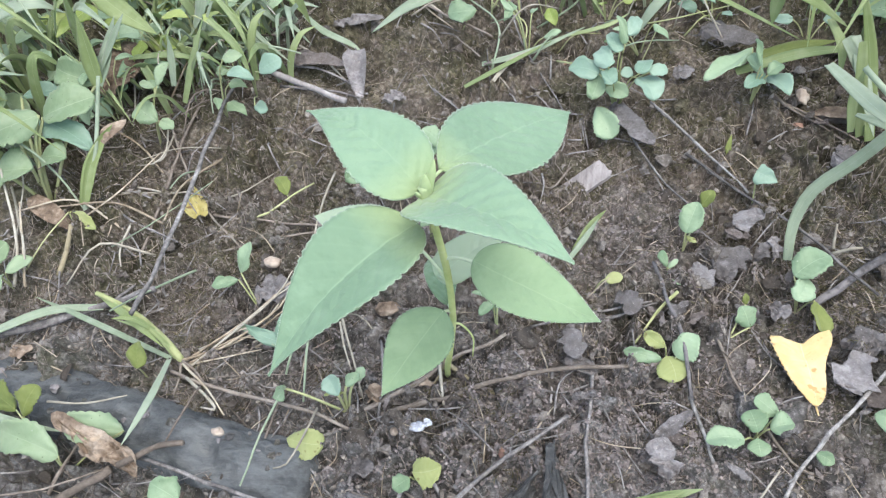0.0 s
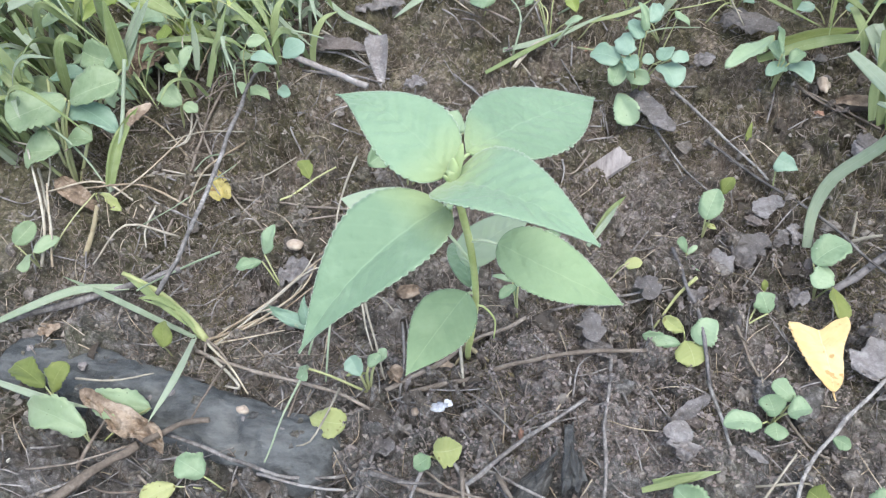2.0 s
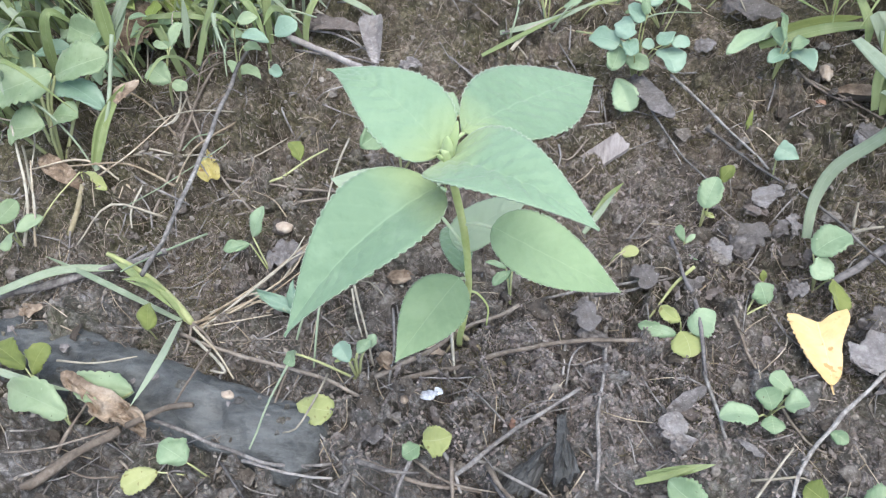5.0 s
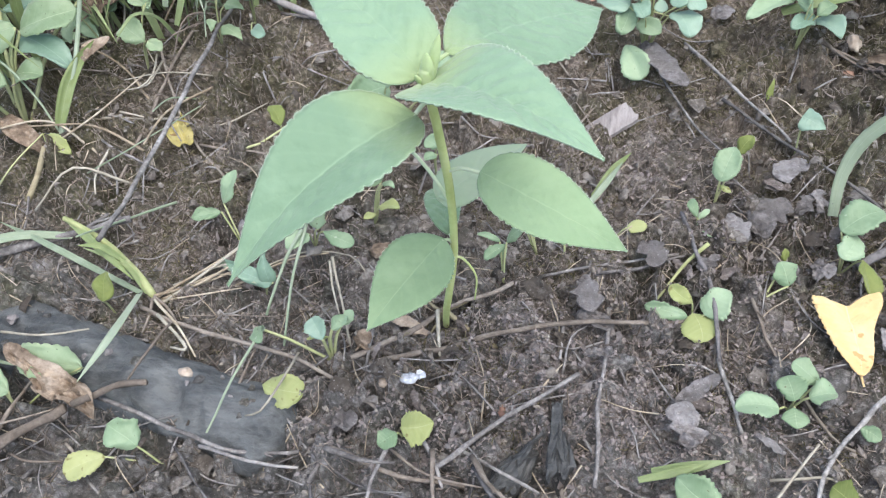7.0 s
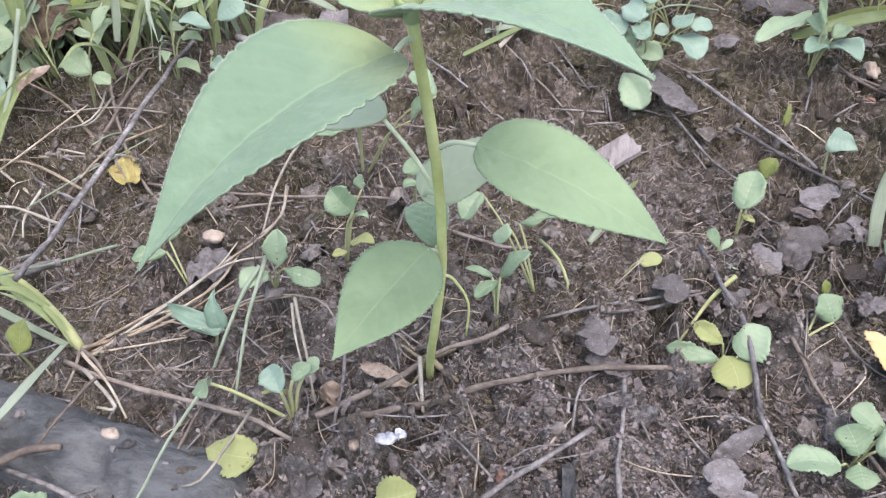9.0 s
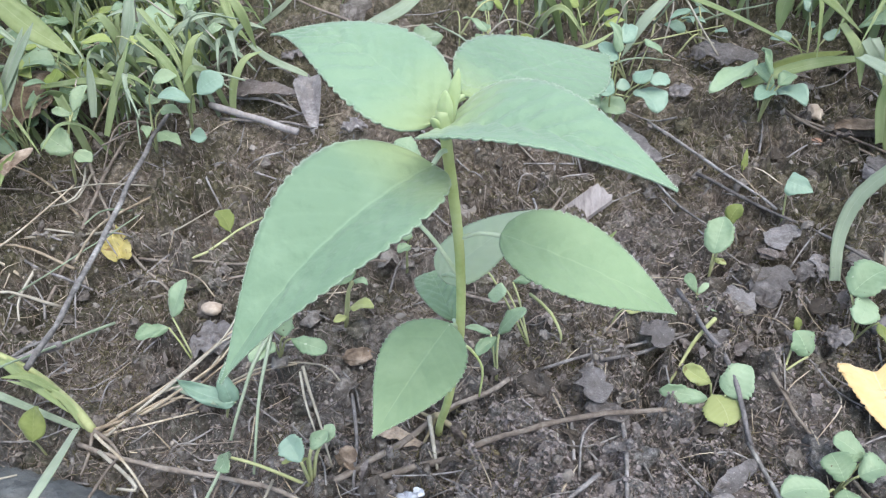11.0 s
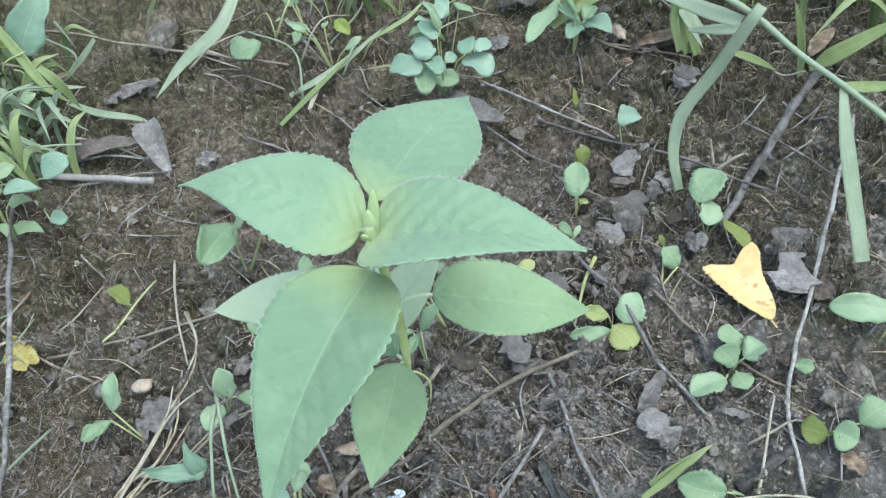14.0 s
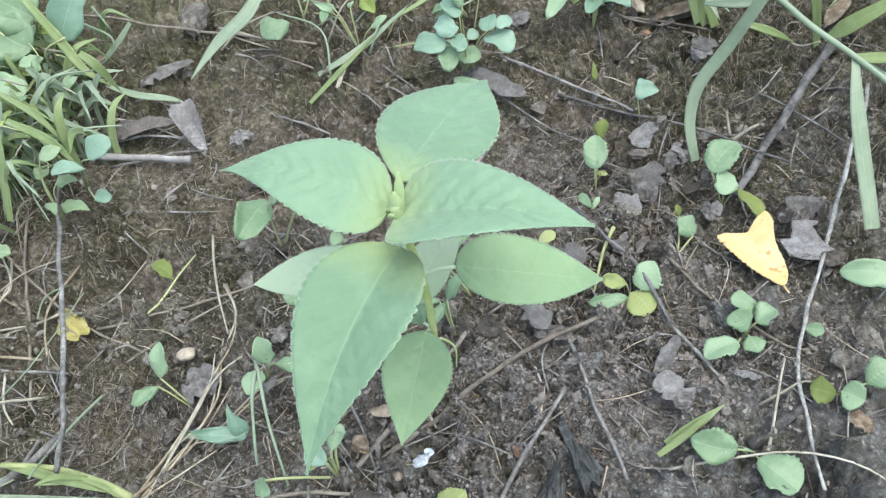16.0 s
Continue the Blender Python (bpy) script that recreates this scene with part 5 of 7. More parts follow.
twig("thin twig pointing at the camera", BARK_GREY, 0.0009, 0.0007, (0.0129, 0.2089, 0.0020), (0.0109, 0.1751, 0.0030), (0.0091, 0.1382, 0.0020))
twig("pale thin twig lying on dark soil", BARK_GREY, 0.0008, 0.0006, (0.0075, 0.2285, 0.0020), (0.0256, 0.2326, 0.0040), (0.0438, 0.2398, 0.0030))
twig("thin brown twig lying on dark soil", BARK_BROWN, 0.0007, 0.0006, (0.1101, 0.3758, 0.0030), (0.1258, 0.3575, 0.0050), (0.1440, 0.3401, 0.0030))
twig("short thick brown stick lying on dark soil", BARK_BROWN, 0.0030, 0.0026, (0.1319, 0.3580, 0.0030), (0.1648, 0.3563, 0.0030))
twig("weathered split stick with a pale broken end", CHIP, 0.0020, 0.0019, (-0.1820, 0.4150, 0.0040), (-0.1560, 0.3990, 0.0050), (-0.1300, 0.3860, 0.0040), lumps=0.4, name="stick", category="stick")
twig("curled bark strip lying on dark soil", BARK_GREY, 0.0008, 0.0006, (-0.1743, 0.4219, 0.0040), (-0.1539, 0.4149, 0.0060), (-0.1384, 0.4077, 0.0050), (-0.1305, 0.4034, 0.0020))
twig("thin grey twig lying on dark soil", BARK_GREY, 0.0010, 0.0006, (-0.1747, 0.4031, 0.0020), (-0.1436, 0.3949, 0.0040), (-0.1222, 0.3908, 0.0020))
twig("thin twig beside charred wood", BARK_BROWN, 0.0006, 0.0005, (-0.1633, 0.1876, 0.0140), (-0.1668, 0.1711, 0.0180), (-0.1710, 0.1560, 0.0180))
twig("thin twig lying on dark soil", BARK_BROWN, 0.0006, 0.0004, (0.0053, 0.3304, 0.0020), (-0.0065, 0.3147, 0.0020), (-0.0186, 0.3242, 0.0030))
twig("brown surface root lying on dark soil", BARK_BROWN, 0.0012, 0.0009, (-0.0884, 0.1840, 0.0020), (-0.0669, 0.1960, 0.0040), (-0.0452, 0.2116, 0.0050), (-0.0263, 0.2225, 0.0030))
twig("grey root on soil lying on dark soil", BARK_GREY, 0.0007, 0.0006, (-0.0146, 0.2297, 0.0010), (0.0053, 0.2317, 0.0040), (0.0412, 0.2407, 0.0030))
twig("thin twig lying on dark soil", BARK_BROWN, 0.0007, 0.0005, (-0.1140, 0.3377, 0.0030), (-0.0792, 0.3371, 0.0040), (-0.0428, 0.3318, 0.0020))
twig("brown twig lying on dark soil", BARK_BROWN, 0.0008, 0.0006, (-0.0519, 0.2722, 0.0010), (-0.0330, 0.2627, 0.0030), (-0.0200, 0.2634, 0.0010))
twig("short pale twig lying on dark soil", BARK_GREY, 0.0008, 0.0006, (-0.0044, 0.2054, 0.0010), (-0.0057, 0.1880, 0.0020))
twig("short grey twig lying on dark soil", BARK_GREY, 0.0006, 0.0005, (0.0087, 0.2475, 0.0030), (0.0054, 0.2339, 0.0030), (0.0056, 0.2202, 0.0010))
twig("brown twig lying on dark soil", BARK_BROWN, 0.0010, 0.0007, (-0.1912, 0.2020, 0.0020), (-0.1526, 0.1900, 0.0040), (-0.1120, 0.1803, 0.0060), (-0.0850, 0.1682, 0.0020), (-0.0648, 0.1581, 0.0010))
twig("brown twig beside a long twig", BARK_BROWN, 0.0009, 0.0008, (-0.2210, 0.4177, 0.0040), (-0.2256, 0.3573, 0.0040), (-0.2250, 0.3077, 0.0020), (-0.2272, 0.2768, 0.0010))
twig("thin twig lying on dark soil", BARK_BROWN, 0.0007, 0.0005, (0.0675, 0.2182, 0.0010), (0.0760, 0.1942, 0.0030), (0.0918, 0.1640, 0.0030), (0.0991, 0.1592, 0.0010))
twig("thin far twig lying on dark soil", BARK_BROWN, 0.0007, 0.0005, (-0.0656, 0.4388, 0.0030), (-0.0392, 0.4023, 0.0040), (-0.0041, 0.3435, 0.0020))
twig("thin pale far twig lying on dark soil", BARK_GREY, 0.0006, 0.0004, (-0.0786, 0.3968, 0.0010), (-0.0596, 0.3730, 0.0040), (-0.0410, 0.3485, 0.0010))
twig("thin twig at the back", BARK_GREY, 0.0006, 0.0004, (-0.0340, 0.4758, 0.0080), (-0.0288, 0.4385, 0.0080), (-0.0190, 0.4139, 0.0040), (0.0028, 0.3658, 0.0010))
twig("thin twig at the back", BARK_BROWN, 0.0008, 0.0006, (0.1092, 0.3747, 0.0040), (0.1277, 0.3577, 0.0060), (0.1502, 0.3384, 0.0050))

NEAR = ("dark broken twig in the shade of weeds", "thin grey-brown twig among dark litter", "short rotten twig among dark litter")
near = random.Random(77)
for k in range(46):
    x, y, a, d = near.uniform(-0.27, 0.0), near.uniform(0.105, 0.15), near.gauss(-0.4, 0.8), near.uniform(0.02, 0.06)
    z = height(x, y) + 0.002
    twig(NEAR[k % 3], (BARK_DARK, BARK_BROWN, BARK_GREY)[k % 3], near.uniform(0.0005, 0.0013), 0.0004, (x, y, z), (x + 0.5 * d * math.cos(a), y + 0.5 * d * math.sin(a), z + near.uniform(0, 0.006)), (x + d * math.cos(a + 0.2), y + d * math.sin(a + 0.2), z + near.uniform(-0.002, 0.006)))

# ---- straws and stalks ----
straw("dry orange straw standing over the soil", STRAW, 0.00070, (-0.1796, 0.2062, 0.0020), (-0.1580, 0.2168, 0.0060), (-0.1382, 0.2354, 0.0080), (-0.1321, 0.2589, 0.0040))
straw("dry pale straw standing over the soil", PALE_STRAW, 0.00070, (-0.1765, 0.2142, 0.0020), (-0.1597, 0.2223, 0.0050), (-0.1435, 0.2300, 0.0060), (-0.1320, 0.2661, 0.0040))
straw("dry straw standing over the soil", STRAW, 0.00060, (-0.1781, 0.2094, 0.0020), (-0.1505, 0.2207, 0.0050), (-0.1311, 0.2380, 0.0040))
straw("dry straw standing over the soil", STRAW, 0.00050, (-0.1827, 0.2046, 0.0020), (-0.1625, 0.2084, 0.0040), (-0.1434, 0.2134, 0.0040))
straw("long curved dry straw in a sheaf", STRAW, 0.00060, (-0.1820, 0.2060, 0.0030), (-0.1550, 0.2280, 0.0060), (-0.1390, 0.2460, 0.0080), (-0.1270, 0.2570, 0.0080), (-0.1230, 0.2750, 0.0060), (-0.1250, 0.2960, 0.0040))
straw("long pale dry straw in a sheaf", PALE_STRAW, 0.00060, (-0.1780, 0.2040, 0.0030), (-0.1510, 0.2290, 0.0080), (-0.1410, 0.2400, 0.0100), (-0.1330, 0.2470, 0.0090), (-0.1240, 0.2520, 0.0060))
straw("forked pale dry straw in a sheaf", PALE_STRAW, 0.00050, (-0.1760, 0.2060, 0.0030), (-0.1490, 0.2320, 0.0080), (-0.1390, 0.2450, 0.0090), (-0.1350, 0.2560, 0.0100))
straw("long dry straw in a sheaf", STRAW, 0.00050, (-0.1790, 0.2030, 0.0030), (-0.1580, 0.2190, 0.0050), (-0.1380, 0.2170, 0.0050), (-0.1280, 0.2210, 0.0040))
straw("thin pale stalk across the soil", PALE_STRAW, 0.00050, (-0.1490, 0.2180, 0.0030), (-0.1320, 0.2280, 0.0040), (-0.1170, 0.2340, 0.0050), (-0.0990, 0.2330, 0.0040), (-0.0910, 0.2260, 0.0030))
straw("thin upright pale stalk", PALE_STRAW, 0.00060, (-0.1040, 0.2240, 0.0120), (-0.1020, 0.2140, 0.0070), (-0.0980, 0.2040, 0.0020))
straw("yellow-green thin stalk standing over the soil", STEM, 0.00070, (-0.1754, 0.2952, 0.0010), (-0.1586, 0.2983, 0.0050), (-0.1467, 0.3075, 0.0080), (-0.1364, 0.3185, 0.0060))
straw("green stalk standing over the soil", STEM, 0.00090, (0.0522, 0.2410, 0.0120), (0.0417, 0.2309, 0.0080), (0.0321, 0.2186, 0.0030))
straw("pale upright straw standing over the soil", PALE_STRAW, 0.00070, (-0.1026, 0.2250, 0.0140), (-0.0981, 0.2118, 0.0100), (-0.0903, 0.1896, 0.0020))
straw("pale bleached straw standing over the soil", PALE_STRAW, 0.00090, (-0.0554, 0.2045, 0.0080), (-0.0534, 0.1940, 0.0060), (-0.0523, 0.1870, 0.0020))
straw("bent pale straw standing over the soil", PALE_STRAW, 0.00060, (-0.1076, 0.1799, 0.0100), (-0.1110, 0.1624, 0.0140), (-0.1153, 0.1518, 0.0140), (-0.1215, 0.1506, 0.0120))
straw("thin green stalk standing over the soil", GRASS_PALE, 0.00070, (-0.1235, 0.1883, 0.0140), (-0.1276, 0.1703, 0.0160), (-0.1325, 0.1410, 0.0160))
straw("curling pale straw standing over the soil", PALE_STRAW, 0.00080, (-0.3230, 0.3209, 0.0060), (-0.2966, 0.2838, 0.0140), (-0.2873, 0.2679, 0.0140), (-0.2898, 0.2601, 0.0040))
straw("curling pale straw standing over the soil", PALE_STRAW, 0.00060, (-0.2369, 0.3636, 0.0060), (-0.2298, 0.3430, 0.0100), (-0.2363, 0.3348, 0.0080), (-0.2511, 0.3392, 0.0020))
straw("pale straw standing over the soil", PALE_STRAW, 0.00070, (-0.2516, 0.3161, 0.0040), (-0.2290, 0.3137, 0.0060), (-0.2059, 0.3104, 0.0100))
straw("short pale straw standing over the soil", PALE_STRAW, 0.00070, (-0.2343, 0.2891, 0.0060), (-0.2379, 0.2742, 0.0050), (-0.2356, 0.2649, 0.0020))
straw("pale weed stalk standing over the soil", GRASS_PALE, 0.00080, (-0.3038, 0.3259, 0.0400), (-0.2888, 0.3196, 0.0300), (-0.2771, 0.3106, 0.0160), (-0.2673, 0.3004, 0.0040))
straw("pale straw in the grass", PALE_STRAW, 0.00060, (-0.3462, 0.3408, 0.0100), (-0.3112, 0.3229, 0.0180), (-0.3017, 0.2962, 0.0140), (-0.2984, 0.2601, 0.0040))
straw("upright bleached straw standing over the soil", PALE_STRAW, 0.00070, (0.0615, 0.1275, 0.0020), (0.0696, 0.1373, 0.0080), (0.0839, 0.1556, 0.0140))
straw("curved pale runner standing over the soil", PALE_STRAW, 0.00060, (0.0261, 0.1360, 0.0020), (0.0506, 0.1300, 0.0040), (0.0695, 0.1234, 0.0060), (0.0856, 0.1123, 0.0040), (0.0964, 0.1008, 0.0020))
straw("curved pale straw standing over the soil", PALE_STRAW, 0.00060, (0.0695, 0.1463, 0.0020), (0.0807, 0.1461, 0.0060), (0.0882, 0.1467, 0.0060), (0.0982, 0.1426, 0.0030))
straw("curved straw standing over the soil", PALE_STRAW, 0.00070, (-0.1271, 0.3285, 0.0030), (-0.1288, 0.2948, 0.0080), (-0.1294, 0.2674, 0.0040))
straw("curved straw standing over the soil", PALE_STRAW, 0.00070, (-0.1263, 0.2969, 0.0030), (-0.1228, 0.2764, 0.0060), (-0.1301, 0.2608, 0.0050), (-0.1404, 0.2449, 0.0030))
straw("curled straw standing over the soil", PALE_STRAW, 0.00060, (-0.2333, 0.3609, 0.0040), (-0.2329, 0.3405, 0.0060), (-0.2409, 0.3413, 0.0020))
straw("dry straw standing over the soil", PALE_STRAW, 0.00060, (-0.2403, 0.3167, 0.0030), (-0.2186, 0.3117, 0.0050), (-0.2043, 0.3179, 0.0040))
straw("thin straw standing over the soil", STRAW, 0.00060, (-0.1480, 0.2158, 0.0020), (-0.1248, 0.2280, 0.0060), (-0.1083, 0.2331, 0.0050))
straw("short forked stalk standing over the soil", PALE_STRAW, 0.00090, (0.1234, 0.2655, 0.0060), (0.1300, 0.2640, 0.0120), (0.1350, 0.2633, 0.0140))
straw("short upright stalk standing over the soil", PALE_STRAW, 0.00080, (0.1256, 0.2711, 0.0030), (0.1261, 0.2771, 0.0140))
straw("bare curved stalk standing over the soil", STEM, 0.00070, (-0.0164, 0.2592, 0.0100), (-0.0088, 0.2436, 0.0160), (-0.0057, 0.2382, 0.0100), (-0.0063, 0.2371, 0.0020))
straw("green stalk standing over the soil", GRASS_PALE, 0.00080, (-0.1142, 0.2355, 0.0240), (-0.1159, 0.2127, 0.0180), (-0.1172, 0.1858, 0.0040))
straw("green stalk standing over the soil", GRASS_PALE, 0.00090, (-0.1152, 0.2313, 0.0240), (-0.1215, 0.2177, 0.0180), (-0.1268, 0.1978, 0.0080))
straw("pale straw standing over the soil", PALE_STRAW, 0.00080, (-0.1776, 0.1974, 0.0040), (-0.1579, 0.1814, 0.0060), (-0.1669, 0.1825, 0.0030))
straw("pale bent weed stalk standing over the soil", GRASS_PALE, 0.00080, (-0.1699, 0.4985, 0.0300), (-0.1573, 0.4864, 0.0240), (-0.1576, 0.4828, 0.0180))
straw("thin brown stalk standing over the soil", BARK_BROWN, 0.00060, (-0.1850, 0.5072, 0.0140), (-0.1711, 0.4973, 0.0170), (-0.1566, 0.4900, 0.0180))
straw("pale weed stalk standing over the soil", GRASS_PALE, 0.00090, (-0.2221, 0.4624, 0.0200), (-0.2113, 0.4435, 0.0160), (-0.1975, 0.4345, 0.0100))
straw("pale thin stalk standing over the soil", GRASS_PALE, 0.00080, (-0.1877, 0.4839, 0.0300), (-0.2057, 0.4874, 0.0220), (-0.2130, 0.4914, 0.0140))
straw("short pale straw standing over the soil", PALE_STRAW, 0.00080, (-0.1804, 0.4771, 0.0200), (-0.1902, 0.4800, 0.0100))
straw("pale bent straw standing over the soil", PALE_STRAW, 0.00090, (-0.1913, 0.4788, 0.0360), (-0.1827, 0.4774, 0.0300), (-0.1785, 0.4791, 0.0220))
straw("dry grass stalk standing over the soil", PALE_STRAW, 0.00080, (-0.0953, 0.4751, 0.0060), (-0.0802, 0.4615, 0.0090), (-0.0684, 0.4543, 0.0040))
straw("dry grass stalk standing over the soil", PALE_STRAW, 0.00070, (-0.0990, 0.4641, 0.0040), (-0.0832, 0.4668, 0.0080), (-0.0613, 0.4730, 0.0100))
straw("dry grass stalk standing over the soil", STRAW, 0.00060, (-0.0906, 0.4702, 0.0060), (-0.0788, 0.4562, 0.0060), (-0.0704, 0.4501, 0.0030))
straw("pale weed stalk standing over the soil", GRASS_PALE, 0.00070, (-0.2329, 0.4521, 0.0140), (-0.2139, 0.4383, 0.0120), (-0.1906, 0.4271, 0.0060))
straw("pale curled straw standing over the soil", PALE_STRAW, 0.00070, (-0.1975, 0.4720, 0.0080), (-0.1926, 0.4641, 0.0080), (-0.1925, 0.4686, 0.0120), (-0.1989, 0.4741, 0.0140))
straw("pale strip of bark standing over the soil", PALE_STRAW, 0.00080, (-0.1696, 0.4379, 0.0020), (-0.1506, 0.4233, 0.0050), (-0.1338, 0.4060, 0.0020))
straw("thin weed stalk standing over the soil", GRASS_PALE, 0.00080, (-0.1629, 0.5115, 0.0300), (-0.1588, 0.4999, 0.0260), (-0.1577, 0.4980, 0.0180))
straw("yellow-green weed stalk standing over the soil", STEM, 0.00080, (-0.2148, 0.4866, 0.0340), (-0.2086, 0.4851, 0.0300), (-0.2025, 0.4799, 0.0200))

# ---- grass blades ----
grass_blade("pale narrow grass blade bowed over bare soil", GRASS_PALE, 0.0040, (-0.1436, 0.4919, 0.0240), (-0.1531, 0.4909, 0.0170), (-0.1670, 0.4889, 0.0090), (-0.1805, 0.4890, 0.0030))
grass_blade("pale short grass blade bowed over bare soil", GRASS_PALE, 0.0035, (-0.1737, 0.4605, 0.0100), (-0.1886, 0.4489, 0.0060), (-0.1988, 0.4429, 0.0010))
grass_blade("yellow-green grass blade in weeds", GRASS_YELLOW, 0.0045, (-0.2154, 0.4864, 0.0380), (-0.2071, 0.4788, 0.0270), (-0.1986, 0.4751, 0.0120))
grass_blade("pale grass blade in weeds", GRASS_PALE, 0.0040, (-0.1933, 0.4755, 0.0240), (-0.2068, 0.4762, 0.0160), (-0.2167, 0.4689, 0.0060))
grass_blade("yellow-green upright grass blade bowed over bare soil", GRASS_YELLOW, 0.0050, (-0.1165, 0.4980, 0.0140), (-0.1077, 0.4901, 0.0300), (-0.0975, 0.4846, 0.0440))
grass_blade("pale arched grass blade bowed over bare soil", GRASS_PALE, 0.0045, (-0.2338, 0.2366, 0.0060), (-0.2599, 0.2298, 0.0120), (-0.2905, 0.2159, 0.0100), (-0.3160, 0.2064, 0.0040))
grass_blade("narrow grass blade bowed over bare soil", GRASS_PALE, 0.0030, (-0.1888, 0.2081, 0.0040), (-0.2379, 0.2270, 0.0100), (-0.2717, 0.2403, 0.0100))
twig("thick yellow-green grass stalk rooted in soil", STEM, 0.0020, 0.0012, (-0.1833, 0.2073, 0.0010), (-0.1926, 0.2160, 0.0090), (-0.2098, 0.2273, 0.0160), (-0.2288, 0.2341, 0.0220), name="grass_stalk", wobble=0.0004, lumps=0.08, category="grass")
straw("brown dry root at a grass stalk's foot", BARK_BROWN, 0.00090, (-0.1824, 0.2063, 0.0040), (-0.1751, 0.2019, 0.0030), (-0.1681, 0.1945, 0.0010))
straw("dry straw at a grass stalk's foot", STRAW, 0.00080, (-0.1824, 0.2063, 0.0040), (-0.1745, 0.2098, 0.0040), (-0.1664, 0.2140, 0.0010))
straw("brown dry root at a grass stalk's foot", BARK_BROWN, 0.00080, (-0.1828, 0.2056, 0.0040), (-0.1818, 0.1978, 0.0030), (-0.1832, 0.1896, 0.0010))
straw("dry straw at a grass stalk's foot", STRAW, 0.00070, (-0.1814, 0.2050, 0.0040), (-0.1666, 0.1924, 0.0050), (-0.1540, 0.1789, 0.0030))
straw("dry pale stalk curving up among weeds", PALE_STRAW, 0.0010, (-0.2940, 0.2520, 0.0020), (-0.2940, 0.2710, 0.0120), (-0.3040, 0.2950, 0.0220), (-0.3130, 0.3140, 0.0300))
straw("dry pale stalk beside a curved one", STRAW, 0.0008, (-0.2870, 0.2520, 0.0020), (-0.2910, 0.2710, 0.0120), (-0.2990, 0.2970, 0.0200))
twig("stout dry brown weed stalk", STALK_FOOT, 0.0016, 0.0013, (-0.2710, 0.2600, 0.0010), (-0.2695, 0.2730, 0.0050), (-0.2670, 0.2860, 0.0080), name="weed_stalk", wobble=0.0, lumps=0.1, category="weed")
weed("weed with pale toothed leaves by dry stalks", (-0.3000, 0.2560), [
    ((-0.3080, 0.2600, 0.0120), (-0.2990, 0.2720, 0.0160), 0.0120),
    ((-0.2960, 0.2560, 0.0100), (-0.2840, 0.2660, 0.0100), 0.0095),
    ((-0.2980, 0.2540, 0.0100), (-0.2930, 0.2420, 0.0120), 0.0100),
    ((-0.2730, 0.2960, 0.0120), (-0.2570, 0.2880, 0.0060), 0.0085, YELLOWISH),], PALE_WEED)
straw("bleached straw over charred wood", PALE_STRAW, 0.00060, (-0.2343, 0.1766, 0.0180), (-0.2141, 0.1752, 0.0200), (-0.1958, 0.1804, 0.0180))
grass_blade("yellow-green grass blade bowed over bare soil", GRASS_YELLOW, 0.0030, (-0.1964, 0.2180, 0.0140), (-0.2046, 0.2194, 0.0220), (-0.2141, 0.2181, 0.0240))
grass_blade("yellow-green grass blade bowed over bare soil", GRASS_YELLOW, 0.0030, (-0.1864, 0.2087, 0.0030), (-0.1959, 0.2164, 0.0140), (-0.2160, 0.2213, 0.0180))
grass_blade("green grass blade bowed over bare soil", GRASS_PALE, 0.0040, (-0.1869, 0.2051, 0.0080), (-0.1819, 0.1771, 0.0220), (-0.1870, 0.1536, 0.0240))
grass_blade("pale grass stem bowed over bare soil", GRASS_PALE, 0.0035, (-0.2826, 0.1768, 0.0140), (-0.2475, 0.1672, 0.0160), (-0.2229, 0.1637, 0.0140))
grass_blade("broad pale grass blade bowed over bare soil", GRASS_PALE, 0.0080, (-0.0556, 0.4531, 0.0500), (-0.0718, 0.4363, 0.0420), (-0.0942, 0.4310, 0.0340), (-0.1153, 0.4231, 0.0240))
grass_blade("yellow-green grass blade bowed over bare soil", GRASS_YELLOW, 0.0055, (-0.1882, 0.4933, 0.0600), (-0.1777, 0.4696, 0.0480), (-0.1700, 0.4512, 0.0340), (-0.1609, 0.4445, 0.0220))
grass_blade("pale dry grass blade bowed over bare soil", GRASS_PALE, 0.0040, (-0.1634, 0.4473, 0.0220), (-0.1503, 0.4377, 0.0160), (-0.1335, 0.4315, 0.0100), (-0.1256, 0.4275, 0.0060))
# a grass plant whose culm leans over the bare soil
twig("thick pale grass culm leaning over bare soil", GRASS_PALE, 0.0014, 0.0012, (0.1290, 0.3090, 0.0800), (0.1430, 0.2850, 0.0730), (0.1540, 0.2670, 0.0620), (0.1650, 0.2480, 0.0540), (0.1760, 0.2270, 0.0450), name="grass_stalk", wobble=0.0, lumps=0.05, category="grass")
grass_blade("broad bent grass blade bowed over bare soil", GRASS_PALE, 0.0056, (0.1040, 0.2640, 0.0040), (0.1060, 0.2750, 0.0180), (0.1130, 0.2820, 0.0330), (0.1270, 0.2830, 0.0500), (0.1390, 0.2810, 0.0730), (0.1450, 0.2830, 0.0780), taper=(0.75, 0.8), fold=0.15)
grass_blade("broad hanging grass blade with a torn end", GRASS_PALE, 0.0066, (0.1650, 0.2490, 0.0530), (0.1570, 0.2330, 0.0460), (0.1510, 0.2160, 0.0350), (0.1470, 0.2030, 0.0260), (0.1430, 0.1910, 0.0180), taper=(0.45, 0.95), fold=0.15)
grass_blade("broad yellow-green grass blade in the grass edge", GRASS_YELLOW, 0.0075, (0.1770, 0.2830, 0.0300), (0.1870, 0.2780, 0.0400), (0.2060, 0.2740, 0.0500), taper=(0.3, 0.5))
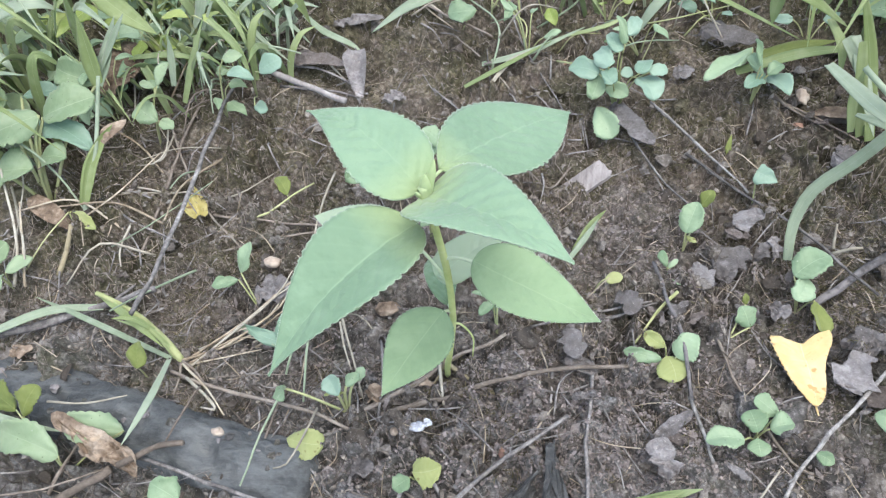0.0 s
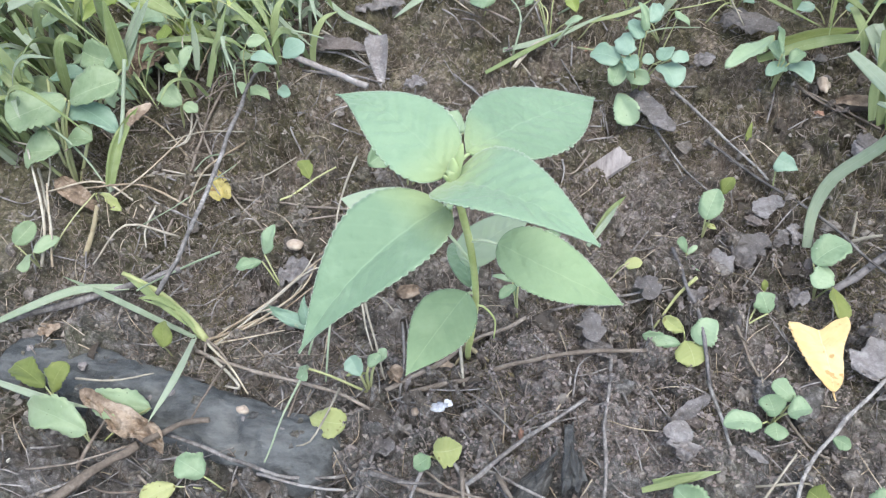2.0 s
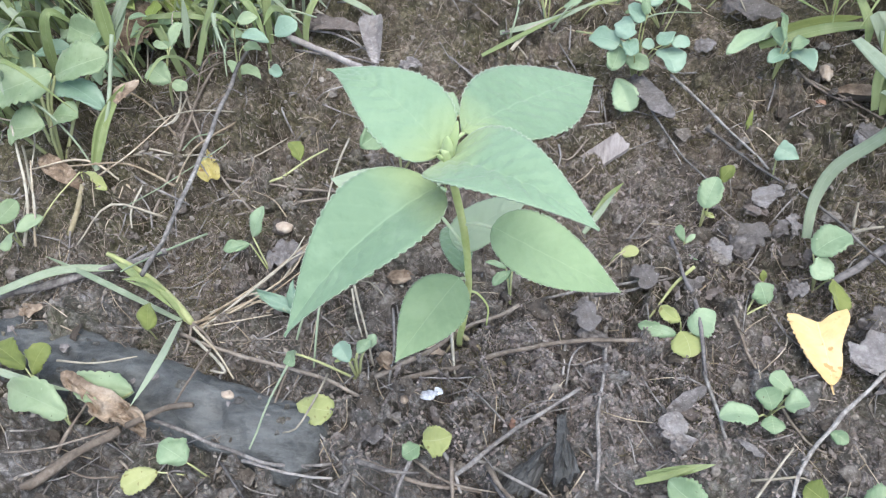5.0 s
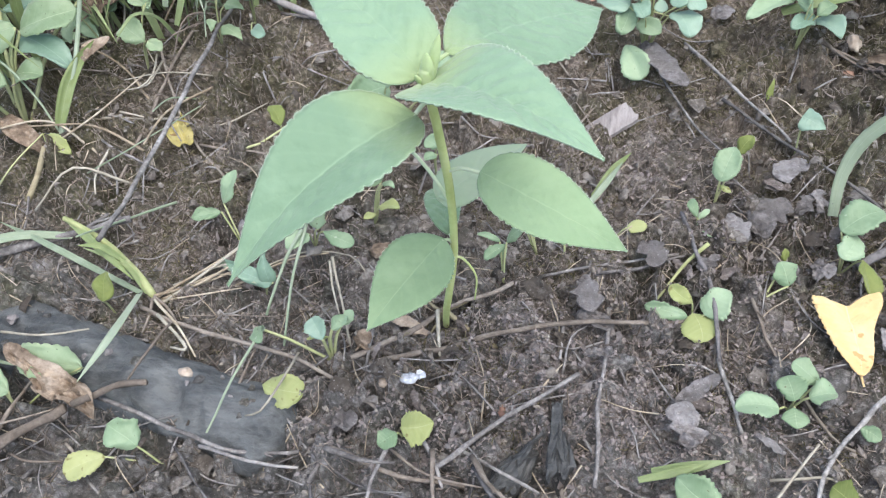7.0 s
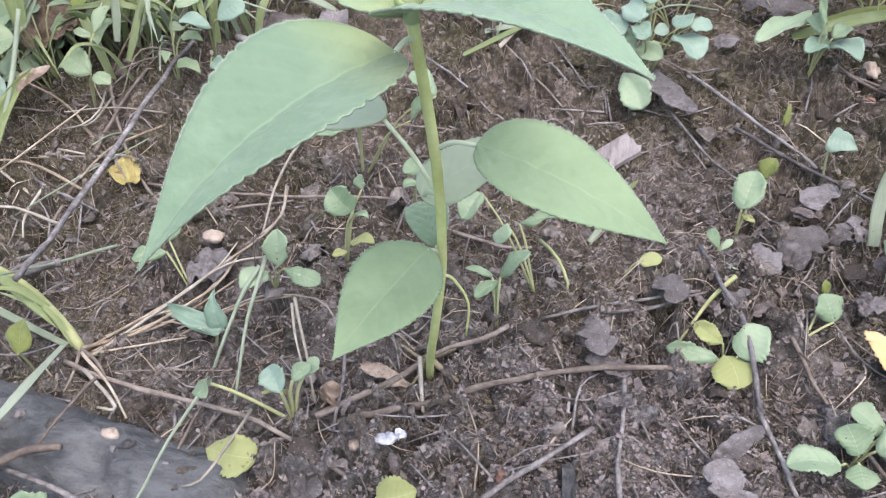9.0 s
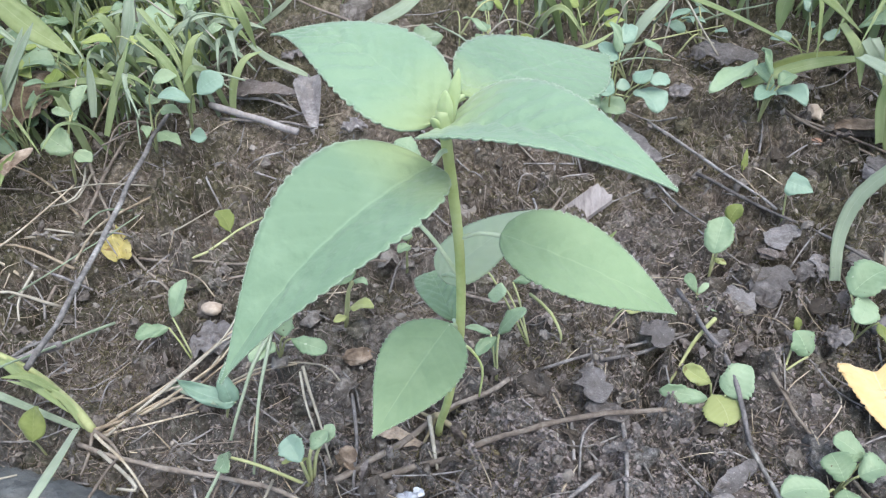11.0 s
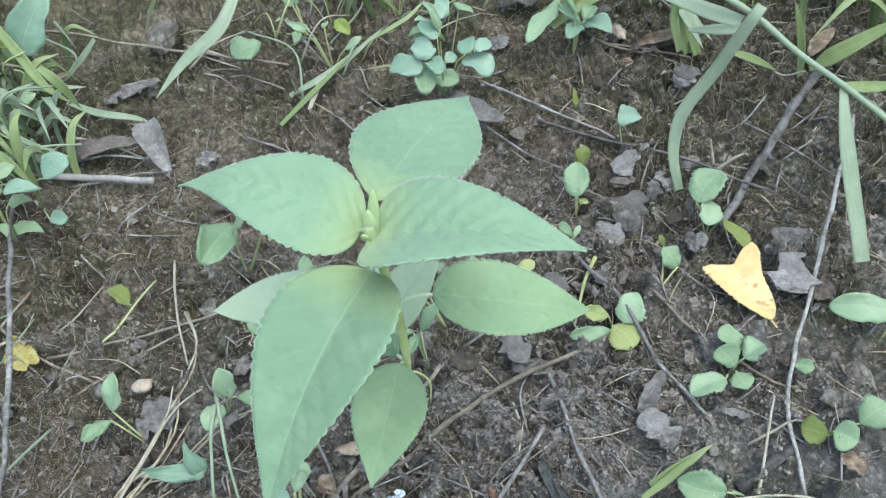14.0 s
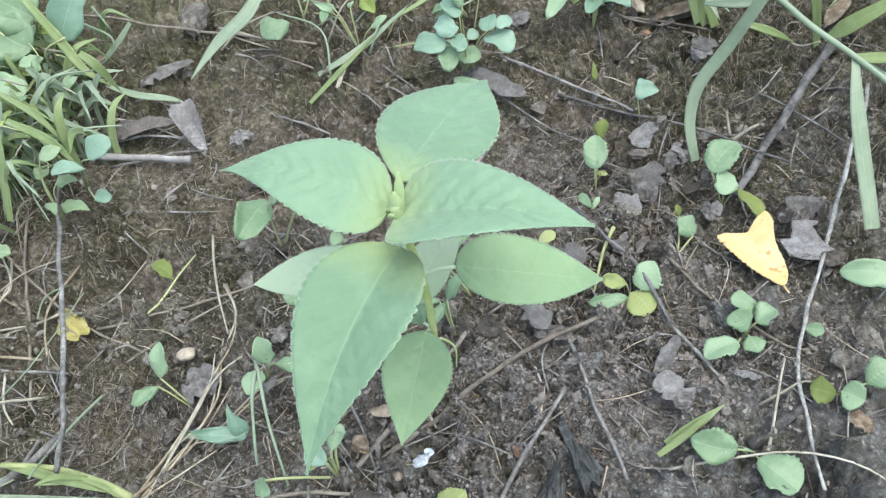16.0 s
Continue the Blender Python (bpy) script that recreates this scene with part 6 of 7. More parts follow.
grass_blade("short pale grass blade in the grass edge", GRASS_PALE, 0.0060, (0.1540, 0.3010, 0.0500), (0.1460, 0.3090, 0.0460), (0.1370, 0.3220, 0.0400), taper=(0.6, 0.3))
grass_blade("pale grass blade at the culm's foot", GRASS_PALE, 0.0085, (0.1380, 0.2860, 0.0700), (0.1320, 0.3040, 0.0660), (0.1230, 0.3350, 0.0600), taper=(0.8, 0.5))
grass_blade("upright olive grass blade in the grass edge", GRASS_YELLOW, 0.0065, (0.1510, 0.3430, 0.0040), (0.1480, 0.3470, 0.0200), (0.1450, 0.3520, 0.0400), (0.1430, 0.3560, 0.0550), taper=(0.8, 0.6))
grass_blade("upright green grass blade in the grass edge", GRASS, 0.0060, (0.2030, 0.3220, 0.0040), (0.2000, 0.3230, 0.0200), (0.1980, 0.3230, 0.0400), (0.2020, 0.3290, 0.0500), taper=(0.8, 0.6))
grass_blade("pale grass blade at the culm's node", GRASS_PALE, 0.0035, (0.1650, 0.2480, 0.0530), (0.1740, 0.2450, 0.0450), (0.1850, 0.2410, 0.0350))
grass_blade("yellow-green grass blade at the culm's node", GRASS_YELLOW, 0.0050, (0.1660, 0.2490, 0.0530), (0.1770, 0.2460, 0.0500), (0.2020, 0.2480, 0.0400))
grass_blade("narrow olive grass blade near the soil", GRASS_YELLOW, 0.0045, (0.1530, 0.3090, 0.0300), (0.1650, 0.3060, 0.0220), (0.1770, 0.3040, 0.0120))
straw("thin dry stalk under the culm", PALE_STRAW, 0.00060, (0.1750, 0.3060, 0.0040), (0.1780, 0.3000, 0.0120), (0.1820, 0.2910, 0.0200))
grass_blade("broad grass blade bowed over bare soil", GRASS, 0.0060, (0.0923, 0.3803, 0.0180), (0.1270, 0.3880, 0.0220), (0.1649, 0.3930, 0.0200))
grass_blade("broad pale grass blade bowed over bare soil", GRASS_PALE, 0.0070, (0.1475, 0.3786, 0.0400), (0.1489, 0.3521, 0.0300), (0.1532, 0.3327, 0.0140))
grass_blade("yellow-green grass blade bowed over bare soil", GRASS_YELLOW, 0.0050, (0.1379, 0.3929, 0.0400), (0.1421, 0.3777, 0.0340), (0.1406, 0.3636, 0.0240))
grass_blade("fine grass tuft blade bowed over bare soil", GRASS_PALE, 0.0040, (-0.0491, 0.4105, 0.0060), (-0.0206, 0.4123, 0.0120), (0.0121, 0.4226, 0.0200))
grass_blade("dry grass tuft blade bowed over bare soil", PALE_STRAW, 0.0030, (-0.0418, 0.3973, 0.0040), (-0.0321, 0.4066, 0.0100), (-0.0189, 0.4123, 0.0140))
grass_blade("grass tuft blade bowed over bare soil", GRASS, 0.0030, (-0.0588, 0.3946, 0.0030), (-0.0337, 0.4047, 0.0100), (-0.0074, 0.4165, 0.0160))
grass_blade("fine grass blade bowed over bare soil", GRASS_YELLOW, 0.0025, (0.0024, 0.4233, 0.0140), (0.0250, 0.4230, 0.0200), (0.0378, 0.4279, 0.0240))
grass_blade("yellowing grass sprig bowed over bare soil", GRASS_YELLOW, 0.0035, (0.0051, 0.2718, 0.0030), (0.0134, 0.2817, 0.0100), (0.0210, 0.2867, 0.0160))
grass_blade("grass sprig bowed over bare soil", GRASS_PALE, 0.0030, (0.0023, 0.2655, 0.0030), (0.0106, 0.2756, 0.0080), (0.0174, 0.2830, 0.0140))
grass_blade("grass blade bowed over bare soil", GRASS, 0.0040, (0.0293, 0.1453, 0.0030), (0.0422, 0.1462, 0.0080), (0.0548, 0.1479, 0.0120))
grass_blade("yellowing grass blade bowed over bare soil", GRASS_YELLOW, 0.0030, (0.0248, 0.1424, 0.0020), (0.0377, 0.1442, 0.0080), (0.0492, 0.1465, 0.0140))
grass_blade("broad yellow-green upright grass blade", GRASS_YELLOW, 0.0100, (-0.2620, 0.3615, 0.0460), (-0.2623, 0.3682, 0.0620), (-0.2622, 0.3767, 0.0840))
grass_blade("broad pale upright grass blade", GRASS_PALE, 0.0090, (-0.2616, 0.3615, 0.0460), (-0.2545, 0.3700, 0.0580), (-0.2456, 0.3832, 0.0760))
twig("pale round grass stalk among weeds", GRASS_PALE, 0.0011, 0.0013, (-0.2519, 0.3524, 0.0600), (-0.2554, 0.3417, 0.0460), (-0.2570, 0.3275, 0.0340), (-0.2625, 0.3126, 0.0180), name="grass_stalk", wobble=0.0, lumps=0.05, category="grass")
grass_blade("folded green grass leaf with a withered tip", GRASS_YELLOW, 0.0070, (-0.2659, 0.3020, 0.0120), (-0.2637, 0.3096, 0.0190), (-0.2603, 0.3192, 0.0270), (-0.2543, 0.3296, 0.0340), (-0.2472, 0.3351, 0.0400), fold=0.8, face=(0.5, -0.6, 0.7))
twig("pale foot of a grass stalk", GRASS_PALE, 0.0013, 0.0016, (-0.2668, 0.3115, 0.0170), (-0.2682, 0.3046, 0.0080), (-0.2675, 0.2987, 0.0010), name="grass_stalk", wobble=0.0, lumps=0.05, category="grass")
grass_blade("broad pale grass blade bowed over bare soil", GRASS_PALE, 0.0090, (-0.3409, 0.3968, 0.0660), (-0.3052, 0.3999, 0.0760), (-0.2948, 0.4117, 0.0600))
grass_blade("broad upright grass blade bowed over bare soil", GRASS, 0.0090, (-0.2843, 0.3937, 0.0300), (-0.2797, 0.3936, 0.0600), (-0.2754, 0.3950, 0.0900))
grass_blade("broad yellow-green leaf blade bowed over bare soil", GRASS_YELLOW, 0.0130, (-0.2688, 0.4083, 0.0800), (-0.2556, 0.4049, 0.0640), (-0.2358, 0.3988, 0.0500))
grass_blade("pale hanging grass blade bowed over bare soil", GRASS_PALE, 0.0080, (-0.2142, 0.4340, 0.0600), (-0.2178, 0.4255, 0.0460), (-0.2296, 0.4221, 0.0300))
grass_blade("grass blade bowed to the soil", GRASS_PALE, 0.0030, (-0.2067, 0.4222, 0.0540), (-0.2254, 0.4129, 0.0240), (-0.2371, 0.3927, 0.0030))
grass_blade("thin grass blade bowed over bare soil", GRASS, 0.0035, (-0.2094, 0.4307, 0.0560), (-0.1956, 0.4190, 0.0400), (-0.1876, 0.4063, 0.0240))
grass_blade("yellow-green grass blade bowed over bare soil", GRASS_YELLOW, 0.0050, (-0.1598, 0.4290, 0.0600), (-0.1550, 0.4259, 0.0500), (-0.1526, 0.4264, 0.0300))
grass_blade("broad yellow-green grass blade bowed over bare soil", GRASS_YELLOW, 0.0080, (0.1043, 0.3859, 0.0700), (0.1222, 0.3856, 0.0600), (0.1472, 0.3904, 0.0360))
grass_blade("upright yellow-green grass stalk bowed over bare soil", GRASS_YELLOW, 0.0070, (0.1551, 0.3403, 0.0030), (0.1517, 0.3652, 0.0400), (0.1406, 0.3754, 0.0800))
grass_blade("pale drooping grass blade bowed over bare soil", GRASS_PALE, 0.0070, (0.1406, 0.3720, 0.0440), (0.1520, 0.3599, 0.0260), (0.1626, 0.3392, 0.0100))
grass_blade("olive green grass blade bowed over bare soil", OLIVE, 0.0070, (0.1083, 0.4047, 0.0080), (0.1274, 0.4007, 0.0160), (0.1460, 0.3970, 0.0220))
grass_blade("pointed green grass blade bowed over bare soil", GRASS, 0.0070, (0.1151, 0.4012, 0.0600), (0.1112, 0.3987, 0.0480), (0.1101, 0.3963, 0.0360))
grass_blade("thin grass runner bowed over bare soil", GRASS, 0.0030, (0.0622, 0.4174, 0.0500), (0.0868, 0.4138, 0.0400), (0.1283, 0.4020, 0.0200))
grass_blade("pale grass blade bowed over bare soil", GRASS_PALE, 0.0060, (0.0623, 0.4286, 0.0400), (0.0502, 0.4224, 0.0300), (0.0398, 0.4178, 0.0140))
grass_blade("grass blade bowed over bare soil", GRASS_PALE, 0.0050, (-0.2611, 0.3654, 0.0500), (-0.2449, 0.3738, 0.0700), (-0.2371, 0.3796, 0.0800))
grass_blade("grass blade bowed over bare soil", GRASS, 0.0050, (-0.2271, 0.3791, 0.0140), (-0.2181, 0.3908, 0.0340), (-0.2066, 0.4033, 0.0560))
grass_blade("grass blade bowed over bare soil", GRASS_PALE, 0.0050, (-0.2345, 0.3879, 0.0200), (-0.2332, 0.3970, 0.0340), (-0.2324, 0.4028, 0.0460))
grass_blade("arching grass blade bowed over bare soil", GRASS, 0.0040, (-0.2649, 0.4041, 0.0300), (-0.2321, 0.3995, 0.0340), (-0.2139, 0.4070, 0.0200))
grass_blade("pale grass blade bowed over bare soil", GRASS_PALE, 0.0050, (-0.3461, 0.3967, 0.0500), (-0.3354, 0.3901, 0.0440), (-0.3322, 0.3874, 0.0360))
grass_blade("grass blade bowed over bare soil", GRASS, 0.0045, (-0.2001, 0.3975, 0.0600), (-0.1859, 0.3889, 0.0460), (-0.1784, 0.3779, 0.0300))
grass_blade("yellow-green grass blade near the camera", GRASS_YELLOW, 0.0040, (-0.2271, 0.2345, 0.0200), (-0.2087, 0.2220, 0.0180), (-0.1883, 0.2082, 0.0140))
grass_blade("grass blade bowed over bare soil", GRASS_PALE, 0.0030, (-0.1572, 0.2262, 0.0040), (-0.1431, 0.2168, 0.0100), (-0.1332, 0.2103, 0.0120))
grass_blade("pale grass blade bowed over bare soil", GRASS_PALE, 0.0030, (-0.2027, 0.4440, 0.0300), (-0.1872, 0.4252, 0.0240), (-0.1655, 0.4072, 0.0180))
grass_blade("broad grass blade bowed over bare soil", GRASS, 0.0050, (0.1445, 0.3403, 0.0100), (0.1424, 0.3446, 0.0300), (0.1442, 0.3444, 0.0500))
grass_blade("grass blade bowed over bare soil", GRASS, 0.0050, (0.1855, 0.2978, 0.0100), (0.1837, 0.3009, 0.0300), (0.1810, 0.3072, 0.0500))

# ---- small bits ----
clod("white flake of ash on dark soil", WHITE, (-0.0620, 0.1755, 0.0040), (0.0027, 0.0022, 0.0017), 3, name="white_flake", angular=1.2, detail=3)
clod("small white crumb on dark soil", WHITE, (-0.0585, 0.1772, 0.0035), (0.0014, 0.0016, 0.0012), 21, name="white_crumb", angular=1.1, detail=2)
clod("small reddish shell bit lying on the soil", RED, (-0.0247, 0.1648, 0.0020), (0.0022, 0.0028, 0.0014), 4, name="shell_bit", angular=0.5)
clod("small pale pebble lying on the soil", STONE, (-0.0733, 0.1737, 0.0020), (0.0020, 0.0020, 0.0015), 5, name="pebble")
clod("reddish brown bit in soil", RED, (0.1233, 0.3546, 0.0010), (0.0030, 0.0024, 0.0016), 8, name="shell_bit", angular=0.4)
clod("pale pinkish bit of bark", STONE, (0.1283, 0.3747, 0.0030), (0.0030, 0.0050, 0.0030), 9, name="pebble", angular=0.5)
clod("reddish curled shell lying on the soil", RED, (-0.0010, 0.4115, 0.0030), (0.0026, 0.0022, 0.0012), 10, name="shell_bit")
clod("small pink chip on the charred wood", STONE, (-0.1472, 0.1635, 0.0190), (0.0024, 0.0020, 0.0020), 11, name="pebble", angular=0.5)
clod("brown lump of bark behind the seedling", DEAD_BROWN, (-0.0853, 0.2378, 0.0020), (0.0060, 0.0040, 0.0024), 12, name="bark_lump", category="bark", angular=0.5)
clod("pale pebble half in soil", STONE, (-0.1508, 0.2669, 0.0020), (0.0044, 0.0032, 0.0024), 17, name="pebble", angular=0.3)


# ---- grass at the edges of the bare soil ----
LAWN = ("tuft of bright green grass at the soil's edge", "tuft of long bowed green grass blades", "thin tuft of yellowing grass")
spot = random.Random(11)
for k, (x0, x1, y0, y1, n, tall) in enumerate(((-0.43, -0.27, 0.40, 0.60, 16, 0.12), (-0.30, -0.21, 0.56, 0.66, 6, 0.08), (-0.44, -0.33, 0.30, 0.42, 6, 0.09),
                                               (0.18, 0.36, 0.36, 0.56, 12, 0.11), (-0.16, 0.16, 0.56, 0.70, 12, 0.09), (0.10, 0.24, 0.46, 0.58, 5, 0.08), (-0.29, -0.24, 0.44, 0.56, 5, 0.07), (0.22, 0.36, 0.26, 0.38, 6, 0.08))):
    for i in range(n):
        grass_tuft(LAWN[(i + k) % 3], (spot.uniform(x0, x1), spot.uniform(y0, y1)), 100 * k + i, blades=9, tall=tall, spread=0.025)


DRY = ("thin dry stalk leaning at the grass edge", "pale straw caught in the weeds", "bent bleached straw near a twig")
for i in range(34):
    x, y, a = spot.uniform(-0.29, -0.19), spot.uniform(0.26, 0.5), spot.uniform(0, 6.283)
    d, z = spot.uniform(0.03, 0.07), height(x, y)
    straw(DRY[i % 3], (PALE_STRAW, STRAW, BARK_BROWN, GRASS_PALE)[i % 4], spot.uniform(0.0004, 0.0008), (x, y, z), (x + 0.5 * d * math.cos(a), y + 0.5 * d * math.sin(a), z + spot.uniform(0.004, 0.02)),
          (x + d * math.cos(a + 0.3), y + d * math.sin(a + 0.3), z + spot.uniform(0.0, 0.03)))


STALKS = ("pale thin weed stalk in the grass edge", "yellow-green stalk tangled in weeds", "bleached stalk leaning on weeds")
for i in range(46):
    x, y, a = spot.uniform(-0.24, -0.188), spot.uniform(0.41, 0.52), spot.uniform(0, 6.283)
    d, z, h = spot.uniform(0.02, 0.05), height(x, y), spot.uniform(0.012, 0.05)
    straw(STALKS[i % 3], (GRASS_PALE, STEM, PALE_STRAW)[i % 3], spot.uniform(0.0004, 0.0009), (x, y, z), (x + 0.4 * d * math.cos(a), y + 0.4 * d * math.sin(a), z + h), (x + d * math.cos(a + 0.4), y + d * math.sin(a + 0.4), z + h * spot.uniform(0.6, 1.3)))
for i in range(9):
    x, y = spot.uniform(-0.245, -0.19), spot.uniform(0.42, 0.52)
    z, leaves = height(x, y), []
    for k in range(5):
        a, h = spot.uniform(0, 6.283), spot.uniform(0.008, 0.04)
        b = Vector((x + 0.01 * math.cos(a), y + 0.01 * math.sin(a), z + h))
        d = spot.uniform(0.007, 0.015)
        leaves.append((b, b + Vector((d * math.cos(a), d * math.sin(a), spot.uniform(-0.004, 0.006))), d * spot.uniform(0.4, 0.65)))
    weed("small pale leafy weed tangled in stalks", (x, y), leaves, (GREEN, LIME)[i % 2], shape=(0.5, 0.8), name="grass_weed")


EDGE = ("pale yellow-green tuft of short grass", "tangled tuft of pale grass", "thin tuft of bleached grass")
for i in range(15):
    grass_tuft(EDGE[i % 3], (spot.uniform(-0.3, -0.19), spot.uniform(0.4, 0.53)), 1300 + i, blades=9, tall=0.05, spread=0.03, wide=0.0042, lean=(0.3, -0.3))
for i in range(12):
    x, y = spot.uniform(-0.31, -0.2), spot.uniform(0.38, 0.5)
    z, leaves = height(x, y), []
    for k in range(5):
        a, h, d = spot.uniform(0, 6.283), spot.uniform(0.01, 0.045), spot.uniform(0.009, 0.018)
        b = Vector((x + 0.012 * math.cos(a), y + 0.012 * math.sin(a), z + h))
        leaves.append((b, b + Vector((d * math.cos(a), d * math.sin(a), spot.uniform(-0.006, 0.006))), d * spot.uniform(0.45, 0.7)))
    weed("pale leafy weed tangled in grass", (x, y), leaves, (PALE_WEED, LIME, GREEN)[i % 3], shape=(0.6, 0.8), name="grass_weed")
BACK = ("fine pale grass stalk behind the bare soil", "thin yellow-green stalk behind the bare soil", "bleached curling stalk behind the bare soil")
for i in range(44):
    x, y, a = spot.uniform(-0.05, 0.13), spot.uniform(0.405, 0.5), spot.gauss(0.2, 0.9)
    d, z, h = spot.uniform(0.02, 0.07), height(x, y), spot.uniform(0.006, 0.035)
    straw(BACK[i % 3], (GRASS_PALE, STEM, PALE_STRAW)[i % 3], spot.uniform(0.0004, 0.0008), (x, y, z + 0.3 * h), (x + 0.4 * d * math.cos(a), y + 0.4 * d * math.sin(a), z + h), (x + d * math.cos(a + 0.5), y + d * math.sin(a + 0.5), z + h * spot.uniform(0.2, 1.0)))
for i in range(14):
    grass_tuft(LAWN[i % 3], (spot.uniform(-0.04, 0.2), spot.uniform(0.45, 0.55)), 900 + i, blades=8, tall=0.06, spread=0.03, wide=0.004)
for i in range(10):
    x, y = spot.uniform(-0.04, 0.14), spot.uniform(0.42, 0.52)
    z, leaves = height(x, y), []
    for k in range(4):
        a, h, d = spot.uniform(0, 6.283), spot.uniform(0.008, 0.03), spot.uniform(0.006, 0.013)
        b = Vector((x + 0.01 * math.cos(a), y + 0.01 * math.sin(a), z + h))
        leaves.append((b, b + Vector((d * math.cos(a), d * math.sin(a), spot.uniform(-0.004, 0.006))), d * spot.uniform(0.4, 0.65)))
    weed("small pale leafy weed behind the bare soil", (x, y), leaves, (GREEN, LIME, BLUE)[i % 3], shape=(0.5, 0.8), name="grass_weed")


def joined(name, makers, material, label, category, smooth=True):
    """Many small pieces nobody could count, in one mesh."""
    verts, faces, uv = [], [], []
    for v, f, u in makers:
        o = len(verts)
        verts.extend(v)
        faces.extend(tuple(o + i for i in q) for q in f)
        if u:
            uv.extend(u)
    ob = new(name, mesh_of(name, verts, faces, material, uv or None, smooth))
    return tagged(ob, label, category, kind="stuff")


def far_blades(rnd, n):
    for _ in range(n):
        while True:
            a, far = rnd.uniform(0, 6.283), 0.47 + rnd.expovariate(1 / 0.9)
            x, y = -0.05 + far * math.cos(a), 0.28 + far * math.sin(a)
            if y > -0.2 or far > 0.9:
                break
        b = Vector((x, y, height(x, y) - 0.001))
        h, a = rnd.uniform(0.04, 0.13), rnd.uniform(0, 6.283)
        o = Vector((math.cos(a), math.sin(a), 0)) * h * rnd.uniform(0.2, 0.8)
        w = Vector((-o.y, o.x, 0)).normalized() * rnd.uniform(0.0015, 0.003)
        mid, tip, d = b + o * 0.4 + Vector((0, 0, h * 0.7)), b + o + Vector((0, 0, h)), Vector((0, 0, 0.0004)) - o.normalized() * 0.0006
        yield [b - w, b + w, b + d, mid - w, mid + w, mid + d, tip], ((0, 1, 4, 3), (1, 2, 5, 4), (2, 0, 3, 5), (3, 4, 6), (4, 5, 6), (5, 3, 6)), [(0, 0), (1, 0), (0.5, 0), (0, 0.6), (1, 0.6), (0.5, 0.6), (0.5, 1)]


def crumbs(rnd, n, small=0.0005):
    g = (1 + 5**0.5) / 2
    ball = [Vector(p).normalized() for p in ((-1, g, 0), (1, g, 0), (-1, -g, 0), (1, -g, 0), (0, -1, g), (0, 1, g), (0, -1, -g), (0, 1, -g), (g, 0, -1), (g, 0, 1), (-g, 0, -1), (-g, 0, 1))]
    tri = ((0, 11, 5), (0, 5, 1), (0, 1, 7), (0, 7, 10), (0, 10, 11), (1, 5, 9), (5, 11, 4), (11, 10, 2), (10, 7, 6), (7, 1, 8), (3, 9, 4), (3, 4, 2), (3, 2, 6), (3, 6, 8), (3, 8, 9), (4, 9, 5), (2, 4, 11), (6, 2, 10), (8, 6, 7), (9, 8, 1))
    for _ in range(n):
        x, y = rnd.uniform(-0.36, 0.30), rnd.triangular(0.09, 0.6, 0.2)
        r = min(0.0021, small + rnd.expovariate(1 / (small * 1.1)))
        z = height(x, y) + r * 0.1
        turn = Euler((rnd.uniform(0, 6), rnd.uniform(0, 6), rnd.uniform(0, 6))).to_matrix()
        sx, sy, sz = rnd.uniform(0.5, 1.3), rnd.uniform(0.7, 1.5), rnd.uniform(0.4, 0.9)
        pts = [b * rnd.uniform(0.55, 1.3) for b in ball]
        yield [Vector((x, y, z)) + r * (turn @ Vector((q.x * sx, q.y * sy, q.z * sz))) for q in pts], tri, None


def fibres(rnd, n, r, long):
    for _ in range(n):
        x, y, a, d = rnd.uniform(-0.36, 0.30), rnd.triangular(0.09, 0.6, 0.2), rnd.uniform(0, 6.283), rnd.uniform(0.3, 1) * long
        bend = rnd.uniform(-0.5, 0.5)
        pts = []
        for s in (0, 0.5, 1):
            px, py = x + d * s * math.cos(a + bend * s), y + d * s * math.sin(a + bend * s)
            pts.append(Vector((px, py, height(px, py) + r + rnd.uniform(0, 0.12) * d)))
        v, f = tube(pts, r * rnd.uniform(0.6, 1.2), r * 0.5, steps=6, sides=4)
        yield v, f, None


def lumps_of(rnd, n):
    bm = bmesh.new()
    bmesh.ops.create_icosphere(bm, subdivisions=3, radius=1.0)
    ball, faces = [v.co.copy() for v in bm.verts], [tuple(v.index for v in f.verts) for f in bm.faces]
    bm.free()
    for _ in range(n):
        x, y = rnd.uniform(-0.16, 0.22), rnd.triangular(0.12, 0.46, 0.24)
        r = min(0.0058, 0.002 + rnd.expovariate(1 / 0.0016))
        sx, sy, a, o = rnd.uniform(0.8, 1.6), rnd.uniform(0.7, 1.1), rnd.uniform(0, 3.14), Vector((rnd.uniform(0, 50), rnd.uniform(0, 50), 0))
        at, verts = Vector((x, y, height(x, y) - 0.15 * r)), []
        for p in ball:
            k = 1 + 0.45 * noise.noise(p * 1.3 + o) + 0.35 * noise.noise(p * 3.1 + o) + 0.25 * noise.noise(p * 6 + o) + 0.14 * noise.noise(p * 13 + o)
            q = Vector((p.x * sx, p.y * sy, p.z * 0.65)) * k * r
            verts.append(at + Vector((q.x * math.cos(a) - q.y * math.sin(a), q.x * math.sin(a) + q.y * math.cos(a), q.z)))
        whole("soil_clod", verts, faces, SOIL, "crumbly half-buried lump of grey-brown soil", "soil", "clods of soil")


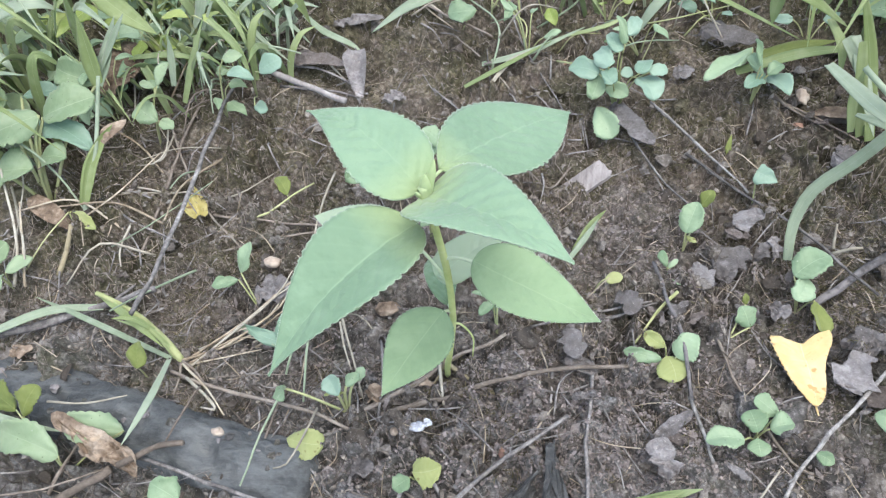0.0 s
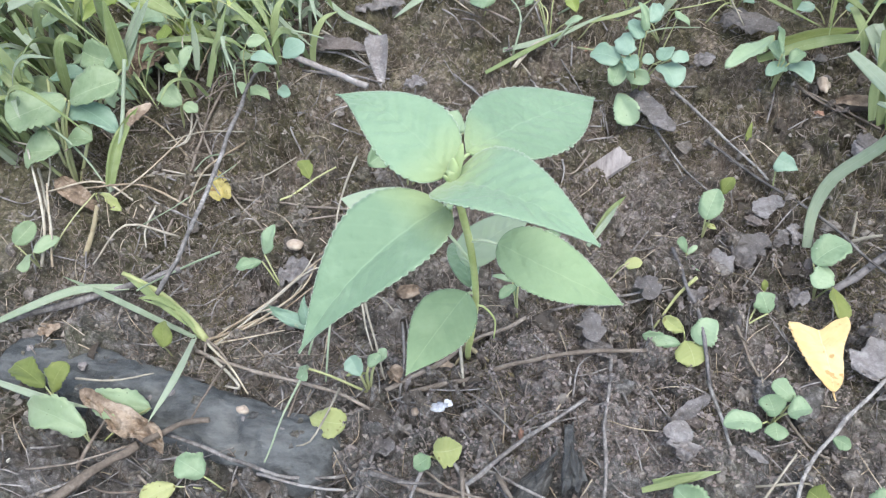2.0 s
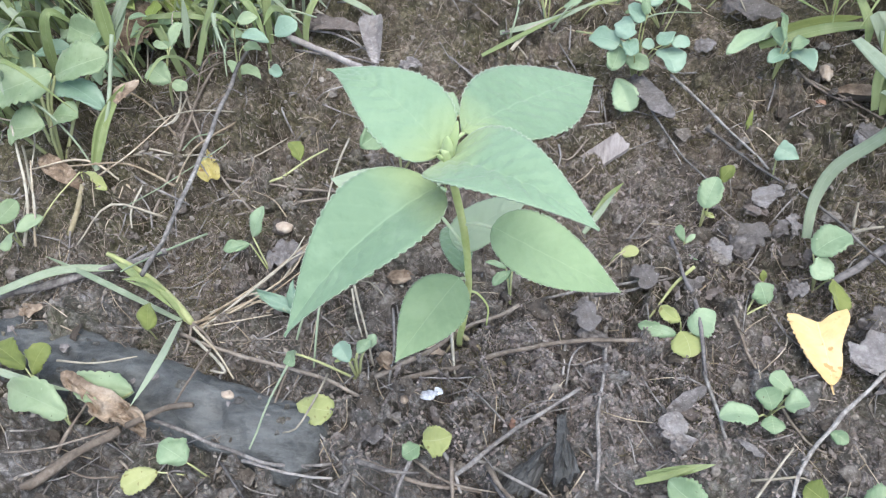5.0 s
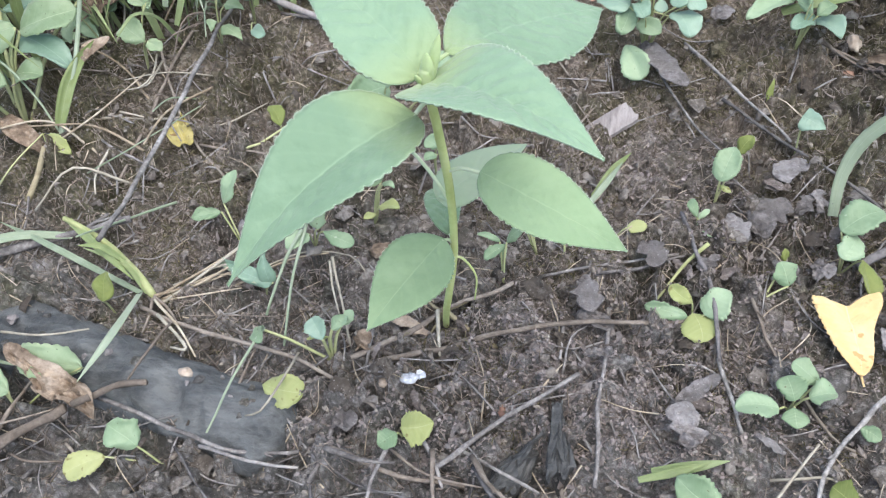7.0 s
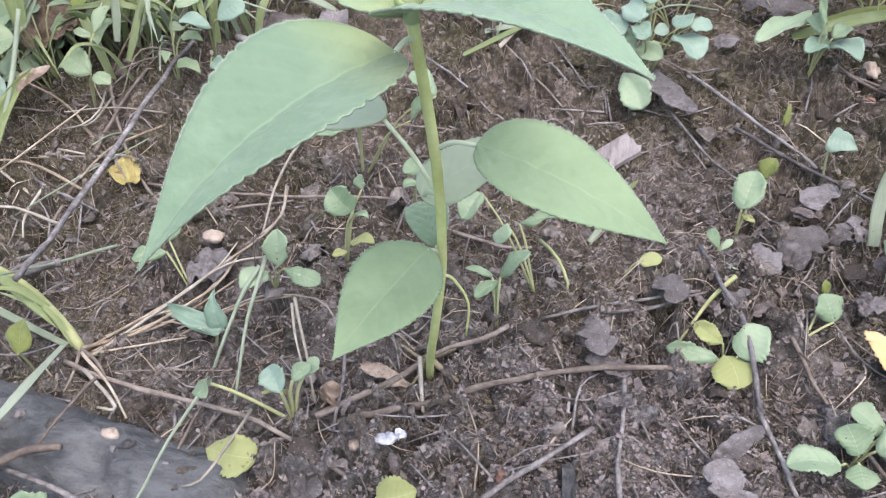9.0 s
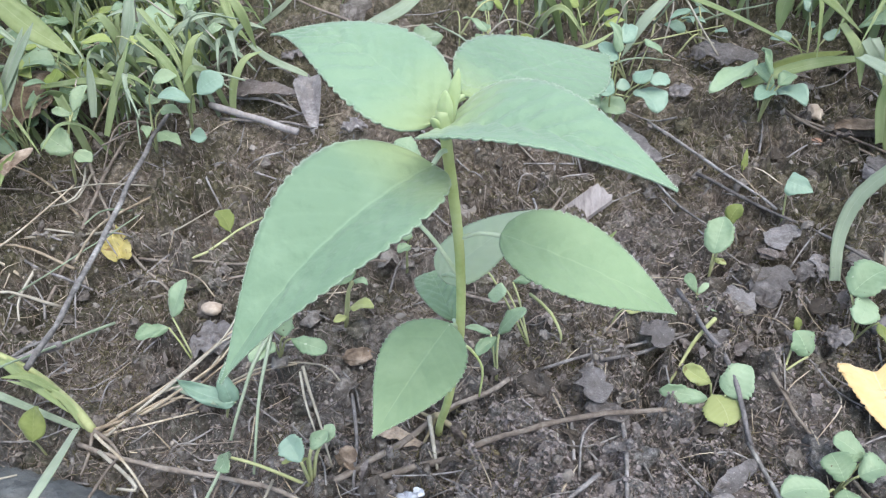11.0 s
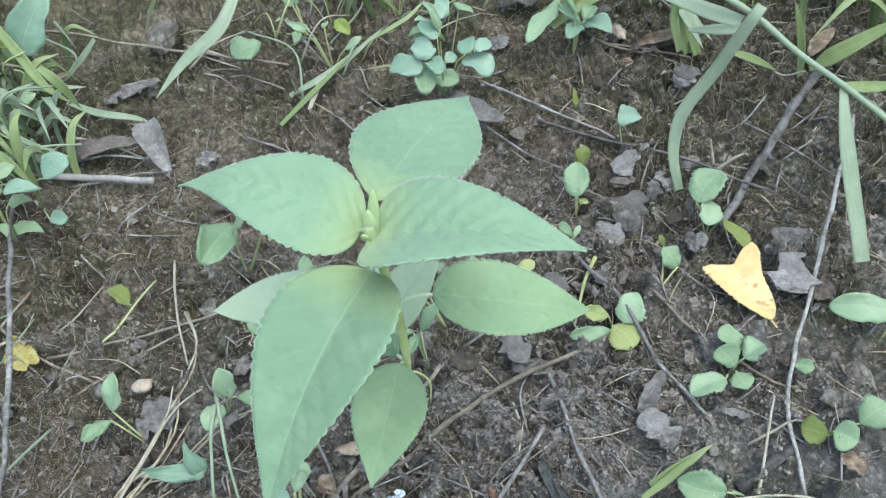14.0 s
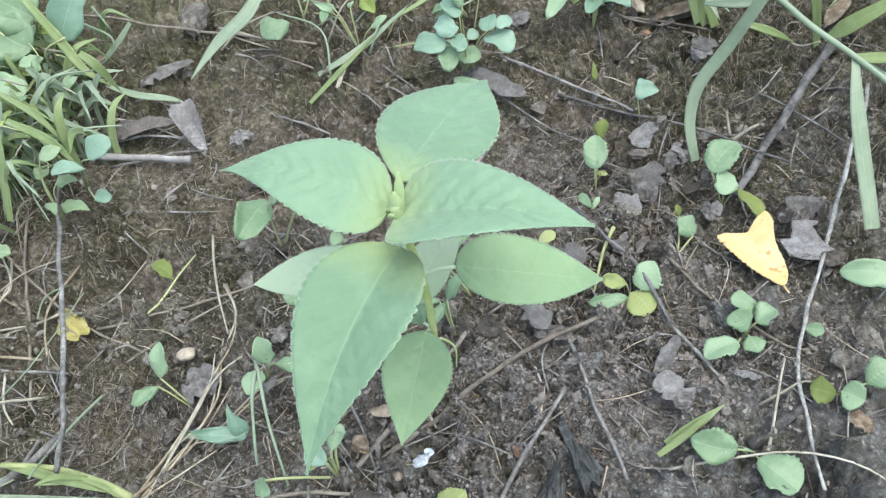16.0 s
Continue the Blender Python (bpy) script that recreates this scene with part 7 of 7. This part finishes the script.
def drifts(rnd, n, mean=0.0003, most=0.0011):
    """Flat dry flakes, gathered in a few drifts."""
    for _ in range(n):
        cx, cy, sx, sy = rnd.choice(((-0.025, 0.185, 0.03, 0.018), (-0.01, 0.19, 0.02, 0.014), (0.02, 0.16, 0.03, 0.014), (-0.06, 0.155, 0.03, 0.012), (0.09, 0.25, 0.03, 0.02), (0.02, 0.29, 0.03, 0.02), (-0.12, 0.225, 0.04, 0.02), (0.09, 0.18, 0.04, 0.03), (0.03, 0.205, 0.03, 0.02), (0.045, 0.185, 0.03, 0.016)))
        x, y = rnd.gauss(cx, sx), rnd.gauss(cy, sy)
        r, a = min(most, 0.00025 + rnd.expovariate(1 / mean)), rnd.uniform(0, 6.283)
        p = Vector((x, y, height(x, y) + 0.0004 + rnd.uniform(0, 0.0012)))
        u = Vector((math.cos(a), math.sin(a), rnd.uniform(-0.8, 0.8))) * r
        w = Vector((-math.sin(a), math.cos(a), rnd.uniform(-0.8, 0.8))) * r * rnd.uniform(0.4, 0.9)
        d = Vector((0, 0, 0.00025))
        top = [p + u, p + w * rnd.uniform(0.6, 1.3) + u * 0.3, p - u * rnd.uniform(0.5, 1.2), p - w + u * rnd.uniform(-0.4, 0.4)]
        yield top + [q - d for q in top], ((0, 1, 2, 3), (7, 6, 5, 4), (0, 4, 5, 1), (1, 5, 6, 2), (2, 6, 7, 3), (3, 7, 4, 0)), None


def mossy(x, y):
    """How thick the mat of moss and fine roots lies: thicker behind, in patches."""
    p = Vector((x, y, 0))
    return 0.35 + 1.5 * (y - 0.2) + 1.2 * max(0.0, x) * (y > 0.22) + 0.9 * noise.noise(p * 19 + Vector((4, 8, 0))) + 0.5 * noise.noise(p * 48)


def curls(rnd, n, shoots=False):
    """Short bent fibres; the shoots of moss stand up, in the thick of the mat."""
    for _ in range(n):
        while True:
            x, y = rnd.uniform(-0.31, 0.26), rnd.triangular(0.09, 0.52, 0.24)
            if mossy(x, y) > (rnd.uniform(0.35, 1.0) if shoots else rnd.uniform(-0.5, 0.9)):
                break
        a, d = rnd.uniform(0, 6.283), rnd.uniform(0.0012, 0.0036) if shoots else rnd.uniform(0.001, 0.0055)
        r, bend, verts = rnd.uniform(0.00013, 0.0003), rnd.uniform(-1.6, 1.6), []
        z = height(x, y)
        for s in (0, 0.5, 1):
            px, py = x + d * s * math.cos(a + bend * s), y + d * s * math.sin(a + bend * s)
            pz = z + d * s * rnd.uniform(0.4, 1.0) if shoots else height(px, py) + r + rnd.uniform(0, 0.35) * d
            side = Vector((-math.sin(a + bend * s), math.cos(a + bend * s), 0)) * r * (1 - 0.4 * s)
            c = Vector((px, py, pz))
            verts += [c - side, c + side, c + Vector((0, 0, 1.6 * r))]
        yield verts, ((0, 1, 4, 3), (1, 2, 5, 4), (2, 0, 3, 5), (3, 4, 7, 6), (4, 5, 8, 7), (5, 3, 6, 8), (6, 7, 8)), None


def scraps(rnd, n):
    for _ in range(n):
        x, y, a = rnd.uniform(-0.33, 0.28), rnd.triangular(0.09, 0.55, 0.17), rnd.uniform(0, 6.283)
        d = rnd.uniform(0.0025, 0.011)
        b = Vector((x, y, height(x, y) + 0.0012))
        e = b + Vector((math.cos(a) * d, math.sin(a) * d, rnd.uniform(-0.001, 0.004)))
        v, f, u = blade_of(b, e, d * rnd.uniform(0.35, 0.9), (0.25, 0.25), rows=6, cols=2, torn=1.1, seed=rnd.uniform(0, 99), thick=0.0003, fold=rnd.uniform(-0.6, 0.9), arch=rnd.uniform(-0.2, 0.4), pucker=0.001,
                           face=(rnd.uniform(-0.5, 0.5), rnd.uniform(-0.6, 0.3), 1), curl=rnd.uniform(0, 0.1))
        yield v, f, u


LEAFY = ("leafy green weed among the grass blades", "yellow-green broad-leaved weed in the grass", "pale toothed weed at the grass edge")
for i in range(34):
    right = i % 4 == 3
    x, y = (spot.uniform(0.2, 0.34), spot.uniform(0.34, 0.56)) if right else (spot.uniform(-0.42, -0.24), spot.uniform(0.36, 0.6))
    near = i >= 22 and not right
    if near:
        x, y = spot.uniform(-0.29, -0.225), spot.uniform(0.46, 0.6)
    z, leaves = height(x, y), []
    for k in range(6):
        a, h, far = spot.uniform(0, 6.283), spot.uniform(0.015, 0.06), spot.uniform(0.006, 0.02)
        b = Vector((x + far * math.cos(a), y + far * math.sin(a), z + h))
        d = spot.uniform(0.01, 0.02) if near else spot.uniform(0.016, 0.032)
        leaves.append((b, b + Vector((d * math.cos(a), d * math.sin(a), spot.uniform(-0.008, 0.008))), d * spot.uniform(0.45, 0.7)))
    weed(LEAFY[i % 3], (x, y), leaves, (PALE_WEED, LIME, GREEN)[i % 3], shape=(0.5, 0.85), name="grass_weed")

joined("far_grass", far_blades(random.Random(1), 9000), GRASS, "rough green grass round the bare soil", "grass")
lumps_of(random.Random(19), 190)
joined("soil_crumbs", crumbs(random.Random(2), 20000, 0.00036), CRUMB, "loose dark brown crumbs of soil", "soil", False)
joined("pale_grit", crumbs(random.Random(7), 1500, 0.0002), GRIT, "scattered pale grey grit and soil crumbs", "grit", False)
joined("rootlets", fibres(random.Random(3), 2600, 0.00022, 0.018), BARK_BROWN, "fine brown rootlets and fibres on soil", "litter")
joined("matted_fibres", curls(random.Random(12), 32000), MATTED, "matted fine brown roots and fibres", "litter")
joined("moss_shoots", curls(random.Random(13), 20000, True), MOSS, "short dark olive shoots of moss", "moss")
joined("leaf_flakes", drifts(random.Random(16), 1500, 0.0008, 0.0028), DEAD_PINK, "brownish flakes of broken leaf on soil", "litter", False)
joined("dry_leaf_crumbs", drifts(random.Random(15), 20000), DRY_CRUMB, "drifts of dry lilac-grey leaf crumbs on soil", "litter", False)
joined("straw_litter", fibres(random.Random(4), 420, 0.00035, 0.03), STRAW, "broken bits of dry straw on soil", "litter")
joined("twiglets", fibres(random.Random(8), 560, 0.0006, 0.034), BARK_GREY, "small broken grey twigs on soil", "litter")
joined("root_threads", fibres(random.Random(21), 170, 0.0003, 0.06), BARK_BROWN, "long thin brown roots and stalks on soil", "litter")
joined("leaf_litter", scraps(random.Random(5), 420), LITTER, "small scraps of dead grey-brown leaves", "litter")
